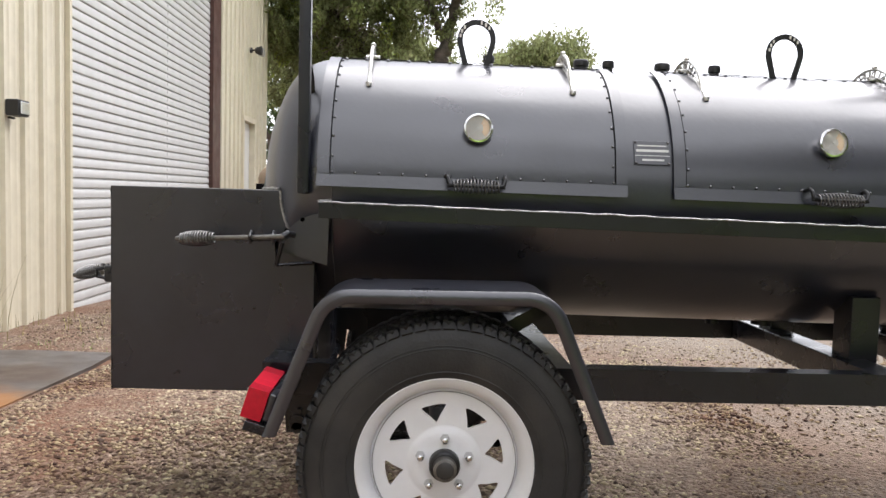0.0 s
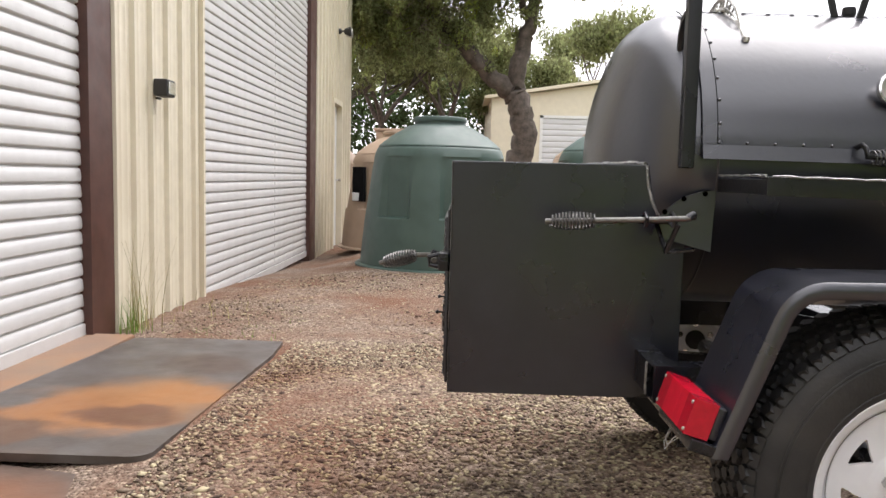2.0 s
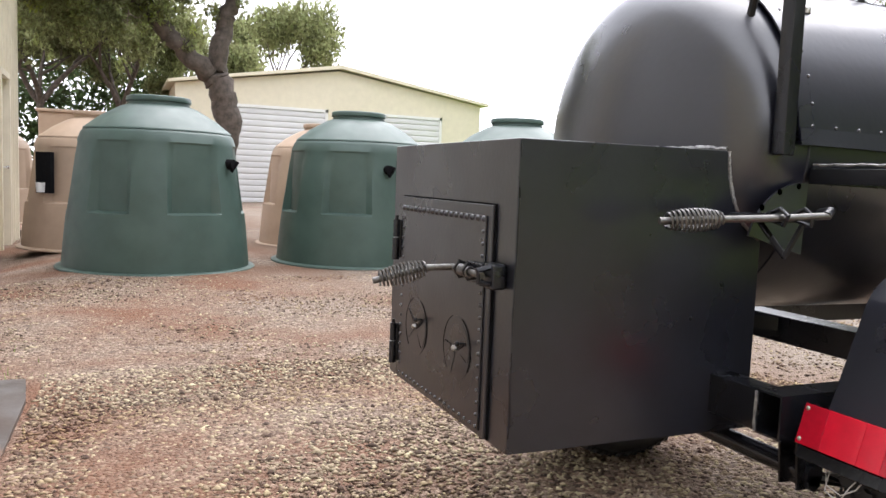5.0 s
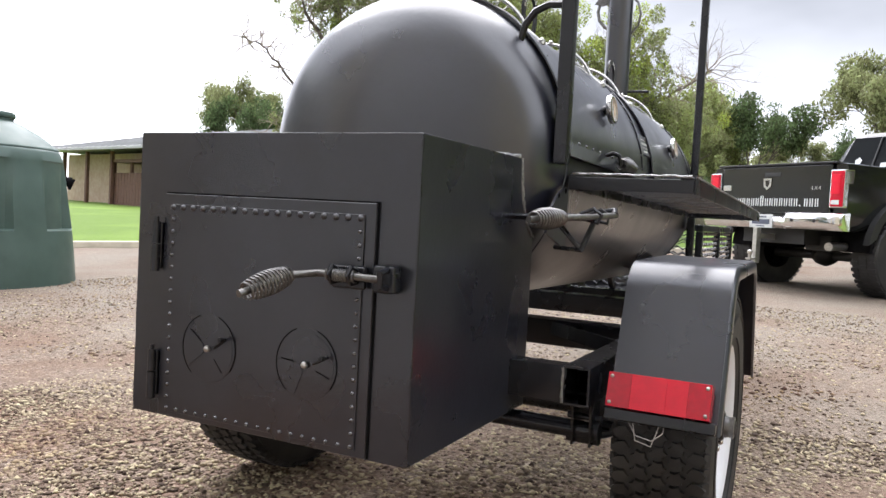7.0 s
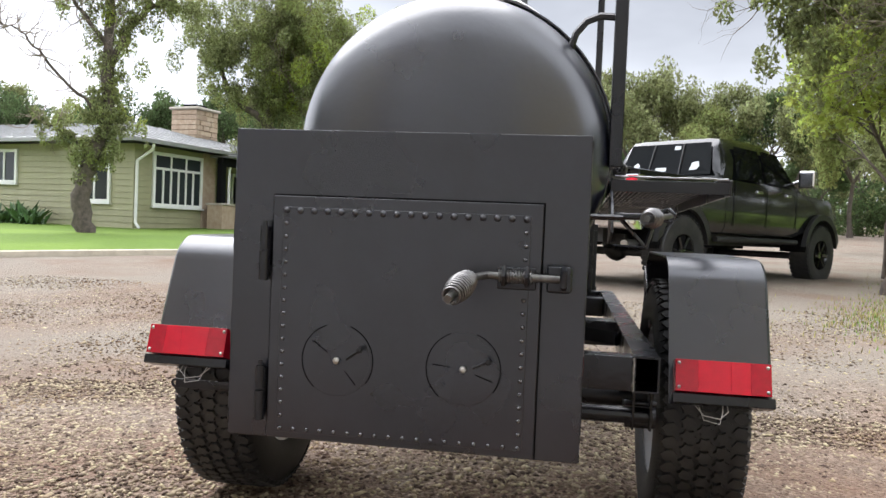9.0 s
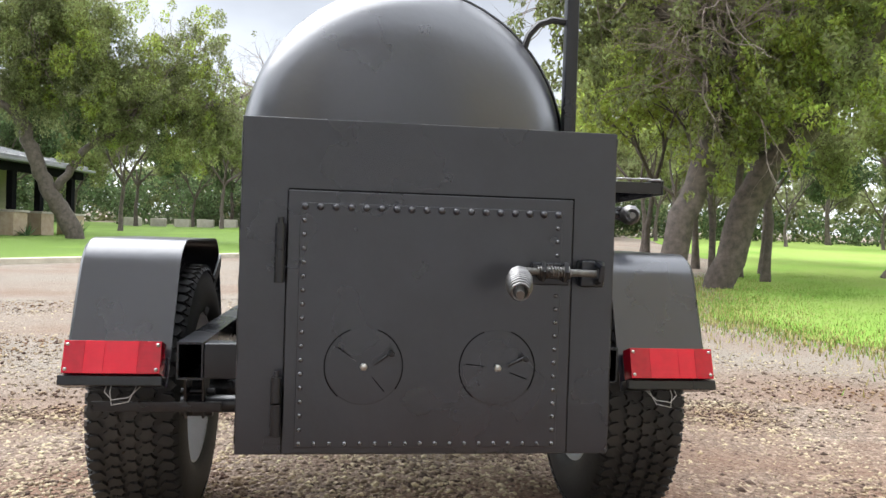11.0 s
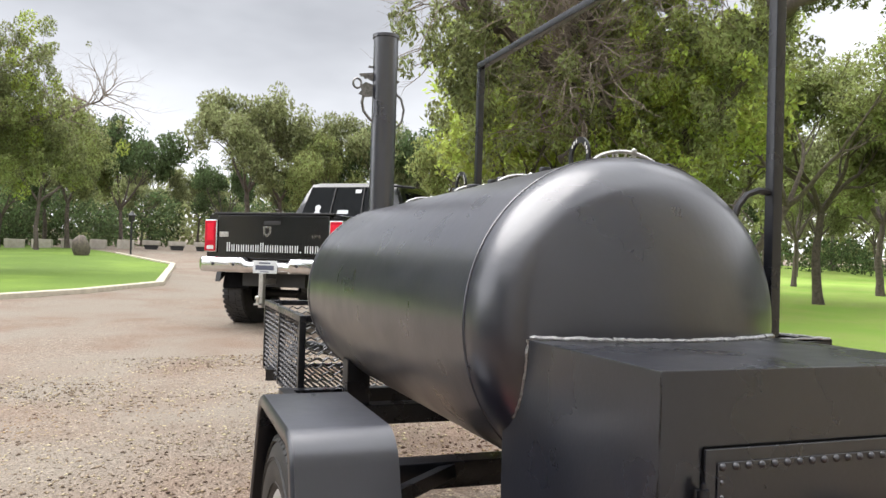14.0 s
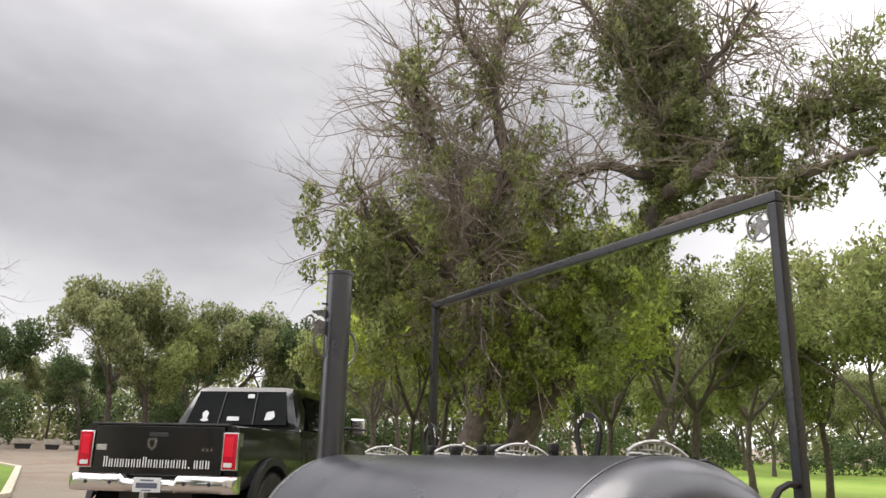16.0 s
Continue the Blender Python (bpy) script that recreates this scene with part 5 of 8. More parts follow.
coil(bm, (-0.944, 2.29, 0.796), (-0.944, 2.35, 0.796), 0.0105, 12, 0.0018, 0.0)
tp("return_spring", bm, SPRING, lv)

# damper lever on the near side
bm = bmesh.new()
sec = [(-0.272, 0.845)] + arc(-0.272, 0.845, 0.148, 88, 165, 12)
extrude(bm, sec, "Y", 2.128, 2.134)
sector = tp("damper_sector", bm, BLACK, tank, "quarter-round damper plate with stop holes")
for x, z in ((-0.342, 0.972), (-0.292, 0.985), (-0.386, 0.94)):
    bm = bmesh.new()
    lathe(bm, [(0.0, -0.0006), (0.0065, -0.0006)], (x, 2.128, z), "Y", 12)
    tp("stop_hole", bm, DARK, sector)
latch(tank, (-0.366, 1.985, 0.932), (-0.44, 2.005, 0.926), (-0.565, 2.045, 0.919), (-0.665, 2.073, 0.913), None)
bm = bmesh.new()
sweep(bm, [(-0.372, 1.987, 0.932), (-0.36, 1.99, 0.94), (-0.35, 2.02, 0.935)], 0.009, 8)
cube(bm, -0.47, -0.38, 2.03, 2.128, 0.915, 0.93, 0.003, seg=1)
for x in (-0.46, -0.40):
    sweep(bm, [(x, 2.03, 0.92), (x, 2.0 + (x + 0.46) * -0.1, 0.912), (x, 1.992, 0.93), (x, 2.01, 0.942), (x, 2.04, 0.93)], 0.0045, 6)
sweep(bm, [(-0.41, 2.11, 0.915), (-0.40, 2.05, 0.85), (-0.31, 2.14, 0.85)], 0.006, 6)
sweep(bm, [(-0.40, 2.05, 0.85), (-0.38, 2.03, 0.915)], 0.006, 6)
sweep(bm, [(-0.47, 2.11, 0.918), (-0.47, 2.195, 0.918)], 0.007, 6)
tp("lever_bracket", bm, BLACK_FRAME, tank)


def mesh_panel(o, u, v, nu, nv, wire=0.0028, lip=0.0):
    """Expanded metal: zigzag strands between the corner o and the sides u and v."""
    o, u, v = Vector(o), Vector(u), Vector(v)
    bm = bmesh.new()
    nrm = u.cross(v).normalized() * wire
    wdir = v.normalized() * wire
    for j in range(nv):
        row = []
        for i in range(nu * 2 + 1):
            f = j + (0.5 if (i + j) % 2 else 0.0) + 0.25
            p = o + u * (i / (2 * nu)) + v * (min(f, nv) / nv)
            row.append([bm.verts.new(p + nrm + wdir), bm.verts.new(p - nrm - wdir), bm.verts.new(p - nrm * 1.6 + wdir * 0.3)])
        for A, B in zip(row, row[1:]):
            for k in range(3):
                bm.faces.new((A[k], A[(k + 1) % 3], B[(k + 1) % 3], B[k]))
    return bm


# folding side shelf
def tilted(bm):
    for v in bm.verts:
        v.co.z -= 0.0157 * (v.co.x + 0.35)
    return bm


SHX0, SHX1, SHY0, SHY1, SHZ = -0.262, 1.60, 1.832, 2.132, 1.028
bm = bmesh.new()
cube(bm, SHX0, SHX1, SHY0, SHY0 + 0.005, SHZ - 0.038, SHZ, 0.001, seg=1)
cube(bm, SHX0, SHX1, SHY0 + 0.0052, SHY0 + 0.036, SHZ - 0.005, SHZ - 0.0002, 0.001, seg=1)
shelf = tp("side_shelf", tilted(bm), BLACK_FRAME, label="long fold-up shelf of black angle iron and expanded metal")
for x in (SHX0, SHX1 - 0.005):
    tp("shelf_end", tilted(cube(bmesh.new(), x, x + 0.005, SHY0 + 0.0055, SHY1, SHZ - 0.036, SHZ - 0.0055, 0.001, seg=1)), BLACK_FRAME, shelf)
tp("shelf_back", tilted(cube(bmesh.new(), SHX0 + 0.0055, SHX1 - 0.0055, SHY1 - 0.006, SHY1, SHZ - 0.036, SHZ - 0.0003, 0.001, seg=1)), BLACK_FRAME, shelf)
tp("shelf_mesh", tilted(mesh_panel((SHX0 + 0.006, SHY0 + 0.02, SHZ - 0.012), (SHX1 - SHX0 - 0.012, 0, 0), (0, SHY1 - SHY0 - 0.03, 0), 70, 20, 0.0022)), BLACK_FRAME, shelf, "black expanded metal", 0)
weld(shelf, (SHX0 - 0.001, SHY0 + 0.01, SHZ + 0.001), (SHX0 - 0.001, SHY1 - 0.01, SHZ + 0.001), 0.003)
weld(shelf, (SHX0 + 0.01, SHY0 - 0.001, SHZ), (SHX1 - 0.01, SHY0 - 0.001, SHZ - 0.0157 * (SHX1 + 0.35)), 0.0022, 0.03)

# fenders
HX, HZ = 0.061, 0.397


def fender_line(inset):
    r = 0.105 - inset
    out = [(-0.374 + inset, 0.475)]
    out += arc(-0.168, 0.828 - 0.105, r, 160, 90, 9)
    out += arc(0.245, 0.831 - 0.105, r, 90, 22, 9)
    out += [(0.466 - inset, 0.470)]
    return out


def make_fender(side):
    flip = (lambda b: b) if side == 0 else mirror_bm
    bm = bmesh.new()
    o, i2 = fender_line(0), fender_line(0.005)
    extrude(bm, o + i2[::-1], "Y", 1.742, 1.975)
    f = tp("fender", flip(bm), BLACK, label="squared black steel fender", smooth=50)
    bm = bmesh.new()
    A = [bm.verts.new((x, 1.7415, z)) for x, z in fender_line(0)]
    B = [bm.verts.new((x, 1.7345, z)) for x, z in fender_line(0.006)]
    C = [bm.verts.new((x, 1.7335, z)) for x, z in fender_line(0.03)]
    D = [bm.verts.new((x, 1.739, z)) for x, z in fender_line(0.034)]
    E = [bm.verts.new((x, 1.7415, z)) for x, z in fender_line(0.012)]
    for P, Q in ((A, B), (B, C), (C, D), (D, E)):
        for k in range(len(P) - 1):
            bm.faces.new((P[k], P[k + 1], Q[k + 1], Q[k]))
    tp("fender_rim", flip(bm), BLACK, f, "rolled fender edge", 60)
    # inner brace
    bm = bmesh.new()
    extrude(bm, [(0.05, 0.62), (0.33, 0.78), (0.33, 0.74), (0.1, 0.6)], "Y", 1.977, 1.983)
    tp("fender_brace", flip(bm), BLACK_FRAME, f)
    return f


def tail_lamp(side):
    lean = Matrix.Translation((-0.37, 0, 0.54)) @ pose(0, 0, 0, 0, 17, 0) @ Matrix.Translation((0.37, 0, -0.54))

    def flip(b):
        bmesh.ops.transform(b, matrix=lean, verts=b.verts)
        return b if side == 0 else mirror_bm(b)
    y0, y1, z0, z1, x = 1.752, 1.968, 0.503, 0.578, -0.415
    bm = bmesh.new()
    cube(bm, x + 0.046, x + 0.066, y0 + 0.003, y1 - 0.003, z0 + 0.003, z1 - 0.003, 0.004, seg=1)
    lamp = tp("tail_lamp", flip(bm), BLACK_FLAT, label="rectangular red trailer lamp")
    for a, b, mt, nm in ((y0, y0 + 0.046, RED, "lens"), (y0 + 0.046, y0 + 0.09, RED2, "lens"), (y0 + 0.09, y0 + 0.165, RED2, "lens"), (y0 + 0.165, y1, RED, "lens")):
        bm = bmesh.new()
        cube(bm, x - 0.004, x + 0.046, a + 0.00005, b - 0.00005, z0, z1, 0.0006, seg=1)
        tp(nm, flip(bm), mt, lamp)
    for yy in (y0 + 0.008, y1 - 0.008):
        for zz in (z0 + 0.009, z1 - 0.009):
            q = lean @ Vector((x - 0.0045, yy if side == 0 else 2 * YC - yy, zz))
            tpiece("screw", me_screw_s, lamp, q, (0, -73, 0), (0.8, 0.8, 0.8))
    bm = bmesh.new()
    cube(bm, x + 0.012, -0.345, y0 - 0.012, y1 + 0.004, z0 - 0.026, z0 - 0.002, 0.002, seg=1)
    cube(bm, x + 0.066, -0.335, y0 + 0.01, y1 - 0.01, z0, z1 - 0.01, 0.002, seg=1)
    tp("lamp_bracket", flip(bm), BLACK_FRAME, lamp)
    bm = bmesh.new()
    for k in range(2):
        sweep(bm, [(x + 0.035, 1.925 - 0.012 * k, z0 - 0.02), (x + 0.02, 1.90, z0 - 0.052 - 0.01 * k), (x + 0.015, 1.865, z0 - 0.058 - 0.012 * k), (x + 0.02, 1.845 + 0.012 * k, z0 - 0.04), (x + 0.035, 1.845 + 0.01 * k, z0 - 0.02)], 0.0013, 5)
    tp("wire_loop", flip(bm), WIRE, lamp, "loose grey wire")


for side in (0, 1):
    make_fender(side)
    tail_lamp(side)
# flat strap with an eye at its outer end, low behind the far wheel
bm = bmesh.new()
cube(bm, -0.372, -0.366, 2.97, 3.262, 0.418, 0.442, 0.001, seg=1)
for k in range(12):
    a = 2 * math.pi * k / 12
    q = [(3.262 + r * math.cos(b), 0.43 + r * math.sin(b)) for r, b in ((0.006, a), (0.0125, a), (0.0125, a + math.pi / 6), (0.006, a + math.pi / 6))]
    extrude(bm, q, "X", -0.3715, -0.3665)
tp("strap", bm, BLACK_FRAME, label="flat steel strap with an eye")


# wheels
def make_wheel(cy, side):
    s = -1 if side == 0 else 1          # outward along y
    c = Vector((HX, cy, HZ))
    bm = bmesh.new()
    prof = [(0.214, 0.098), (0.222, 0.106), (0.24, 0.114), (0.275, 0.119), (0.31, 0.116), (0.335, 0.108), (0.346, 0.098), (0.350, 0.090), (0.352, 0.0)]
    prof = prof + [(r, -h) for r, h in prof[-2::-1]]
    lathe(bm, prof, c, "Y", 72, caps=False)
    tyre = tp("wheel", bm, RUBBER, label="black all-terrain tyre on a white steel rim")
    # tread blocks in staggered rows
    bm = bmesh.new()
    N = 64
    for k in range(N):
        for row, (h0, h1) in enumerate(((-0.104, -0.068), (-0.059, -0.025), (-0.017, 0.017), (0.025, 0.059), (0.068, 0.104))):
            a = 2 * math.pi * (k + (0.5 if row % 2 else 0.0)) / N
            da = 2 * math.pi / N * 0.40
            sk = 0.12 * da * (1 if row < 2 else -1 if row > 2 else 0)
            nip = 0.009
            r0, r1 = 0.346, 0.361 if 0 < row < 4 else 0.358
            vs = []
            if 0 < row < 4:
                # star-shaped blocks that mesh with their neighbours
                hm, hw, turn = (h0 + h1) / 2, (h1 - h0) * 0.64, 0.2 * (row - 2)
                for r in (r0, r1):
                    for q in range(12):
                        b = math.pi * q / 6 + turn
                        far = (1.0 if q % 2 == 0 else 0.70) * (0.93 if r == r1 else 1.0)
                        vs.append(bm.verts.new(c + Vector((r * math.sin(a + da * 1.30 * far * math.sin(b)), hm + hw * far * math.cos(b), r * math.cos(a + da * 1.30 * far * math.sin(b))))))
                bm.faces.new(vs[12:])
                for q in range(12):
                    bm.faces.new((vs[q], vs[(q + 1) % 12], vs[12 + (q + 1) % 12], vs[12 + q]))
                continue
            for r in (r0, r1):
                tp2 = 0.88 if r == r1 else 1.0
                for (h, aa) in ((h0 + nip, a - da * tp2 - sk), (h1 - nip, a - da * tp2 + sk), (h1 + 0.003, a), (h1 - nip, a + da * tp2 + sk), (h0 + nip, a + da * tp2 - sk), (h0 - 0.003, a)):
                    vs.append(bm.verts.new(c + Vector((r * math.sin(aa), h, r * math.cos(aa)))))
            bm.faces.new(vs[6:])
            for q in range(6):
                bm.faces.new((vs[q], vs[(q + 1) % 6], vs[6 + (q + 1) % 6], vs[6 + q]))
    # shoulder lugs
    for k in range(N):
        for sgn in (-1, 1):
            a = 2 * math.pi * k / N
            da = 2 * math.pi / N * 0.40
            vs = []
            for r, h in ((0.351, 0.098), (0.338, 0.1095)):
                for e in (0.0, 0.003):
                    for aa in (a - da, a + da):
                        vs.append(bm.verts.new(c + Vector(((r + e) * math.sin(aa), sgn * (h + e), (r + e) * math.cos(aa)))))
            for f in ((2, 3, 7, 6), (0, 1, 3, 2), (4, 5, 7, 6), (0, 2, 6, 4), (1, 3, 7, 5)):
                bm.faces.new([vs[q] for q in f])
    tp("tread", bm, RUBBER, tyre, "", 0)
    bm = bmesh.new()
    for r, h in ((0.293, 0.1185), (0.300, 0.1178), (0.236, 0.1132)):
        sweep(bm, [c + Vector((r * math.cos(a), s * h, r * math.sin(a))) for a in [2 * math.pi * i / 60 for i in range(60)]], 0.0016, 5, closed=True)
    tp("sidewall_ring", bm, RUBBER, tyre)
    # rim
    bm = bmesh.new()
    prof = [(0.199, -0.10), (0.206, -0.10), (0.190, -0.085), (0.180, 0.0), (0.184, 0.06), (0.199, 0.088), (0.208, 0.096), (0.210, 0.101), (0.206, 0.104), (0.197, 0.100), (0.186, 0.092), (0.176, 0.066), (0.1715, 0.050)]
    lathe(bm, [(r * 1.05, s * h) for r, h in prof], c, "Y", 72, caps=False)
    rim = tp("rim", bm, RIM, tyre, "white painted steel rim", 50)
    # disc with eight rounded three-cornered openings, wide outside
    bm = bmesh.new()
    K = 128

    def depth(r):
        return float(np.interp(r, [0.033, 0.040, 0.070, 0.078, 0.088, 0.150, 0.166, 0.176], [0.078, 0.076, 0.076, 0.073, 0.067, 0.066, 0.066, 0.056]))

    def at(r, a, d=0.0):
        return c + Vector((1.05 * r * math.sin(a), s * (depth(r) - d), 1.05 * r * math.cos(a)))

    def ring_band(radii):
        rows = [[bm.verts.new(at(r, 2 * math.pi * (j + 0.5) / K)) for j in range(K)] for r in radii]
        for A, B in zip(rows, rows[1:]):
            for j in range(K):
                bm.faces.new((A[j], A[(j + 1) % K], B[(j + 1) % K], B[j]))
    ring_band((0.176, 0.172, 0.166, 0.158, 0.150))
    ring_band((0.090, 0.088, 0.083, 0.078, 0.074, 0.070, 0.055, 0.040, 0.033))
    half = math.pi / 8
    corners = [(0.002, -0.0215), (0.0262, 0.0145), (0.0265, 0.0180), (0.0235, 0.0205), (-0.0235, 0.0205), (-0.0265, 0.0180), (-0.0262, 0.0145), (-0.002, -0.0215)]
    for q in range(8):
        mid = 2 * math.pi * q / 8 - 0.21
        frame_pts = []
        for i2 in range(16):
            frame_pts.append((-half + 2 * half * i2 / 16, 0.150))
        for i2 in range(4):
            frame_pts.append((half, 0.150 - 0.060 * i2 / 4))
        for i2 in range(16):
            frame_pts.append((half - 2 * half * i2 / 16, 0.090))
        for i2 in range(4):
            frame_pts.append((-half, 0.090 + 0.060 * i2 / 4))
        outer, inner, deep = [], [], []
        for a, r in frame_pts:
            outer.append(bm.verts.new(at(r, mid + a)))
            dx, dz = a * 0.12, r - 0.1185
            best = 1.0
            for e in range(8):
                (x0, z0), (x1, z1) = corners[e], corners[(e + 1) % 8]
                den = dx * (z1 - z0) - dz * (x1 - x0)
                if abs(den) > 1e-9:
                    f = (x0 * (z1 - z0) - z0 * (x1 - x0)) / den
                    g = (x0 * dz - z0 * dx) / den
                    if f > 0 and -1e-6 <= g <= 1 + 1e-6:
                        best = min(best, f)
            hx, hz = dx * best, dz * best
            inner.append(bm.verts.new(at(0.1185 + hz, mid + hx / 0.12)))
            deep.append(bm.verts.new(at(0.1185 + hz, mid + hx / 0.12, 0.007)))
        k2 = len(outer)
        for e in range(k2):
            f = (e + 1) % k2
            bm.faces.new((outer[e], outer[f], inner[f], inner[e]))
            bm.faces.new((inner[e], inner[f], deep[f], deep[e]))
    bmesh.ops.remove_doubles(bm, verts=bm.verts, dist=1e-5)
    tp("rim_disc", bm, RIM, rim, "white spoked disc with eight openings", 40)
    for k in range(5):
        a = 2 * math.pi * k / 5
        bm = bmesh.new()
        q = c + Vector((0.0625 * math.sin(a), s * 0.075, 0.0625 * math.cos(a)))
        lathe(bm, [(0.0125, 0.0), (0.0125, s * 0.004), (0.0095, s * 0.007), (0.0095, s * 0.02), (0.006, s * 0.024), (0.0, s * 0.0245)], q, "Y", 6)
        tp("lug_nut", bm, CHROME, rim)
    bm = bmesh.new()
    lathe(bm, [(0.038, s * 0.07), (0.038, s * 0.098), (0.035, s * 0.104), (0.028, s * 0.105)], c, "Y", 32)
    hub = tp("hub", bm, IRON, rim, "dark greasy hub")
    bm = bmesh.new()
    lathe(bm, [(0.0285, s * 0.104), (0.0285, s * 0.110), (0.0265, s * 0.1115), (0.0265, s * 0.121), (0.028, s * 0.1225), (0.028, s * 0.128), (0.0215, s * 0.130)], c, "Y", 32, caps=False)
    tp("hub_ring", bm, HUB, hub, "grey steel grease cap")
    bm = bmesh.new()
    lathe(bm, [(0.0214, s * 0.1285), (0.018, s * 0.1315), (0.0, s * 0.133)], c, "Y", 24, caps=False)
    tp("hub_plug", bm, RUBBER, hub)
    # thin grey line where the disc meets the rim
    bm = bmesh.new()
    sweep(bm, [c + Vector((0.177 * math.cos(a), s * 0.0645, 0.177 * math.sin(a))) for a in [2 * math.pi * i / 72 for i in range(72)]], 0.0012, 4, closed=True)
    tp("rim_groove", bm, GROOVE, rim)


make_wheel(1.872, 0)
make_wheel(2 * YC - 1.872, 1)

# chassis
RZ0, RZ1 = 0.505, 0.592
for flip in (lambda b: b, mirror_bm):
    bm = bmesh.new()
    # rail as an open rectangular tube
    o = 0.0045
    for a, b, z0, z1 in ((2.005, 2.005 + o, RZ0, RZ1), (2.065 - o, 2.065, RZ0, RZ1), (2.005 + o, 2.065 - o, RZ0, RZ0 + o), (2.005 + o, 2.065 - o, RZ1 - o, RZ1)):
        cube(bm, -0.425, 1.76, a, b, z0, z1)
    tp("frame_rail", flip(bm), BLACK_FRAME, label="black rectangular steel tube")
    bm = bmesh.new()
    # spring hanger and leaf spring
    for y in (2.012, 2.054):
        extrude(bm, [(-0.37, RZ0 - 0.001), (-0.29, RZ0 - 0.001), (-0.30, 0.40), (-0.36, 0.40)], "Y", y, y + 0.005)
    sweep(bm, [(-0.33, 2.0, 0.415), (-0.33, 2.075, 0.415)], 0.016, 10)
    sweep(bm, [(-0.325, 1.998, 0.46), (-0.325, 2.078, 0.46)], 0.008, 8)
    tp("spring_hanger", flip(bm), BLACK_FRAME)
    bm = bmesh.new()
    for k in range(4):
        L = 0.38 - 0.07 * k
        pts = []
        for i in range(9):
            f = -1 + 2 * i / 8
            pts.append((HX + L * f, 0.36 + 0.05 * f * f * (L / 0.38) ** 2 + 0.009 * k))
        up = [(x, z + 0.007) for x, z in pts]
        extrude(bm, pts + up[::-1], "Y", 2.014, 2.056)
    tp("leaf_spring", flip(bm), BLACK_FRAME)
bm = bmesh.new()
sweep(bm, [(HX, 1.93, HZ), (HX, 2 * YC - 1.93, HZ)], 0.03, 16)
tp("axle", bm, BLACK_FRAME)
bm = bmesh.new()
sweep(bm, [(-0.33, 2.0, 0.43), (-0.33, 3.07, 0.43)], 0.021, 12)
tp("rear_tube", bm, BLACK_FRAME)
for x0, x1 in ((-0.425, -0.365), (0.33, 0.42), (1.27, 1.36), (1.70, 1.76)):
    tp("cross_member", cube(bmesh.new(), x0, x1, 2.066, 2 * YC - 2.066, RZ0 + 0.002, RZ1 - 0.002, 0.003, seg=1), BLACK_FRAME)
weld(trailer, (-0.427, 2.066, RZ0 + 0.005), (-0.427, 2.066, RZ1 - 0.005), 0.003)
for y in (YC - 0.26, YC + 0.26):
    tp("saddle_leg", cube(bmesh.new(), 1.305, 1.395, y - 0.05, y + 0.05, RZ1 - 0.05, 0.78, 0.004, seg=1), BLACK_FRAME)
for x, r in ((0.99, 0.022), (1.16, 0.034)):
    bm = bmesh.new()
    sweep(bm, [(x, TY - 0.03, 0.69), (x, TY - 0.03, 0.645)], r, 12)
    tp("drain_pipe", bm, BLACK_FRAME, tank)
for y0, y1 in ((2.068, 2.33), (2 * YC - 2.068, 2 * YC - 2.33)):
    bm = bmesh.new()
    sweep(bm, [(0.10, y0, RZ1 - 0.03), (0.335, y1, RZ1 - 0.03)], 0.028, 4)
    tp("gusset", bm, BLACK_FRAME)
# tongue
for s in (-1, 1):
    bm = bmesh.new()
    sweep(bm, [(2.6, YC + s * 0.45, RZ0 + 0.02), (4.1, YC + s * 0.04, RZ0 + 0.02)], 0.045, 4)
    tp("tongue_rail", bm, BLACK_FRAME)

# wood basket at the front
KX0, KX1, KY0, KY1, KZ0, KZ1 = 1.765, 3.08, 2.09, 2.975, 0.502, 0.932
basket = new("wood_basket")
basket.parent = trailer
basket["label"] = "open basket of black expanded metal and angle iron"
for x in (KX0, (KX0 + KX1) / 2, KX1 - 0.032):
    for y in (KY0, KY1 - 0.032):
        bm = bmesh.new()
        cube(bm, x, x + 0.032, y, y + 0.032, KZ0, KZ1 - 0.0325, 0.002, seg=1)
        tp("upright", bm, BLACK_FRAME, basket)
for a, b, c, d in ((KX0, KX1, KY0, KY0 + 0.032), (KX0, KX1, KY1 - 0.032, KY1), (KX0, KX0 + 0.032, KY0 + 0.033, KY1 - 0.033), (KX1 - 0.032, KX1, KY0 + 0.033, KY1 - 0.033)):
    bm = bmesh.new()
    cube(bm, a, b, c, d, KZ1 - 0.032, KZ1, 0.002, seg=1)
    tp("top_rail", bm, BLACK_FRAME, basket)
    bm = bmesh.new()
    cube(bm, a, b, c + 0.002, d - 0.002, KZ0 + 0.0, KZ0 + 0.02, 0.002, seg=1)
    tp("bottom_rail", bm, BLACK_FRAME, basket)
tp("mesh_side", mesh_panel((KX0, KY1 - 0.01, KZ0), (KX1 - KX0, 0, 0), (0, 0, KZ1 - KZ0 - 0.03), 22, 15, 0.004), BLACK_FRAME, basket, "", 0)
tp("mesh_side", mesh_panel((KX0, KY0 + 0.01, KZ0), (KX1 - KX0, 0, 0), (0, 0, KZ1 - KZ0 - 0.03), 22, 15, 0.004), BLACK_FRAME, basket, "", 0)
tp("mesh_end", mesh_panel((KX0 + 0.016, KY0, KZ0), (0, KY1 - KY0, 0), (0, 0, KZ1 - KZ0 - 0.03), 15, 12, 0.004), BLACK_FRAME, basket, "", 0)
tp("mesh_end", mesh_panel((KX1 - 0.016, KY0, KZ0), (0, KY1 - KY0, 0), (0, 0, KZ1 - KZ0 - 0.03), 15, 12, 0.004), BLACK_FRAME, basket, "", 0)
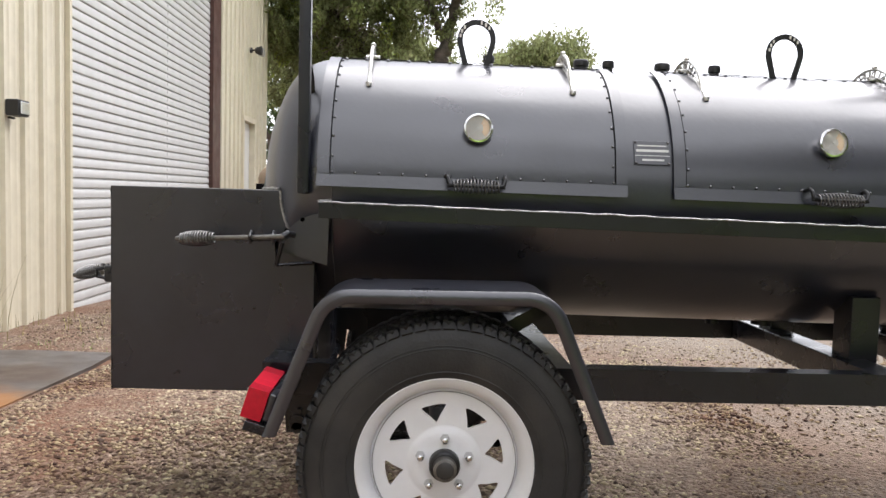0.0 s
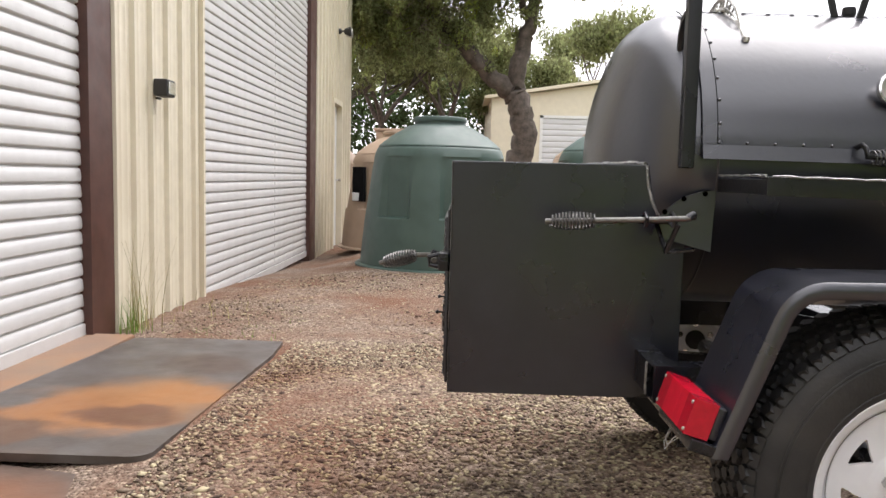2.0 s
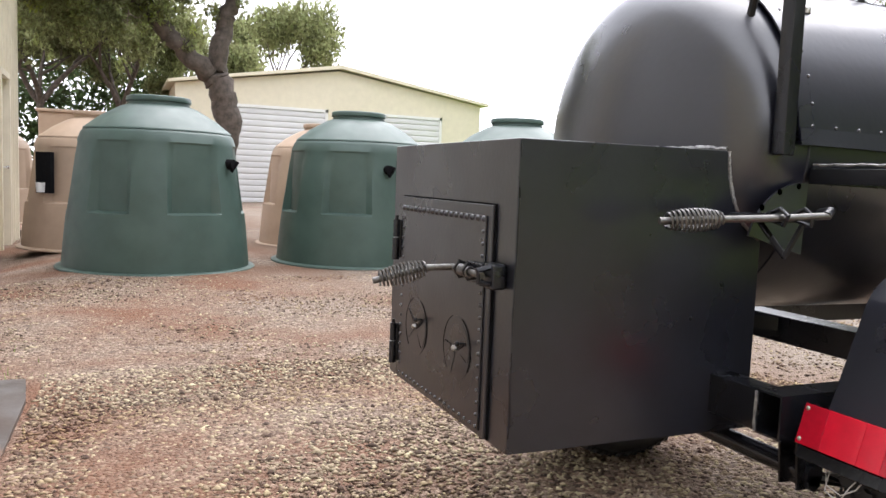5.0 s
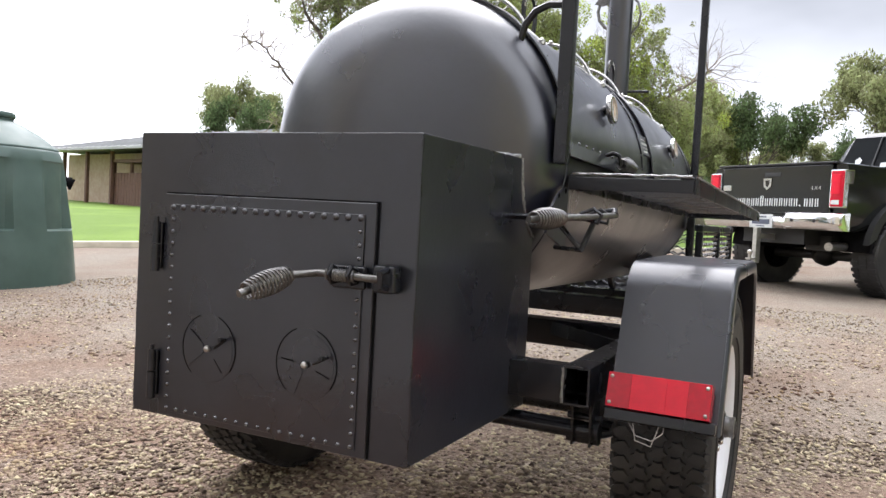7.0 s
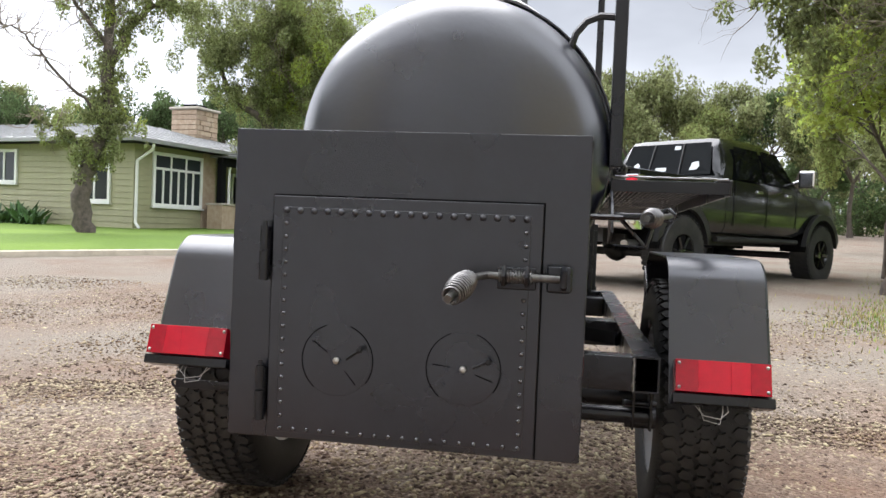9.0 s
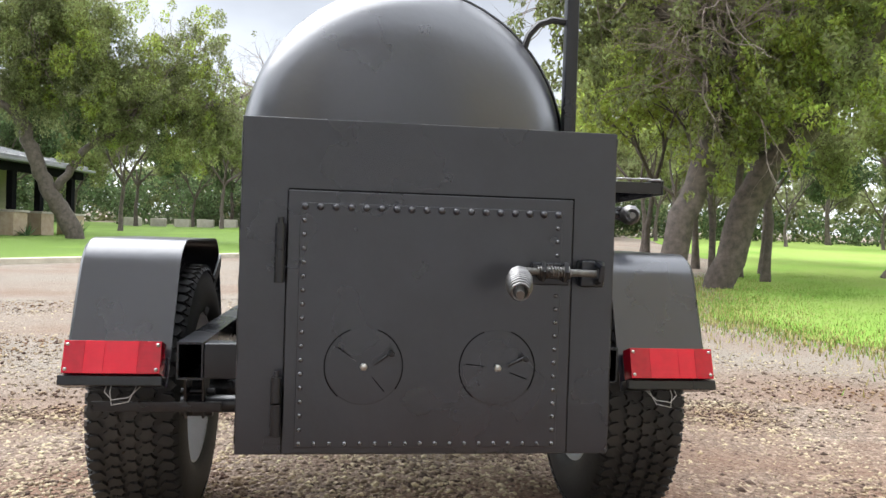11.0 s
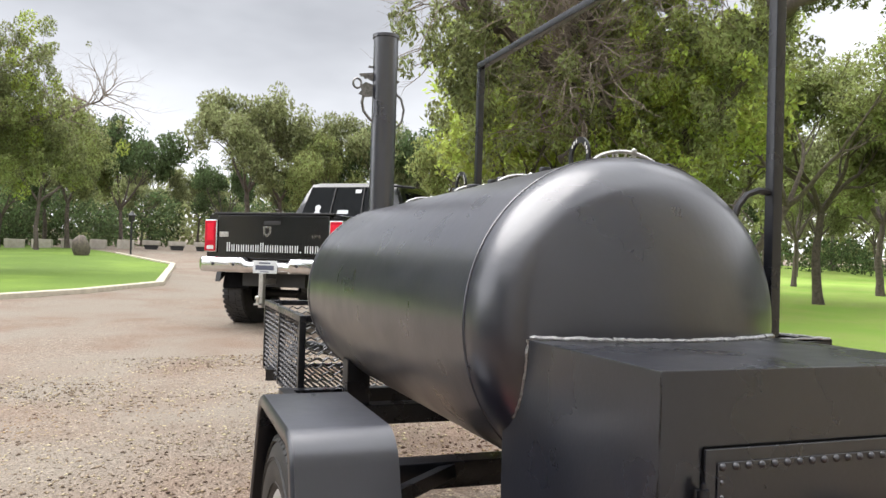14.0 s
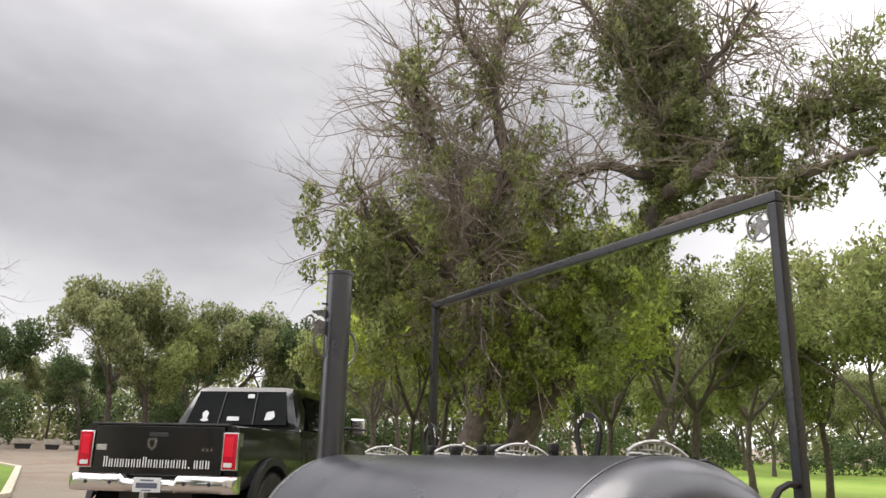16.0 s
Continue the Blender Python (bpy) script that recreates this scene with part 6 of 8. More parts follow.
tp("mesh_floor", mesh_panel((KX0, KY0, KZ0 + 0.006), (KX1 - KX0, 0, 0), (0, KY1 - KY0, 0), 22, 26, 0.004), BLACK_FRAME, basket, "", 0)
for t0, t1 in (((1.75, 2.5, RZ1), (1.62, 2.5, 0.72)), ((1.75, 2.75, RZ1), (1.6, 2.68, 0.74))):
    bm = bmesh.new()
    sweep(bm, [t0, t1], 0.018, 4)
    tp("basket_stay", bm, BLACK_FRAME, basket)


# ---- moulded cone shelters ----
def shelter(material, label, hole=True):
    """A round moulded shelter: flared wall with sunk window fields, a base flange, a cone roof and a capped neck."""
    t = thing("cone_shelter", (0, 0, 0), label, "plastic shelter", "moulded cone shelters")
    N = 96
    R0, R1, H = 0.985, 0.775, 1.47
    bm = bmesh.new()
    prof = [(0.0, R0), (0.25, 0.965), (0.55, 0.935), (0.62, 0.925), (0.64, 0.925), (0.9, 0.885), (1.2, 0.845), (1.34, 0.82), (1.36, 0.82), (H - 0.02, 0.79), (H, 0.775), (H + 0.015, 0.75)]
    fields = ((18, 54), (76, 100), (128, 164), (198, 222), (248, 284), (312, 336))
    rows = []
    for k, (z, r) in enumerate(prof):
        row = []
        for j in range(N):
            a = 360 * j / N
            inside = any(a0 <= a <= a1 for a0, a1 in fields) and 4 <= k <= 7
            # the fields stand upright in the leaning wall, so their foot makes a ledge
            rr = 0.843 - 0.022 * (z - 0.64) / 0.72 - 0.012 if inside else r
            row.append(bm.verts.new((rr * math.cos(radians(a)), rr * math.sin(radians(a)), z)))
        rows.append(row)
    for A, B in zip(rows, rows[1:]):
        for j in range(N):
            bm.faces.new((A[j], A[(j + 1) % N], B[(j + 1) % N], B[j]))
    part("wall", bm, material, t, smooth=28)
    bm = bmesh.new()
    lathe(bm, [(0.95, 0.0), (1.045, 0.0), (1.05, 0.012), (1.04, 0.028), (0.985, 0.035)], n=64)
    part("base_flange", bm, material, t)
    bm = bmesh.new()
    lathe(bm, [(0.77, H + 0.012), (0.765, H + 0.03), (0.60, H + 0.16), (0.40, H + 0.275), (0.325, H + 0.30), (0.318, H + 0.335)], n=64)
    part("roof", bm, material, t)
    bm = bmesh.new()
    lathe(bm, [(0.30, H + 0.33), (0.335, H + 0.335), (0.34, H + 0.35), (0.335, H + 0.385), (0.32, H + 0.395), (0.0, H + 0.40)], n=48)
    part("neck_cap", bm, material, t)
    if hole:
        bm = bmesh.new()
        a = radians(-62)
        c = Vector((0.86 * math.cos(a), 0.86 * math.sin(a), 1.16))
        d = Vector((math.cos(a), math.sin(a), 0.0))
        sweep(bm, [c - d * 0.02, c + d * 0.06], 0.055, 14)
        sweep(bm, [c + d * 0.03 + Vector((0, 0, -0.08)), c + d * 0.06 + Vector((0.05, 0, 0.03))], 0.02, 6)
        part("spout", bm, DARK, t, "black pipe stub")
    return t


g1 = shelter(GREEN, "green moulded plastic cone-roofed shelter standing on gravel")
g1.matrix_basis = pose(-1.15, 10.1, -0.115, 0, 0, 25)
copy_thing(g1, pose(1.22, 10.4, -0.105, 0, 0, -20))
copy_thing(g1, pose(3.12, 9.75, -0.1, 0, 0, 33))
t1 = shelter(TAN, "tan moulded plastic cone-roofed shelter standing on gravel", False)
bm = bmesh.new()
a = radians(-112)
for r0, h0, h1, w2 in ((0.90, 0.75, 1.28, 0.13),):
    c = Vector((r0 * math.cos(a), r0 * math.sin(a), 0))
    cube(bm, -0.03, 0.03, -w2, w2, h0, h1)
    bmesh.ops.transform(bm, matrix=Matrix.Translation(c) @ pose(0, 0, 0, 0, 0, -112), verts=bm.verts)
part("window_opening", bm, DARK, t1, "dark window opening")
t1.matrix_basis = pose(-1.80, 12.8, -0.15, 0, 0, -23)
copy_thing(t1, pose(-3.9, 17.35, -0.12, 0, 0, 60))
copy_thing(t1, pose(1.42, 12.9, -0.12, 0, 0, 40))
bm = bmesh.new()
cube(bm, -3.5, -1.9, 24.0, 25.6, -0.3, 2.36, 0.03)
cube(bm, -3.56, -1.84, 23.94, 25.66, 2.361, 2.44, 0.02)
solo("garden_shed", bm, TAN, "small tan flat-topped shed under the trees", "shed")
cup = thing("paper_cup", (-2.484, 12.135, 0.61), "white paper cup on the window ledge", "cup")
bm = bmesh.new()
lathe(bm, [(0.0, 0.0), (0.05, 0.0), (0.06, 0.125), (0.057, 0.125), (0.05, 0.01), (0.0, 0.01)], n=20)
part("cup_body", bm, WHITE, cup)

# rusty pipe on the grass
bm = bmesh.new()
p0, p1 = Vector((2.32, -1.82, ground_z(2.32, -1.82) + 0.215)), Vector((2.45, -5.2, ground_z(2.45, -5.2) + 0.225))
d = (p1 - p0).normalized()
u = Vector((0, 0, 1))
s = d.cross(u).normalized()
rings = []
for p, r in ((p0, 0.21), (p1, 0.21), (p1, 0.198), (p0, 0.198)):
    rings.append([bm.verts.new(p + (u * math.cos(2 * math.pi * j / 40) + s * math.sin(2 * math.pi * j / 40)) * r) for j in range(40)])
for i in range(4):
    A, B = rings[i], rings[(i + 1) % 4]
    for j in range(40):
        bm.faces.new((A[j], A[(j + 1) % 40], B[(j + 1) % 40], B[j]))
solo("steel_pipe", bm, RUSTP, "large rusty red steel pipe lying on the grass", "pipe")

# ---- pickup truck ----
TRUCK_AT = (8.509, 2.204, 0.168)
truck = thing("pickup_truck", TRUCK_AT, "black lifted crew-cab pickup with chrome rear bumper, parked", "pickup truck", turn=-39.0)
truck.scale = (1.06, 1.06, 1.01)
# own metres: x forward from the tailgate, y to its left, z up from the ground


def hull(sections, mt, name, parent, label="", smooth=32):
    """A closed skin through cross-sections: each is x and a half outline of (y, z), mirrored."""
    bm = bmesh.new()
    rings = []
    for x, half in sections:
        pts = [(y, z) for y, z in half] + [(-y, z) for y, z in half[::-1]]
        rings.append([bm.verts.new((x, y, z)) for y, z in pts])
    k = len(rings[0])
    for A, B in zip(rings, rings[1:]):
        for j in range(k):
            bm.faces.new((A[j], A[(j + 1) % k], B[(j + 1) % k], B[j]))
    bm.faces.new(rings[0])
    bm.faces.new(rings[-1][::-1])
    return part(name, bm, mt, parent, label, smooth)


def side_sec(zt, w=0.985, zb=0.80):
    return [(w - 0.06, zb), (w, zb + 0.10), (w + 0.012, 1.18), (w - 0.005, zt - 0.10), (w - 0.03, zt - 0.015), (w - 0.08, zt)]


BT = 1.58
hull([(0.03, side_sec(BT)), (0.06, side_sec(BT + 0.005)), (1.2, side_sec(BT)), (2.06, side_sec(BT)), (2.075, side_sec(BT - 0.01))], CARP, "bed", truck)
hull([(2.09, side_sec(1.60)), (2.12, side_sec(1.62)), (4.25, side_sec(1.58)), (4.52, side_sec(1.54)), (5.6, side_sec(1.48, 0.97)), (5.95, side_sec(1.42, 0.93)), (6.08, side_sec(1.30, 0.86))], CARP, "cab_body", truck)


def cab_sec(w, z0, z1, wt):
    return [(w, z0), ((w + wt) / 2 + 0.02, (z0 + z1) / 2), (wt, z1 - 0.09), (wt - 0.05, z1 - 0.02), (wt - 0.2, z1)]


hull([(2.10, cab_sec(0.93, 1.58, 1.75, 0.88)), (2.22, cab_sec(0.93, 1.58, 2.10, 0.80)), (2.33, cab_sec(0.93, 1.58, 2.245, 0.76)), (2.8, cab_sec(0.93, 1.58, 2.275, 0.76)), (3.5, cab_sec(0.93, 1.58, 2.26, 0.76)), (3.85, cab_sec(0.93, 1.58, 2.21, 0.75)), (4.22, cab_sec(0.93, 1.58, 1.95, 0.80)), (4.58, cab_sec(0.92, 1.50, 1.62, 0.88))], CARP, "cab_roof", truck)
# glass: rear window, sides, windscreen, each set into the cab
bm = bmesh.new()
v = [bm.verts.new(q) for q in ((2.105, 0.76, 1.66), (2.105, -0.76, 1.66), (2.285, -0.66, 2.16), (2.285, 0.66, 2.16))]
bm.faces.new(v)
bmesh.ops.solidify(bm, geom=bm.faces[:], thickness=0.012)
bmesh.ops.translate(bm, verts=bm.verts, vec=(-0.075, 0, 0.012))
rw1 = part("rear_window", bm, GLASS, truck, "tinted rear window with pale stickers", 0)
for y in (-0.26, 0.26):
    bm = bmesh.new()
    sweep(bm, [(2.018, y, 1.677), (2.192, y * 0.92, 2.162)], 0.012, 4)
    part("window_bar", bm, TRIMK, rw1)


def sticker(y, z, outline):
    bm = bmesh.new()
    f = (z - 1.66) / 0.5
    x = 2.032 + 0.18 * f - 0.021
    pts = [bm.verts.new((x + 0.36 * dz - 0.004, y + dy, z + dz)) for dy, dz in outline]
    bm.faces.new(pts)
    part("sticker", bm, LICENSE, rw1, "white sticker", 0)


sticker(0.48, 1.78, [(0.07, -0.05), (0.03, -0.02), (0.05, 0.06), (0.0, 0.10), (-0.05, 0.06), (-0.03, -0.02), (-0.07, -0.05), (0, -0.07)])
sticker(0.05, 1.76, [(0.09, -0.03), (0.09, 0.03), (-0.09, 0.03), (-0.09, -0.03)])
sticker(-0.5, 1.80, [(0.08, -0.06), (0.06, 0.06), (-0.04, 0.08), (-0.07, 0.0), (-0.03, -0.05)])
sticker(-0.15, 2.10, [(0.05, -0.03), (0.05, 0.03), (-0.05, 0.03), (-0.05, -0.03)])
for s in (1, -1):
    for xa, xb, xc, xd in ((2.42, 3.24, 3.24, 2.52), (3.32, 4.30, 3.86, 3.32)):
        bm = bmesh.new()
        v = [bm.verts.new(q) for q in ((xa, s * 0.945, 1.63), (xb, s * 0.945, 1.61), (xc, s * 0.805, 2.12), (xd, s * 0.805, 2.13))]
        bm.faces.new(v)
        bmesh.ops.solidify(bm, geom=bm.faces[:], thickness=0.01)
        bmesh.ops.translate(bm, verts=bm.verts, vec=(0, s * 0.012, 0))
        part("side_window", bm, GLASS, truck, "", 0)
    for x in (3.1, 4.05):
        bm = bmesh.new()
        cube(bm, x - 0.13, x + 0.03, s * 0.99 - 0.018, s * 0.99 + 0.018, 1.44, 1.485, 0.012)
        part("door_handle", bm, CHROME, truck)
    for x in (2.3, 3.28, 4.27):
        bm = bmesh.new()
        cube(bm, x - 0.004, x + 0.004, s * 0.998 - 0.004, s * 0.998 + 0.002, 0.92, 1.56)
        part("door_seam", bm, DARK, truck)
    # mirror
    bm = bmesh.new()
    cube(bm, 4.06, 4.20, s * 1.22 - 0.13, s * 1.22 + 0.13, 1.60, 1.88, 0.04, seg=3)
    sweep(bm, [(4.16, s * 0.92, 1.66), (4.14, s * 1.12, 1.72)], 0.03, 8)
    part("door_mirror", bm, CHROME, truck, "chrome towing mirror")
    # flares
    for wx in (0.98, 5.18):
        bm = bmesh.new()
        R0, R1 = 0.56, 0.66
        A = [(wx + R0 * math.cos(radians(q)), 0.56 + R0 * math.sin(radians(q))) for q in range(8, 173, 11)]
        B = [(wx + R1 * math.cos(radians(q)), 0.56 + R1 * math.sin(radians(q))) for q in range(172, 7, -11)]
        extrude(bm, A + B, "Y", min(s * 0.985, s * 1.06), max(s * 0.985, s * 1.06))
        part("fender_flare", bm, TRIMK, truck, "black textured fender flare")
        # near-black plug in the uncut body: the arch's shade put into colour
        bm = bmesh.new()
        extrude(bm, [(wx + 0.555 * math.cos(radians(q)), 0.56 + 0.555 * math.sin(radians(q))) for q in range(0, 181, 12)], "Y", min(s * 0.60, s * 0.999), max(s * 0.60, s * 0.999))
        part("wheel_well_shade", bm, DARK, truck)
    # side step
    bm = bmesh.new()
    sweep(bm, [(1.9, s * 0.95, 0.72), (4.4, s * 0.95, 0.72)], 0.045, 8)
    part("side_step", bm, TRIMK, truck)


def truck_wheel(x, y, s):
    c = Vector((x, y * 1.03, 0.515))
    bm = bmesh.new()
    lathe(bm, [(0.25, -0.14), (0.37, -0.165), (0.48, -0.155), (0.503, -0.13), (0.507, 0.0), (0.503, 0.13), (0.48, 0.155), (0.37, 0.165), (0.25, 0.14)], c, "Y", 48, caps=False)
    for k in range(40):
        a = 2 * math.pi * k / 40
        for h0, h1, o in ((-0.15, -0.06, 0), (-0.045, 0.045, 0.5), (0.06, 0.15, 0)):
            aa = a + o * 2 * math.pi / 40
            vs = []
            for r in (0.497, 0.513):
                for h, q in ((h0, aa - 0.045), (h1, aa - 0.045), (h1, aa + 0.045), (h0, aa + 0.045)):
                    vs.append(bm.verts.new(c + Vector((r * math.sin(q), h, r * math.cos(q)))))
            bm.faces.new(vs[4:])
            for q in range(4):
                bm.faces.new((vs[q], vs[(q + 1) % 4], vs[4 + (q + 1) % 4], vs[4 + q]))
    wh = part("wheel", bm, RUBBER, truck, "large black mud tyre on a black rim", 30)
    bm = bmesh.new()
    lathe(bm, [(0.26, s * 0.15), (0.255, s * 0.13), (0.235, s * 0.09), (0.08, s * 0.10), (0.07, s * 0.13), (0.0, s * 0.135)], c, "Y", 40, caps=False)
    for k in range(6):
        a = 2 * math.pi * k / 6
        sweep(bm, [c + Vector((0.07 * math.cos(a), s * 0.125, 0.07 * math.sin(a))), c + Vector((0.24 * math.cos(a), s * 0.135, 0.24 * math.sin(a)))], 0.03, 6)
    part("rim", bm, CARP, wh, "gloss black six-spoke rim")


for wx in (0.98, 5.18):
    truck_wheel(wx, 0.86, 1)
    truck_wheel(wx, -0.86, -1)
# tailgate
bm = bmesh.new()
cube(bm, -0.012, 0.028, -0.80, 0.80, 0.98, 1.575, 0.018, seg=3)
gate_t = part("tailgate", bm, CARP, truck)
bm = bmesh.new()
cube(bm, -0.035, 0.06, -0.86, 0.86, 1.577, 1.602, 0.01)
part("tailgate_cap", bm, TRIMK, gate_t)
bm = bmesh.new()
cube(bm, -0.02, -0.0125, -0.12, 0.12, 1.44, 1.49, 0.003, seg=1)
part("tailgate_latch", bm, TRIMK, gate_t)
bm = bmesh.new()
extrude(bm, [(0.13, 1.42), (0.01, 1.42), (0.015, 1.32), (0.07, 1.275), (0.125, 1.32)], "X", -0.022, -0.0125)
badge = part("badge", bm, CHROME, gate_t, "plain chrome shield")
bm = bmesh.new()
extrude(bm, [(0.10, 1.395), (0.04, 1.395), (0.048, 1.34), (0.07, 1.31), (0.092, 1.34)], "X", -0.026, -0.0225)
part("badge_centre", bm, CARP, badge)
txt = bpy.data.curves.new("lettering", "FONT")
txt.body = "4X4"
txt.size = 0.07
txt.extrude = 0.002
txt.space_character = 1.25
txt.materials.append(CHROME)
lettering = new("lettering", txt)
lettering.parent = gate_t
lettering.matrix_basis = Matrix.Translation((-0.0145, -0.545, 1.272)) @ Euler((radians(90), 0, radians(-90))).to_matrix().to_4x4()
lettering["label"] = "chrome lettering reading 4X4"
bm = bmesh.new()
cube(bm, -0.018, -0.0125, 0.64, 0.77, 1.27, 1.34, 0.01, seg=2)
part("badge", bm, NICKEL, gate_t)
# white lettering shown as plain upright bars
for k in range(19):
    if k == 15:
        strokes = ((0.022, 0.02),)
    else:
        strokes = ((0.016, 0.125), (0.016, 0.125)) if k in (0, 7) else ((0.015, 0.095), (0.015, 0.095))
    y = 0.66 - k * 0.0705
    for w2, hgt in strokes:
        bm = bmesh.new()
        cube(bm, -0.0155, -0.0125, y - w2, y, 1.075, 1.075 + hgt, 0.001, seg=1)
        part("lettering_bar", bm, LICENSE, gate_t, "white bar")
        y -= w2 + 0.016
# lamps
for s in (1, -1):
    bm = bmesh.new()
    cube(bm, -0.03, 0.12, s * 0.895 - 0.093, s * 0.895 + 0.093, 1.06, 1.505, 0.02)
    lampb = part("rear_lamp", bm, CHROME, truck, "red rear lamp in a chrome surround")
    bm = bmesh.new()
    cube(bm, -0.045, 0.10, s * 0.90 - 0.078, s * 0.90 + 0.082, 1.075, 1.49, 0.018)
    part("lens", bm, RED, lampb)
    bm = bmesh.new()
    cube(bm, -0.052, -0.04, s * 0.89 - 0.05, s * 0.89 + 0.05, 1.10, 1.15, 0.006)
    part("reversing_lens", bm, LICENSE, lampb)
    bm = bmesh.new()
    cube(bm, -0.052, -0.04, s * 0.89 - 0.05, s * 0.89 + 0.05, 1.22, 1.45, 0.006)
    part("lens_centre", bm, RED2, lampb)
# chrome bumper
bm = bmesh.new()
A, B = [], []
prof = [(-0.14, 0.80), (-0.175, 0.85), (-0.175, 0.96), (-0.14, 1.0), (-0.05, 1.005), (-0.05, 0.80)]
ys = [-1.02, -0.9, -0.36, -0.30, -0.24, 0.24, 0.30, 0.36, 0.9, 1.02]
rows = []
for y in ys:
    dx = 0.10 if abs(y) > 1 else 0.0
    dip = 0.05 if abs(y) < 0.31 else 0.0
    rows.append([bm.verts.new((x + dx + dip * 0.5, y, z - (dip if z > 0.9 else 0))) for x, z in prof])
for A, B in zip(rows, rows[1:]):
    for j in range(6):
        bm.faces.new((A[j], A[(j + 1) % 6], B[(j + 1) % 6], B[j]))
bm.faces.new(rows[0])
bm.faces.new(rows[-1])
bmp = part("rear_bumper", bm, CHROME, truck, "chrome rear bumper")
bm = bmesh.new()
cube(bm, -0.162, -0.152, -0.17, 0.17, 0.80, 0.965, 0.004, seg=1)
lic = part("licence_plate", bm, LICENSE, bmp, "white licence plate with dark bars")
bm = bmesh.new()
for a, b, c, d in ((-0.13, 0.13, 0.845, 0.905), (-0.08, 0.08, 0.925, 0.943), (-0.06, 0.06, 0.815, 0.827)):
    cube(bm, -0.165, -0.1622, a, b, c, d)
part("plate_bar", bm, LICENSE_D, lic)
for y in (-0.75, -0.45, 0.45, 0.75):
    bm = bmesh.new()
    lathe(bm, [(0.022, -0.178), (0.02, -0.181), (0.0, -0.182)], (0, y, 0.905), "X", 14)
    part("sensor", bm, TRIMK, bmp)
# underside
bm = bmesh.new()
cube(bm, 0.05, 5.8, -0.45, 0.45, 0.62, 0.80)
sweep(bm, [(0.98, -0.75, 0.485), (0.98, 0.75, 0.485)], 0.06, 10)
lathe(bm, [(0.0, -0.18), (0.13, -0.1), (0.16, 0.0), (0.13, 0.1), (0.0, 0.18)], (0.98, 0, 0.5), "X", 16)
sweep(bm, [(5.18, -0.75, 0.485), (5.18, 0.75, 0.485)], 0.06, 10)
cube(bm, 0.3, 0.42, -0.6, -0.25, 0.55, 0.74, 0.03)
part("underbody", bm, TRIMK, truck)
bm = bmesh.new()
sweep(bm, [(0.9, -0.62, 0.62), (0.25, -0.70, 0.62), (0.12, -0.72, 0.61)], 0.05, 12)
part("exhaust", bm, NICKEL, truck)
bm = bmesh.new()
cube(bm, -0.24, -0.17, -0.03, 0.03, 0.36, 0.80, 0.006)
cube(bm, -0.22, 0.06, -0.035, 0.035, 0.66, 0.73, 0.004)
lathe(bm, [(0.0, 0.0), (0.018, 0.0), (0.018, 0.04), (0.03, 0.06), (0.03, 0.085), (0.0, 0.105)], (-0.30, 0, 0.42), "Z", 16)
cube(bm, -0.33, -0.17, -0.035, 0.035, 0.395, 0.42, 0.004)
part("tow_hitch", bm, NICKEL, truck, "bright drop hitch with ball")

# ---- stone blocks, lamp post, far road edge ----
def stone_block(x, y, w2, turn, feet):
    """A rough block; the ones by the road stand on a narrower dark foot."""
    z = ground_z(x, y) + 0.02
    t = thing("stone_block", (x, y, z), "pale rough stone block edging the drive" if not feet else "pale stone slab on a dark narrow foot edging the drive", "stone block", "row of stone blocks", turn=turn)
    b = bmesh.new()
    cube(b, -w2 / 2, w2 / 2, -0.3, 0.3, 0.24 if feet else -0.03, 0.52, 0.035)
    for v in b.verts:
        v.co += Vector([0.025 * noise.noise(v.co * 3 + Vector((x, y, k))) for k in range(3)])
    part("block", b, BLOCK, t)
    if feet:
        b = bmesh.new()
        extrude(b, [(-w2 * 0.40, 0.24), (-w2 * 0.32, -0.05), (w2 * 0.32, -0.05), (w2 * 0.40, 0.24)], "Y", -0.2, 0.2)
        part("foot", b, TRIMK, t, "dark foot under the slab")


for k in range(12):
    stone_block(47.0 + 0.4 * math.sin(k), 15.6 - k * 1.44, 0.95 + 0.08 * math.sin(k * 5), 90 + 6 * math.sin(k * 3), k > 7)
post = thing("lamp_post", (37.5, 4.9, ground_z(37.5, 4.9) + 0.03), "small black garden lamp post on the lawn", "lamp post")
bm = bmesh.new()
sweep(bm, [(0, 0, 0), (0, 0, 1.55)], 0.045, 8)
part("pole", bm, TRIMK, post)
bm = bmesh.new()
lathe(bm, [(0.06, 1.551), (0.13, 1.6), (0.16, 1.85), (0.20, 1.87), (0.05, 2.02), (0.0, 2.08)], n=8)
part("lantern", bm, TRIMK, post)


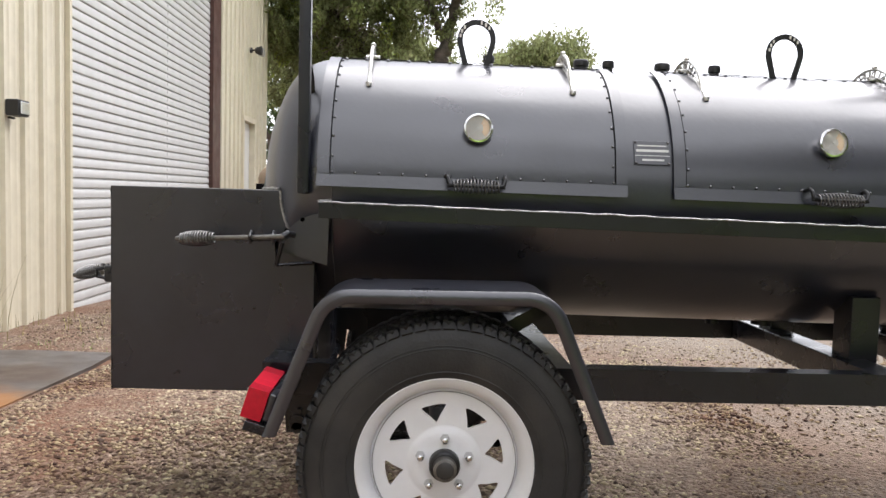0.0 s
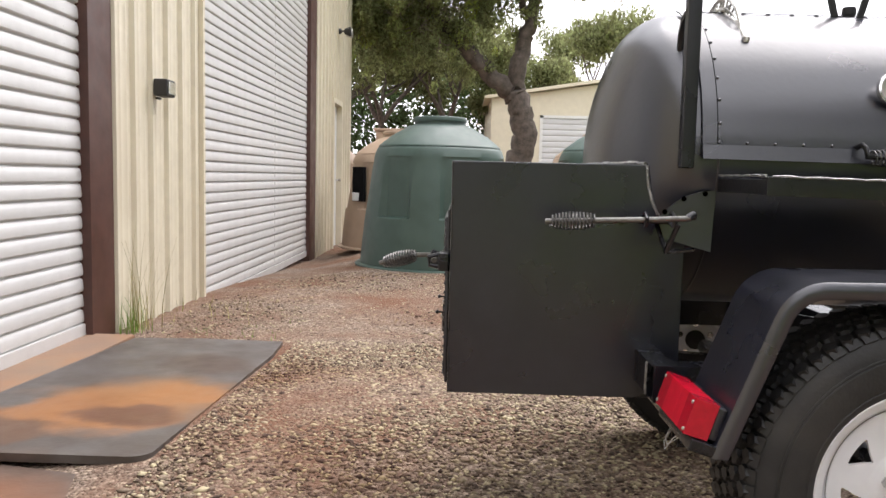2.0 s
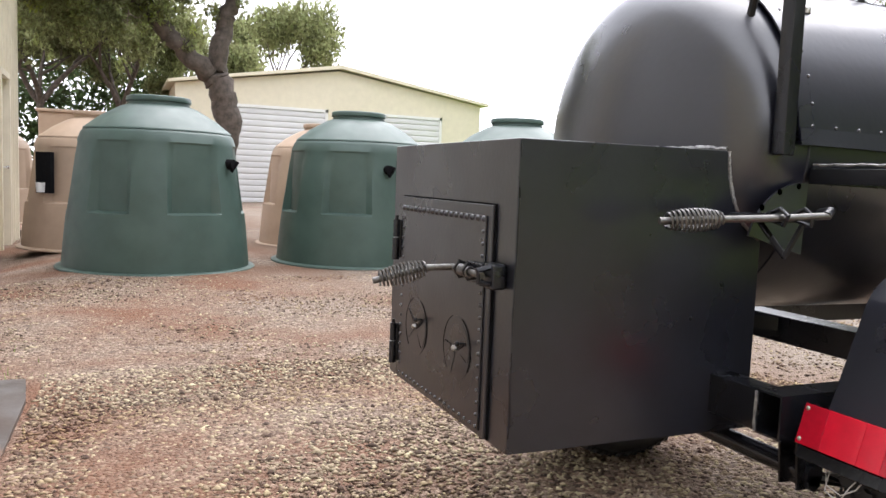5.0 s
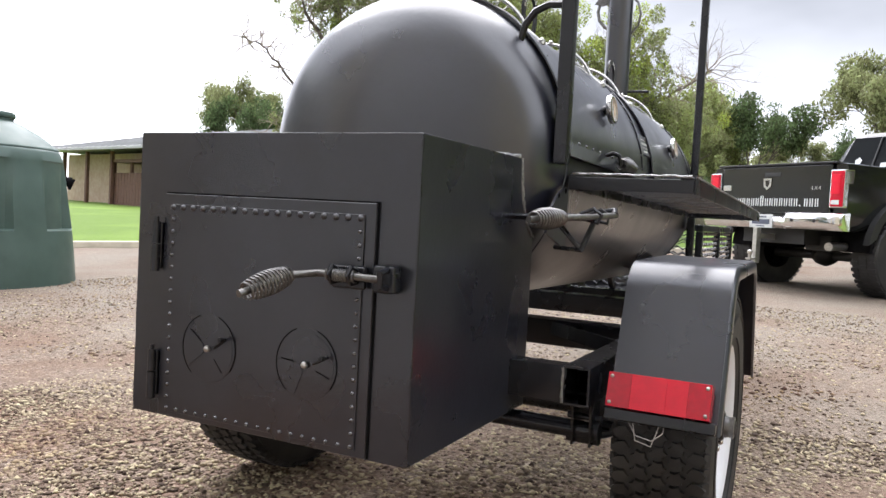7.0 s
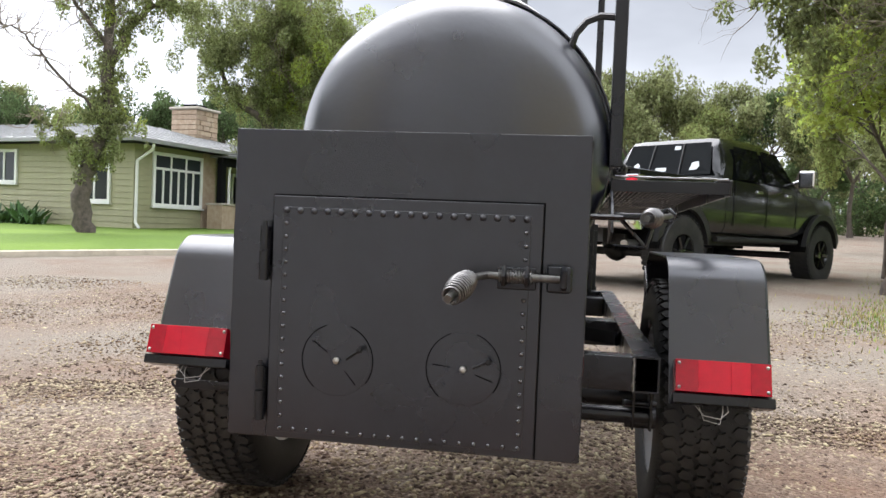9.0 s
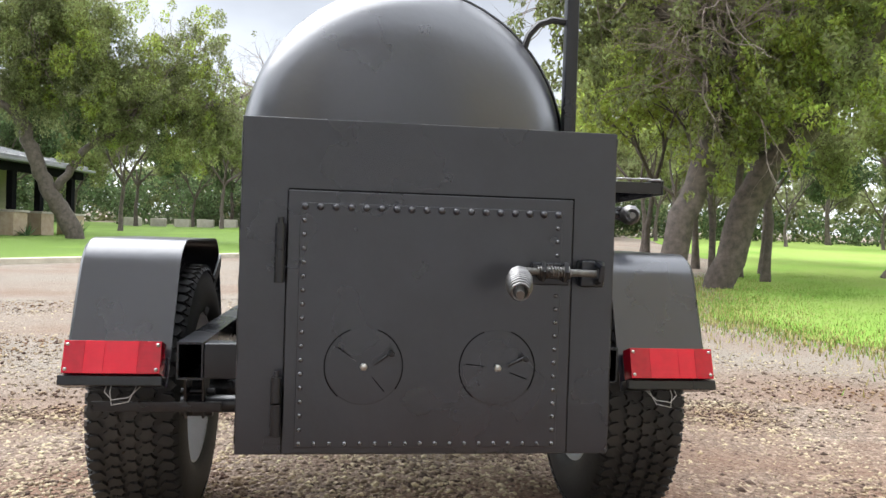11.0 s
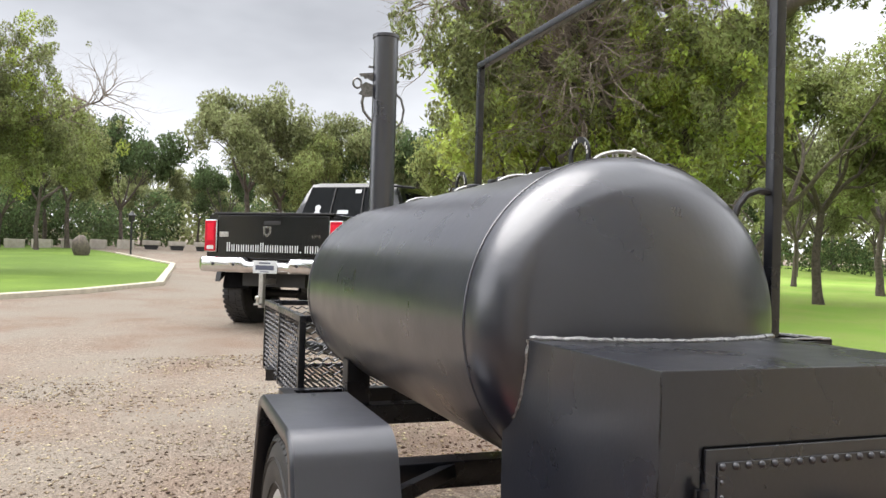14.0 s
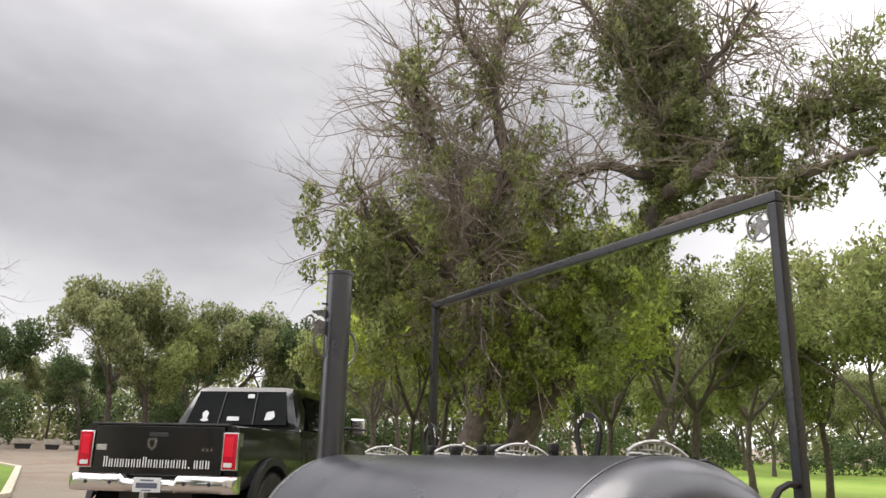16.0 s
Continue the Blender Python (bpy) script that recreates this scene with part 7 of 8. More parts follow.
# ---- trees ----
def leaf_cloud(centres, radii, count, size, rng, flat=0.8, droop=0.0):
    """Many small bent leaves in clumps; returns vertex and face arrays."""
    C = np.array(centres)
    R = np.array(radii)
    wgt = R ** 2
    pick = rng.choice(len(C), count, p=wgt / wgt.sum())
    d = rng.normal(size=(count, 3))
    d /= np.linalg.norm(d, axis=1)[:, None]
    rad = rng.uniform(0.25, 1.0, count) ** 0.45
    pos = C[pick] + d * (rad * R[pick])[:, None] * np.array([1, 1, flat])
    a = rng.normal(size=(count, 3))
    a[:, 2] -= droop
    a /= np.linalg.norm(a, axis=1)[:, None]
    # blades turn their faces up to the light
    b = np.cross(a, rng.normal(size=(count, 3)) + np.array([0, 0, 1.1]))
    b /= np.linalg.norm(b, axis=1)[:, None] + 1e-9
    n = np.cross(a, b)
    s = size * rng.uniform(0.6, 1.3, count)[:, None]
    p0 = pos - a * s
    p1 = pos + b * s * 0.42 + n * s * 0.12
    p2 = pos + a * s
    p3 = pos - b * s * 0.42 + n * s * 0.12
    verts = np.stack([p0, p1, p2, p3], 1).reshape(-1, 3)
    i = np.arange(count) * 4
    faces = np.concatenate([np.stack([i, i + 1, i + 2], 1), np.stack([i, i + 2, i + 3], 1)], 0)
    return verts, faces


def mesh_np(name, verts, faces, material):
    me = bpy.data.meshes.new(name)
    me.vertices.add(len(verts))
    me.vertices.foreach_set("co", np.asarray(verts, dtype=np.float32).ravel())
    f = np.asarray(faces, dtype=np.int32)
    me.loops.add(f.size)
    me.loops.foreach_set("vertex_index", f.ravel())
    me.polygons.add(len(f))
    me.polygons.foreach_set("loop_start", np.arange(len(f), dtype=np.int32) * f.shape[1])
    me.update(calc_edges=True)
    me.validate()
    me.materials.append(material)
    return me


def grow(bm, rng, start, way, length, radius, depth, tips, spread=0.7, up=0.18, wob=0.25, kids=3, bare=None):
    """A limb that wanders, tapers and forks; collects where the leaf clumps sit."""
    pts, rad = [start.copy()], [radius]
    p, d = start.copy(), way.normalized()
    n = 5 if depth > 1 else 4
    for i in range(n):
        d = (d + Vector(rng.normal(0, wob * 0.35, 3)) + Vector((0, 0, up * 0.25))).normalized()
        p = p + d * (length / n)
        pts.append(p.copy())
        rad.append(radius * (1 - 0.42 * (i + 1) / n) if depth > 0 else radius * (1 - 0.8 * (i + 1) / n))
    sweep(bm, pts, rad, 9 if depth > 2 else (6 if depth > 0 else 4), cap=False)
    if depth <= 2:
        tips.append((pts[-1], depth))
        tips.append((pts[-2], depth))
    if depth == 0:
        return
    k = kids if depth > 1 else kids + 1
    for i in range(k):
        f = rng.uniform(0.55, 1.0) if i else 1.0
        j = min(n, max(1, int(round(f * n))))
        side = Vector(rng.normal(0, 1, 3))
        side = (side - d * side.dot(d)).normalized()
        nd = (d + side * rng.uniform(0.55, 1.0) * spread * (0.55 if i == 0 else 1.2)).normalized()
        grow(bm, rng, pts[j], nd, length * rng.uniform(0.58, 0.82), rad[j] * (0.8 if i == 0 else rng.uniform(0.5, 0.7)), depth - 1, tips, spread, up, wob, kids)


def tree(name, seed, trunk, radius, crown_len, depth, leaves, leaf_size, clump, leafm, barkm, label, kids=3, spread=0.75, up=0.15, flat=0.75, first=None, droop=0.2, category="tree", group="", keep=1.0, low=1):
    """A tree from its trunk line (points from the ground), with limbs from the trunk's end and leaf clumps at the twigs."""
    rng = np.random.RandomState(seed)
    t = thing(name, (0, 0, 0), label, category, group)
    bm = bmesh.new()
    pts = [Vector(p) for p in trunk]
    k = len(pts)
    fine_pts, rr = [], []
    for i in range((k - 1) * 4 + 1):
        f = i / 4
        j = min(int(f), k - 2)
        u = f - j
        q = pts[j].lerp(pts[j + 1], u)
        fine_pts.append(q + Vector(rng.normal(0, radius * 0.08, 3)))
        g = i / ((k - 1) * 4)
        rr.append(radius * (1.0 - 0.35 * g + 0.35 * max(0, 1 - g * 6)))
    sweep(bm, fine_pts, rr, 14, cap=False)
    tips = []
    end_way = (pts[-1] - pts[-2]).normalized()
    limbs = first or [(Vector((math.cos(a), math.sin(a), 0.9)), 1.0) for a in [2 * math.pi * q / 4 + seed for q in range(4)]]
    for w2, f, *fork in limbs:
        grow(bm, rng, pts[fork[0] if fork else -1], (Vector(w2) + end_way * 0.3), crown_len * f, radius * 0.55, depth, tips, spread, up, 0.3, kids)
    part("trunk", bm, barkm, t, smooth=60)
    tips = [q for q in tips if rng.uniform() < keep and q[1] <= low]
    cs = [p for p, dd in tips]
    rs = [clump * rng.uniform(0.6, 1.25) for _ in tips]
    v, f = leaf_cloud(cs, rs, leaves, leaf_size, rng, flat, droop)
    crown = new("crown", mesh_np("crown", v, f, leafm))
    crown.parent = t
    return t


# old trees: dark crooked trunks, leaf clumps that hug the limbs, bare grey twigs
def limb(bm, rng, pts, r0, r1, n=10, wob=0.028):
    P = [Vector(q) for q in pts]
    line, rad = [], []
    steps = (len(P) - 1) * 5
    for i in range(steps + 1):
        f = i / 5
        k = min(int(f), len(P) - 2)
        a, b = P[max(0, k - 1)], P[min(len(P) - 1, k + 2)]
        u = f - k
        q = P[k].lerp(P[k + 1], u) + ((P[k] * 2 - a - P[k + 1]) * (1 - u) + (P[k + 1] * 2 - b - P[k]) * u) * 0.5 * u * (1 - u)
        line.append(q + Vector(rng.normal(0, wob, 3)) * (1 if 0 < i < steps else 0))
        rad.append((r0 + (r1 - r0) * i / steps) * rng.uniform(0.93, 1.08))
    sweep(bm, line, rad, n)
    return line


def old_oak(name, base, seed, limbs, clumps, hugging, twigs, label):
    """limbs: lines with two radii; clumps: free leaf masses; hugging: limb, start, end, count, size; twigs: limb, start, count, length."""
    rng = np.random.RandomState(seed)
    t = thing(name, base, label, "tree")
    o = Vector(base)
    lines, trunk = [], None
    for pts, r0, r1 in limbs:
        bm = bmesh.new()
        lines.append(limb(bm, rng, [Vector(q) - o for q in pts], r0, r1))
        if trunk:
            part("limb", bm, BARK, trunk, smooth=60)
        else:
            trunk = part("trunk", bm, BARK, t, smooth=60)
    for nm, material, share in (("crown", LEAF_OAK, 0), ("crown_bright", LEAF_MID, 1), ("crown_yellow", LEAF_YEL, 2)):
        cs, rs = [], []
        for (x, y, z), r, n, s in clumps:
            for k in range(n):
                if rng.choice(3, p=s) == share:
                    for q in range(3):
                        cs.append(Vector((x, y, z)) - o + Vector(rng.normal(0, 1, 3)) * r * 0.70)
                        rs.append(r * rng.uniform(0.12, 0.36))
        for li, f0, f1, n, r in hugging:
            L = lines[li]
            for k in range(n):
                if rng.choice(3, p=(0.72, 0.26, 0.02)) == share:
                    q = L[int((f0 + (f1 - f0) * rng.uniform()) * (len(L) - 1))]
                    for e in range(3):
                        cs.append(q + Vector(rng.normal(0, 1, 3)) * r * 0.62 + Vector((0, 0, -0.15 * r)))
                        rs.append(r * rng.uniform(0.18, 0.52))
        if cs:
            v, f = leaf_cloud(cs, rs, int(270 * sum((q / 0.3) ** 2 for q in rs)), 0.050, rng, 1.35, 0.9)
            ob = new(nm, mesh_np(nm, v, f, material))
            ob.parent = t
    bm = bmesh.new()
    for li, f0, n, ln in twigs:
        L = lines[li]
        for k in range(int(n * 1.5)):
            i = int((f0 + (1 - f0) * rng.uniform()) * (len(L) - 1))
            d = Vector(rng.normal(0, 1, 3)) + Vector((0, 0, 0.35))
            grow(bm, rng, L[i], d, ln * rng.uniform(0.6, 1.2), 0.019, 2, [], 0.9, 0.1, 0.5, 3)
    part("twig_tangle", bm, TWIG, t, "grey leafless twigs", 0)
    return t


OAKY, GREENY, YELLOWY = (0.75, 0.23, 0.02), (0.35, 0.50, 0.15), (0.1, 0.45, 0.45)
# live oak behind the shelters
old_oak("live_oak", (0.38, 17.3, ground_z(0.38, 17.3) - 0.05), 11, [
    ([(0.38, 17.3, -0.15), (0.36, 17.3, 1.1), (0.49, 17.3, 1.86), (0.39, 17.3, 2.46), (0.24, 17.3, 2.94)], 0.30, 0.25),
    ([(0.26, 17.3, 2.90), (0.37, 17.3, 3.67), (0.52, 17.35, 4.27), (0.62, 17.4, 4.75), (0.76, 17.4, 5.46), (0.55, 17.4, 6.4)], 0.20, 0.08),
    ([(0.24, 17.3, 2.86), (-0.33, 17.25, 3.28), (-0.81, 17.2, 3.77), (-1.27, 17.1, 4.2), (-1.7, 17.0, 4.54), (-2.19, 16.9, 5.1), (-2.8, 16.8, 5.6)], 0.22, 0.07),
    ([(-1.14, 17.1, 4.09), (-1.81, 17.0, 4.2), (-2.54, 17.0, 4.27), (-3.13, 17.0, 4.05)], 0.07, 0.02),
    ([(0.55, 17.35, 4.4), (0.1, 17.0, 5.2), (-0.5, 16.8, 5.8), (-0.9, 16.6, 6.6)], 0.10, 0.03),
    ([(0.70, 17.4, 5.2), (1.3, 17.2, 5.9), (1.9, 17.1, 6.5)], 0.08, 0.03)], [
    ((-2.8, 16.9, 4.4), 0.60, 26, OAKY), ((-2.2, 17.0, 4.15), 0.55, 26, OAKY), ((-1.6, 17.0, 3.85), 0.45, 18, OAKY), ((-3.0, 17.0, 3.8), 0.45, 18, OAKY), ((-2.3, 17.0, 3.6), 0.40, 12, OAKY),
    ((-0.5, 17.2, 4.5), 0.45, 14, OAKY), ((-1.1, 17.0, 4.7), 0.55, 20, OAKY), ((-1.3, 17.1, 3.5), 0.30, 6, OAKY), ((-2.8, 16.8, 5.3), 0.8, 30, OAKY), ((-1.6, 16.9, 5.4), 0.8, 30, OAKY), ((-0.4, 16.9, 5.5), 0.7, 24, OAKY),
    ((0.15, 17.0, 4.5), 0.35, 7, OAKY), ((0.6, 17.3, 6.2), 0.8, 24, OAKY), ((1.7, 17.1, 6.4), 0.6, 16, OAKY), ((-3.4, 16.9, 4.8), 0.7, 24, OAKY), ((-0.9, 17.0, 6.5), 0.9, 24, OAKY)],
    [(2, 0.3, 1.0, 16, 0.4), (1, 0.3, 1.0, 10, 0.35)], [(2, 0.4, 16, 0.6), (3, 0.2, 12, 0.5), (4, 0.3, 10, 0.6)],
    "spreading live oak with dark forked trunk behind the shelters")
# oak on the house lawn
old_oak("lawn_oak", (15.9, 14.62, ground_z(15.9, 14.62) - 0.03), 23, [
    ([(15.9, 14.62, 0.3), (15.84, 14.73, 1.35), (15.94, 14.58, 2.27), (16.12, 14.3, 3.35), (16.12, 14.3, 5.0)], 0.25, 0.14),
    ([(16.12, 14.3, 5.0), (16.16, 14.26, 6.6), (16.0, 14.4, 8.2), (16.2, 14.2, 9.4)], 0.13, 0.04),
    ([(16.12, 14.3, 4.4), (16.32, 14.0, 5.5), (16.6, 13.5, 6.3), (17.0, 12.9, 6.9), (17.2, 12.4, 8.0)], 0.10, 0.03),
    ([(16.12, 14.3, 3.4), (15.63, 15.0, 4.1), (15.2, 15.6, 4.9), (14.87, 16.0, 5.4), (14.6, 16.4, 5.5)], 0.05, 0.015),
    ([(16.12, 14.3, 5.2), (15.7, 14.9, 6.2), (15.3, 15.3, 7.4)], 0.07, 0.02),
    ([(15.95, 14.55, 2.5), (15.5, 15.2, 3.0), (15.2, 15.6, 3.3)], 0.04, 0.012)], [
    ((16.0, 14.5, 2.4), 0.35, 9, GREENY), ((15.6, 15.0, 3.1), 0.5, 9, OAKY), ((16.4, 14.0, 3.2), 0.5, 9, OAKY), ((16.1, 14.2, 7.2), 0.9, 20, OAKY), ((16.9, 13.0, 7.0), 0.7, 14, OAKY), ((15.5, 15.1, 7.0), 0.6, 9, OAKY)],
    [(0, 0.45, 1.0, 26, 0.42), (1, 0.0, 1.0, 22, 0.5), (2, 0.2, 1.0, 14, 0.4), (5, 0.2, 1.0, 8, 0.3)], [(3, 0.2, 22, 0.5), (1, 0.2, 16, 0.8), (4, 0.2, 12, 0.7), (2, 0.4, 12, 0.7), (5, 0.3, 9, 0.4)],
    "crooked lawn tree with leaf clumps along the trunk before the house")
# leaning tree on the lawn by the house porch
old_oak("leaning_oak", (23.6, 11.1, ground_z(23.6, 11.1) - 0.03), 31, [
    ([(23.6, 11.1, 0.4), (23.5, 11.5, 1.3), (23.3, 11.9, 1.95), (23.1, 12.3, 3.1), (22.9, 12.7, 4.3)], 0.30, 0.19),
    ([(23.3, 11.9, 1.9), (23.5, 11.5, 2.6), (23.7, 10.9, 3.5), (23.9, 10.0, 4.1), (24.2, 9.0, 4.5), (24.4, 7.8, 5.7)], 0.15, 0.06),
    ([(22.9, 12.7, 4.3), (22.4, 13.7, 5.0), (22.2, 14.1, 6.0), (22.0, 14.5, 7.4)], 0.13, 0.04),
    ([(22.9, 12.7, 4.3), (23.0, 12.5, 5.2), (23.0, 12.3, 6.5), (23.2, 11.9, 8.2)], 0.13, 0.04),
    ([(24.2, 9.0, 4.5), (24.5, 7.5, 5.0), (24.7, 6.2, 5.6), (24.8, 5.3, 6.2)], 0.07, 0.02),
    ([(23.9, 10.0, 4.1), (24.1, 9.0, 5.6), (24.4, 7.8, 6.8)], 0.08, 0.03)], [
    ((23.6, 11.1, 6.2), 1.2, 34, GREENY), ((23.4, 11.7, 7.3), 1.2, 30, GREENY), ((23.9, 9.9, 5.0), 0.9, 26, OAKY), ((24.3, 8.6, 5.2), 1.0, 30, GREENY), ((24.4, 7.8, 4.2), 0.8, 24, GREENY), ((24.6, 6.9, 4.4), 0.8, 22, OAKY),
    ((24.7, 5.7, 4.2), 0.7, 16, GREENY), ((24.5, 7.3, 7.2), 0.7, 12, OAKY), ((24.2, 8.6, 6.6), 1.0, 20, GREENY), ((23.3, 12.3, 8.2), 1.2, 22, OAKY), ((22.6, 13.3, 6.8), 1.1, 22, OAKY), ((22.1, 14.3, 7.2), 1.0, 18, OAKY), ((23.2, 10.6, 4.9), 0.9, 18, GREENY), ((23.5, 11.3, 3.2), 0.35, 5, YELLOWY)],
    [(2, 0.3, 1.0, 14, 0.6), (3, 0.2, 1.0, 16, 0.7), (1, 0.6, 1.0, 12, 0.6)], [(5, 0.3, 26, 1.0), (4, 0.3, 30, 1.0), (3, 0.4, 20, 1.2), (1, 0.6, 16, 0.9)],
    "leaning lawn oak with a wide low crown and bare twigs")
# big trees over the drive
old_oak("drive_oak", (9.28, -2.25, ground_z(9.28, -2.25) - 0.04), 41, [
    ([(9.28, -2.25, 0.1), (9.18, -2.62, 1.6), (9.1, -2.95, 2.7), (9.06, -2.92, 4.0), (9.06, -2.62, 5.0)], 0.23, 0.15),
    ([(9.06, -2.62, 5.0), (8.75, -3.1, 6.3), (8.9, -2.86, 8.1), (8.56, -3.4, 9.6)], 0.14, 0.05),
    ([(9.06, -2.62, 5.0), (9.2, -2.1, 6.2), (9.35, -1.65, 7.3), (9.3, -1.6, 8.3)], 0.10, 0.04),
    ([(9.06, -2.62, 4.1), (9.2, -1.7, 4.7), (9.3, -0.95, 5.1), (9.3, -0.5, 5.7)], 0.10, 0.03),
    ([(9.17, -2.42, 2.9), (8.8, -3.0, 3.5), (8.3, -3.6, 3.9)], 0.08, 0.03),
    ([(8.9, -2.86, 8.1), (9.1, -2.3, 8.9), (9.0, -2.2, 9.9)], 0.06, 0.02)], [
    ((9.3, -0.85, 5.0), 0.62, 16, OAKY), ((9.36, -0.75, 4.3), 0.52, 14, OAKY), ((9.13, -1.25, 3.75), 0.55, 14, OAKY), ((9.2, -1.7, 4.9), 0.6, 5, OAKY), ((9.1, -2.2, 5.6), 0.7, 4, OAKY),
    ((9.3, -1.8, 7.0), 0.5, 9, OAKY), ((9.0, -2.5, 6.7), 0.6, 4, OAKY), ((8.85, -2.9, 4.9), 0.7, 6, GREENY), ((8.5, -3.3, 5.0), 0.6, 8, YELLOWY),
    ((8.75, -3.1, 3.0), 0.55, 14, YELLOWY), ((8.4, -3.6, 3.2), 0.6, 14, YELLOWY), ((8.15, -3.9, 3.8), 0.65, 15, YELLOWY), ((7.9, -4.2, 4.2), 0.65, 14, GREENY), ((8.9, -2.6, 3.9), 0.6, 12, GREENY), ((9.0, -2.9, 2.3), 0.4, 8, YELLOWY), ((8.7, -3.2, 6.6), 0.7, 5, GREENY), ((8.5, -3.6, 5.7), 0.7, 6, YELLOWY), ((8.95, -2.8, 7.7), 0.5, 6, OAKY), ((9.3, -1.5, 8.0), 0.45, 9, OAKY), ((8.7, -3.2, 9.3), 0.5, 8, OAKY)],
    [(1, 0.1, 0.75, 7, 0.42), (2, 0.3, 1.0, 12, 0.36)], [(1, 0.0, 100, 1.1), (2, 0.0, 80, 1.0), (3, 0.1, 46, 0.9), (5, 0.1, 34, 0.8), (0, 0.75, 80, 1.2), (4, 0.3, 16, 0.9)],
    "tall drive-side oak with leafy clumps and bare grey twigs")
old_oak("drive_oak", (9.6, -3.35, ground_z(9.6, -3.35) - 0.04), 47, [
    ([(9.6, -3.35, 0.1), (9.26, -3.76, 1.85), (8.92, -4.22, 2.6), (8.45, -4.8, 3.75), (7.98, -5.32, 4.95), (7.56, -5.74, 6.15)], 0.26, 0.17),
    ([(7.56, -5.74, 6.15), (7.55, -5.75, 7.55), (7.64, -5.66, 8.95), (7.75, -5.55, 10.4)], 0.16, 0.06),
    ([(7.56, -5.74, 5.9), (7.12, -5.33, 5.85), (6.42, -5.95, 6.45), (5.7, -6.5, 6.75), (5.1, -6.9, 6.85), (4.2, -7.4, 7.1)], 0.15, 0.06),
    ([(7.9, -5.4, 5.1), (6.9, -5.0, 5.15), (5.95, -5.8, 5.5), (5.15, -6.4, 5.8), (4.1, -7.0, 6.1)], 0.13, 0.05),
    ([(7.56, -5.74, 6.15), (7.82, -4.6, 6.35), (8.32, -4.0, 6.2), (8.56, -3.7, 5.6)], 0.10, 0.04),
    ([(7.55, -5.75, 7.55), (7.9, -5.0, 8.6), (8.2, -4.4, 9.8)], 0.08, 0.03),
    ([(7.55, -5.75, 7.3), (6.8, -6.2, 8.3), (6.1, -6.6, 9.3)], 0.08, 0.03)], [
    ((7.5, -5.6, 6.6), 0.5, 16, OAKY), ((7.5, -5.7, 5.6), 0.5, 14, OAKY), ((6.6, -5.9, 7.2), 0.45, 10, OAKY), ((4.6, -7.1, 7.0), 0.7, 20, OAKY), ((4.4, -7.0, 6.2), 0.5, 10, OAKY), ((8.0, -5.0, 4.6), 0.6, 16, GREENY), ((8.5, -4.5, 3.6), 0.5, 12, GREENY), ((7.5, -5.7, 7.6), 0.7, 24, OAKY), ((7.6, -5.6, 8.8), 0.8, 28, OAKY), ((7.7, -5.4, 9.8), 0.8, 22, OAKY), ((6.0, -6.3, 6.5), 0.55, 14, OAKY), ((5.3, -6.8, 7.1), 0.5, 12, OAKY), ((5.4, -6.4, 5.7), 0.45, 10, OAKY)],
    [(1, 0.0, 1.0, 74, 0.5), (2, 0.3, 1.0, 26, 0.38), (3, 0.35, 1.0, 16, 0.3), (0, 0.75, 1.0, 10, 0.4), (4, 0.5, 1.0, 6, 0.3)], [(1, 0.2, 30, 1.0), (5, 0.1, 50, 0.95), (6, 0.1, 56, 1.0), (2, 0.4, 34, 0.9), (3, 0.5, 20, 0.8), (4, 0.3, 28, 0.9)],
    "leaning drive-side oak with ivy-like clumps and bare grey twigs")
th2 = tree("leaning_elm", 49, [(0.0, 0, 0), (-0.5, -0.6, 1.3), (-1.1, -1.3, 2.7), (-1.5, -1.9, 3.8)], 0.2, 2.8, 3, 26000, 0.1, 0.85, LEAF_MID, BARK2, "leaning elm on the far side of the lawn")
th2.matrix_basis = pose(13.5, -9.3, ground_z(13.5, -9.3) - 0.04)
th2.scale = (0.62, 0.62, 0.66)
# young growth with yellow-green leaves round their feet
tf = tree("young_elm", 53, [(0, 0, 0), (0.05, 0, 1.0), (0.0, 0.1, 1.9)], 0.07, 1.5, 2, 7000, 0.075, 0.5, LEAF_YEL, BARK, "young yellow-green tree beside the drive", kids=4)
tf.matrix_basis = pose(11.5, -4.2, ground_z(11.5, -4.2))
for x, y, k in ((13.2, -3.6, 1.0), (12.6, -5.3, 1.35), (11.2, -5.1, 1.15), (13.9, -6.6, 1.4), (16.0, -6.0, 1.3)):
    young = copy_thing(tf, pose(x, y, ground_z(x, y), 0, 0, 120 * x))
    young.scale = (k, k, k)

# woods round the drive: a few grown trees, set out many times
kinds = []
for sd, h, rad, n, lm in ((61, 3.1, 0.2, 13000, LEAF_FAR), (67, 2.6, 0.18, 13000, LEAF_MID), (71, 3.5, 0.22, 13000, LEAF_FAR), (73, 2.3, 0.16, 12000, LEAF_DARK)):
    kinds.append(tree("woodland_tree", sd, [(0, 0, 0), (0.15, 0.1, h * 0.5), (0.1, -0.1, h)], rad, 2.2, 3, n, 0.13, 0.66, lm, BARK, "tall broad-leaved tree at the edge of the woods", group="woods round the drive"))
spots = []
rs = random.Random(77)
for az, k in ((66, 0.8), (70, 0.85), (74, 0.8), (78, 0.9), (82, 1.1), (85.5, 1.2), (94, 1.4), (96.5, 1.3), (99.5, 1.0), (102.5, 1.25), (105.5, 1.2), (109, 1.0), (113, 0.9), (117, 0.9), (122, 0.95), (128, 0.9), (135, 0.85), (142, 0.9), (149, 0.85)):
    a = radians(az)
    dist = 48 + rs.uniform(-2, 2)
    spots.append((dist * math.sin(a), 2 + dist * math.cos(a), k))
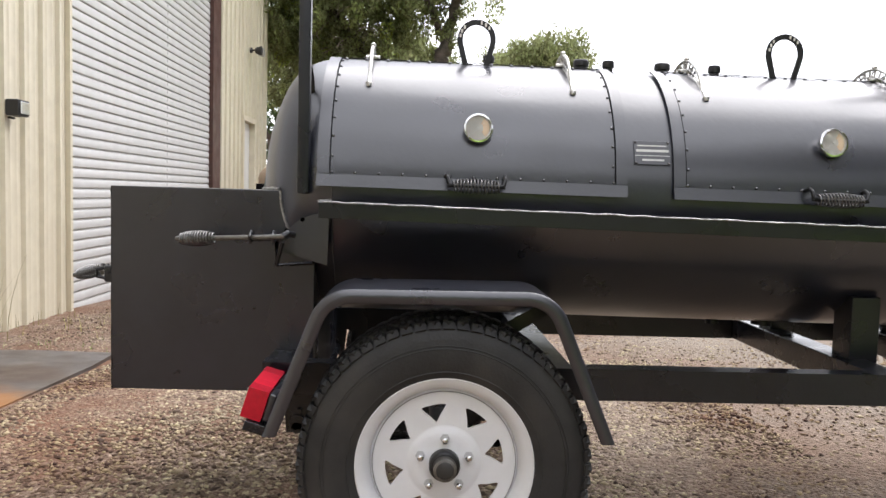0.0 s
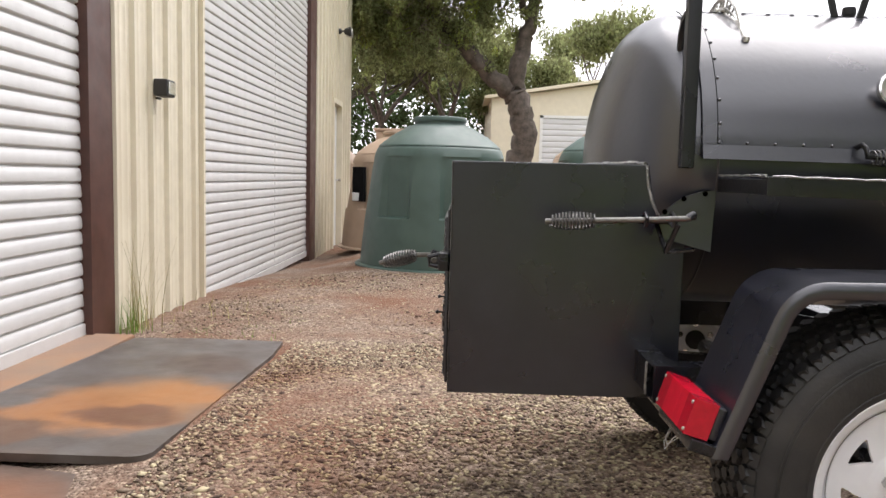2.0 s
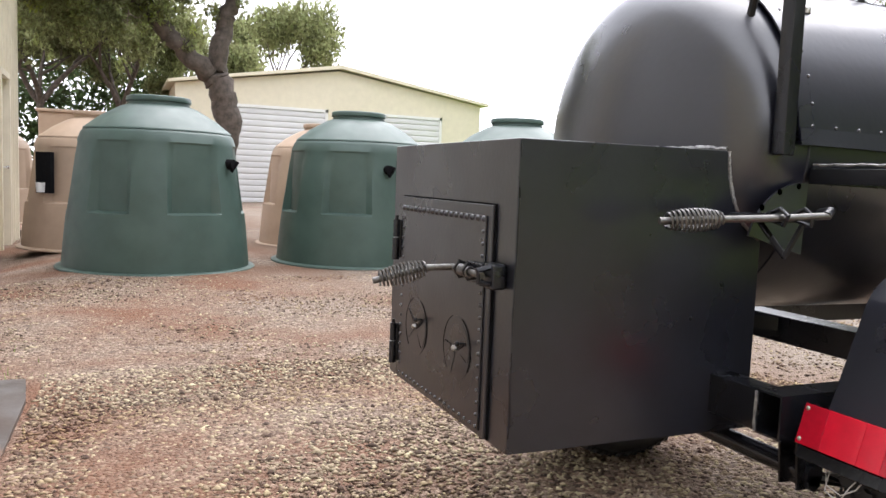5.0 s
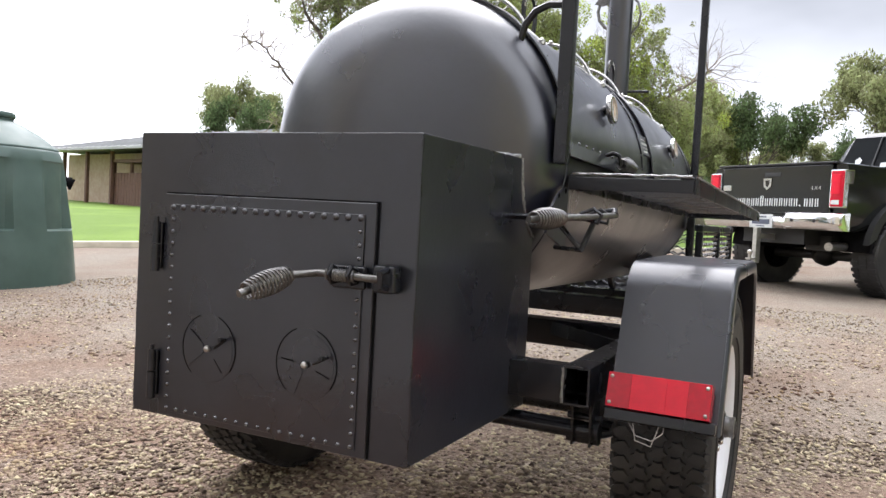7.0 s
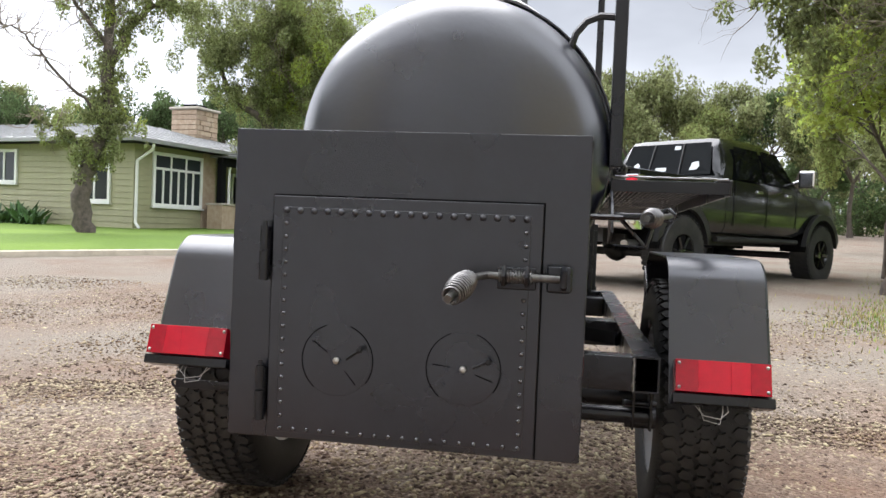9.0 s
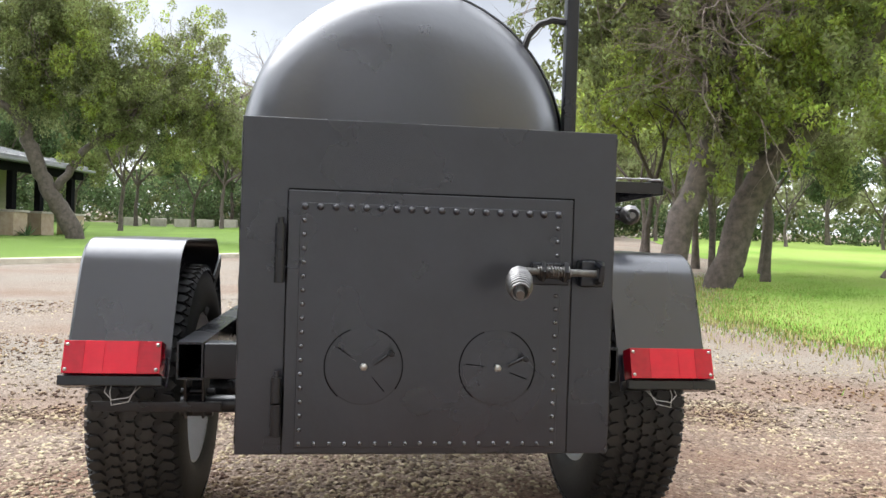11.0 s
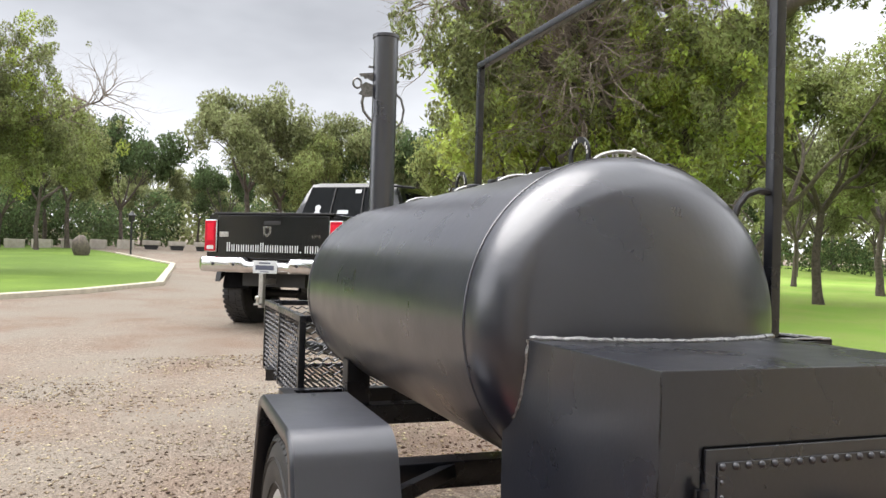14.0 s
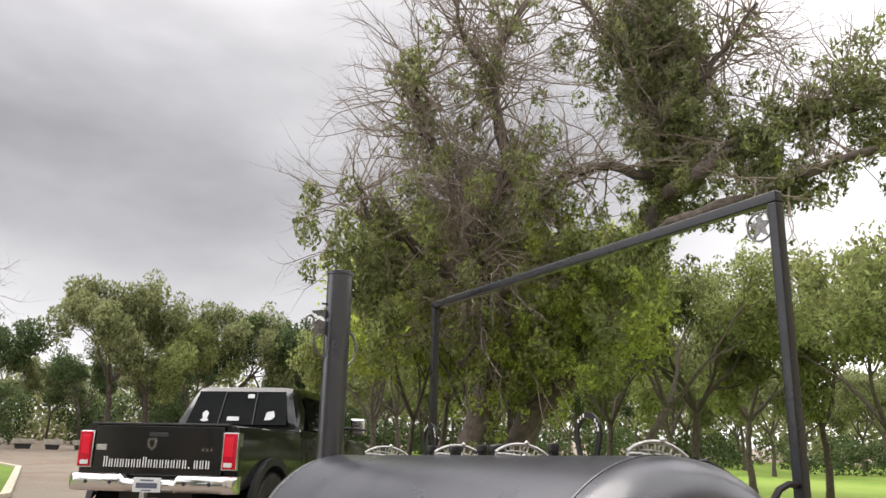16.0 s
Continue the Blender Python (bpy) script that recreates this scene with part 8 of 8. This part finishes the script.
for az in range(66, 152, 5):
    for row in range(2):
        a = radians(az + rs.uniform(-2, 2))
        dist = 57 + row * 9 + rs.uniform(-4, 4)
        spots.append((dist * math.sin(a), 2 + dist * math.cos(a), rs.uniform(0.6, 0.95) if az < 116 else rs.uniform(0.85, 1.2)))
for az in (52, 59):
    a = radians(az + rs.uniform(-2, 2))
    dist = 46 + rs.uniform(-3, 6)
    spots.append((dist * math.sin(a), 2 + dist * math.cos(a), rs.uniform(0.8, 1.15)))
for x, y, k in ((20.5, -10.5, 0.85), (24.0, -12.5, 0.95), (17.5, -13.0, 0.85), (27.0, -9.0, 0.9), (13.0, -17.0, 0.95), (10.0, -15.5, 0.95), (6.0, -18.5, 1.05), (14.0, -13.0, 0.85), (18.0, -20.0, 0.95), (9.0, -22.0, 1.0), (24.0, -22.0, 0.9), (33.0, -13.0, 0.95), (32.0, 31.0, 0.88), (33.0, 24.0, 0.96), (31.0, 17.0, 0.86), (35.0, 13.0, 1.0), (40.0, 20.0, 1.0), (42.0, 9.5, 0.85), (-3.9, 29.0, 1.05), (-1.4, 30.0, 1.0), (-6.0, 32.0, 1.1), (1.2, 33.0, 0.9), (6.1, 40.5, 1.22), (35.6, 35.0, 0.98)):
    spots.append((x, y, k))
# unseen trees added on the south side, to darken the black paint's reflections
for az in range(160, 246, 8):
    a = radians(az + rs.uniform(-3, 3))
    dist = 27 + rs.uniform(-3, 4)
    spots.append((dist * math.sin(a), dist * math.cos(a), rs.uniform(1.1, 1.4)))
for i, (x, y, k) in enumerate(spots):
    m = pose(x, y, ground_z(x, y) - 0.1, 0, 0, rs.uniform(0, 360))
    if i < 4:
        src = kinds[i]
        src.scale = (k * 0.72, k * 0.72, k * 0.9)
        src.location = m.translation
    else:
        c = copy_thing(kinds[2 if x < 8 and y > 25 or y > 34 else 3 if x < 4 or (y > 14 and x < 36) else rs.randrange(3) if y < -8 and x < 34 else rs.randrange(4)], m)
        c.scale = (k * 0.72, k * 0.72, k * rs.uniform(0.84, 0.98))

# undergrowth at the feet of the woods
rngu = np.random.RandomState(5)
cs, rr = [], []
for az in np.arange(64, 112, 1.1):
    a = radians(az + rngu.uniform(-0.6, 0.6))
    dist = 56 + rngu.uniform(-3, 10)
    if 88.5 < az < 91.5:
        continue
    x, y = dist * math.sin(a), 2 + dist * math.cos(a)
    for q in range(3):
        cs.append((x + rngu.uniform(-1.5, 1.5), y + rngu.uniform(-1.5, 1.5), ground_z(x, y) + 0.5 + q * 1.1))
        rr.append(rngu.uniform(1.0, 1.8))
for az in np.arange(112, 158, 1.4):
    a = radians(az + rngu.uniform(-0.6, 0.6))
    dist = 60 + rngu.uniform(-3, 8)
    x, y = dist * math.sin(a), 2 + dist * math.cos(a)
    for q in range(2):
        cs.append((x + rngu.uniform(-1.5, 1.5), y + rngu.uniform(-1.5, 1.5), ground_z(x, y) + 0.4 + q * 1.2))
        rr.append(rngu.uniform(0.9, 1.5))
for x in np.arange(-10, 3.5, 0.9):
    for q in range(6):
        cs.append((x + rngu.uniform(-0.5, 0.5), 36 + rngu.uniform(-1, 2), ground_z(x, 36) + 0.5 + q * 1.0))
        rr.append(rngu.uniform(0.8, 1.4))
v, f = leaf_cloud(cs, rr, 92000, 0.15, rngu, 0.85)
tagged(new("undergrowth", mesh_np("undergrowth", v, f, LEAF_DARK)), "dark green brush at the foot of the woods", "brush", kind="stuff")

cs, rr = [], []
for az in np.arange(50, 158, 1.3):
    a = radians(az)
    dist = 74 + rngu.uniform(-4, 8)
    x, y = dist * math.sin(a), 2 + dist * math.cos(a)
    for q in range(3):
        cs.append((x + rngu.uniform(-2, 2), y + rngu.uniform(-2, 2), ground_z(x, y) + 0.8 + q * 2.0))
        rr.append(rngu.uniform(1.8, 2.9))
# an unseen southern arc is added behind them, for dark reflections
for az in np.arange(158, 250, 2.2):
    a = radians(az)
    dist = 36 + rngu.uniform(-3, 4)
    x, y = dist * math.sin(a), dist * math.cos(a)
    for q in range(4):
        cs.append((x + rngu.uniform(-2, 2), y + rngu.uniform(-2, 2), ground_z(x, y) + 0.6 + q * 1.8))
        rr.append(rngu.uniform(1.6, 2.4))
v, f = leaf_cloud(cs, rr, 84000, 0.32, rngu, 0.9)
tagged(new("far_woods", mesh_np("far_woods", v, f, LEAF_FAR)), "dense green woods closing the view, with an unseen added southern arc", "woods", kind="stuff")

# planting along the house
rngp = np.random.RandomState(15)
hm = Matrix.Translation((HC.x, HC.y, 0.42)) @ pose(0, 0, 0, 0, 0, H_TURN)
for k, yy in enumerate((3.3, 4.0, 4.6, 5.3, 6.0)):
    p = hm @ Vector((-0.9 + 0.2 * math.sin(k * 2.3), yy, 0))
    verts, faces = [], []
    for b in range(46):
        a, ln, tilt = rngp.uniform(0, 6.28), rngp.uniform(0.3, 0.8 + 0.2 * math.sin(k * 2.1)), rngp.uniform(0.1, 0.8)
        d = Vector((math.cos(a) * tilt, math.sin(a) * tilt, 1)).normalized()
        s2 = Vector((-math.sin(a), math.cos(a), 0)) * 0.085
        q = Vector((rngp.uniform(-0.3, 0.3), rngp.uniform(-0.3, 0.3), 0))
        i0 = len(verts)
        tip = q + d * ln + Vector((math.cos(a), math.sin(a), -0.6)) * 0.12
        verts += [tuple(q), tuple(q + d * ln * 0.6 + s2), tuple(tip), tuple(q + d * ln * 0.6 - s2)]
        faces += [(i0, i0 + 1, i0 + 2), (i0, i0 + 2, i0 + 3)]
    ob = tagged(new("border_plant", mesh_np("border_plant", np.array(verts), np.array(faces), HOSTA)), "broad-leaved green plant in the bed along the house", "plant", "plants along the house")
    ob.location = p


def agave(at, size, seed):
    """A rosette of stiff pointed leaves."""
    rg = np.random.RandomState(seed)
    t = thing("agave", at, "spiky grey-green agave on the lawn", "plant")
    for k in range(26):
        a, up = rg.uniform(0, 6.28), rg.uniform(0.15, 1.4)
        d = Vector((math.cos(a) * math.cos(up), math.sin(a) * math.cos(up), math.sin(up)))
        w = Vector((-math.sin(a), math.cos(a), 0)) * 0.055 * size
        ln = size * rg.uniform(0.6, 1.0)
        b = bmesh.new()
        q = [b.verts.new(v) for v in (-w * 0.7, d * ln * 0.4 - w, d * ln, d * ln * 0.4 + w, w * 0.7, d * ln * 0.4 + Vector((0, 0, -0.03)))]
        for f in ((0, 1, 5), (1, 2, 5), (2, 3, 5), (3, 4, 5), (4, 0, 5)):
            b.faces.new([q[i] for i in f])
        part("leaf", b, HOSTA, t, smooth=0)


agave((26.0, 12.0, ground_z(26.0, 12.0) + 0.02), 0.85, 3)
agave((25.0, 13.2, ground_z(25.0, 13.2) + 0.02), 0.6, 5)
bm = bmesh.new()
bmesh.ops.create_icosphere(bm, subdivisions=3, radius=0.5)
for v in bm.verts:
    v.co = Vector((v.co.x * 0.7, v.co.y * 0.75, v.co.z * 1.05)) * (1 + 0.22 * noise.noise(v.co * 2.2))
rock = solo("field_stone", bm, BARK2, "dark rough standing stone on the lawn", "stone", smooth=30)
rock.location = (36.0, 6.9, ground_z(36.0, 6.9) + 0.42)


def tuft(name, at, n, height, material, label, seed, spreadr=0.1):
    rg = np.random.RandomState(seed)
    bm = bmesh.new()
    for k in range(n):
        a, ln, lean = rg.uniform(0, 6.28), height * rg.uniform(0.4, 1.0), rg.uniform(0.1, 0.5)
        q = Vector((rg.normal(0, spreadr), rg.normal(0, spreadr), 0))
        d = Vector((math.cos(a), math.sin(a), 0))
        s2 = Vector((-d.y, d.x, 0)) * 0.003
        prev = None
        for i in range(5):
            f = i / 4
            c = q + Vector((0, 0, ln * f)) + d * lean * ln * f * f
            w2 = s2 * (1 - f * 0.9)
            cur = (bm.verts.new(c - w2), bm.verts.new(c + w2))
            if prev:
                bm.faces.new((prev[0], prev[1], cur[1], cur[0]))
            prev = cur
    ob = solo(name, bm, material, label, "weed", kind="stuff", smooth=60)
    ob.location = at
    return ob


tuft("weed", (WX + 0.10, 5.35, -0.1), 60, 0.30, GRASSB, "green and yellow grass tuft at the foot of the wall", 3, 0.06)
tuft("weed", (WX + 0.08, 5.55, -0.1), 26, 0.75, DRYG, "tall dry grass stems at the foot of the wall", 4, 0.06)
tuft("weed", (WX + 0.12, 6.1, -0.1), 40, 0.14, DRYG, "short dry grass at the foot of the wall", 5, 0.25)
tuft("weed", (-2.3, 5.25, -0.1), 40, 0.07, GRASSB, "short grass beside the steel plate", 6, 0.25)

# grass blades where the lawns come nearest
def blades(name, pts, n, h, material, label, seed, jitter):
    rg = np.random.RandomState(seed)
    idx = rg.randint(0, len(pts), n)
    base = np.array(pts)[idx] + rg.normal(0, 1, (n, 2)) * jitter
    z = np.array([ground_z(x, y) for x, y in base])
    a = rg.uniform(0, 6.28, n)
    hh = h * rg.uniform(0.4, 1.2, n)
    w2 = 0.006
    p = np.column_stack([base, z])
    side = np.column_stack([np.cos(a), np.sin(a), np.zeros(n)]) * w2
    tip = p + np.column_stack([np.sin(a) * hh * 0.4, -np.cos(a) * hh * 0.4, hh])
    verts = np.stack([p - side, p + side, tip], 1).reshape(-1, 3)
    faces = np.arange(n * 3).reshape(-1, 3)
    tagged(new(name, mesh_np(name, verts, faces, material)), label, "grass", kind="stuff")


edge_s = fine(S_EDGE[:5], 30)
blades("grass", [(x + k * 0.25, y - 0.35 * k) for x, y in edge_s for k in range(12)], 60000, 0.045, GRASSB, "short green grass blades at the edge of the lawn", 8, 0.5)
blades("dry_grass", edge_s, 9000, 0.06, DRYG, "thin dry grass at the edge of the gravel", 9, 0.6)

# ---- loose stones on the drive ----
def loose_stones(n, seed):
    rg = np.random.RandomState(seed)
    # angular crushed chips, eight faces each
    iv = np.array([(1, 0, 0), (0, 1, 0), (-1, 0, 0), (0, -1, 0), (0, 0, 1), (0, 0, -1)], dtype=float)
    fa = np.array([(i, (i + 1) % 4, 4) if up else ((i + 1) % 4, i, 5) for i in range(4) for up in (1, 0)])
    # thick where the camera comes close, thin farther off
    x = np.concatenate([rg.uniform(-3.0, 1.6, n // 2), rg.uniform(-3.0, 6.5, n - n // 2)])
    y = np.concatenate([rg.uniform(0.6, 5.2, n // 2), rg.uniform(-1.0, 9.0, n - n // 2)])
    keep = ~((x < -1.9) & (y < 5.1))
    x, y = x[keep], y[keep]
    m = len(x)
    s = 0.0046 + 0.0088 * rg.beta(1.2, 4.5, m) * 1.7
    z = np.array([ground_z(a, b) for a, b in zip(x, y)]) + s * 0.15
    sc = np.stack([s * rg.uniform(0.9, 2.0, m), s * rg.uniform(0.6, 1.2, m), s * rg.uniform(0.4, 0.85, m)], 1)
    ang = rg.uniform(0, 6.28, m)
    jit = 1 + rg.uniform(-0.35, 0.35, (m, len(iv)))
    v = iv[None] * sc[:, None, :] * jit[:, :, None]
    c, sn = np.cos(ang)[:, None], np.sin(ang)[:, None]
    vx = v[:, :, 0] * c - v[:, :, 1] * sn
    vy = v[:, :, 0] * sn + v[:, :, 1] * c
    verts = np.stack([vx + x[:, None], vy + y[:, None], v[:, :, 2] + z[:, None]], 2).reshape(-1, 3)
    faces = (fa[None] + (np.arange(m) * len(iv))[:, None, None]).reshape(-1, 3)
    tagged(new("loose_gravel", mesh_np("loose_gravel", verts, faces, PEBBLE)), "loose pale and brown stones scattered on the drive", "gravel", kind="stuff")


loose_stones(105000, 12)
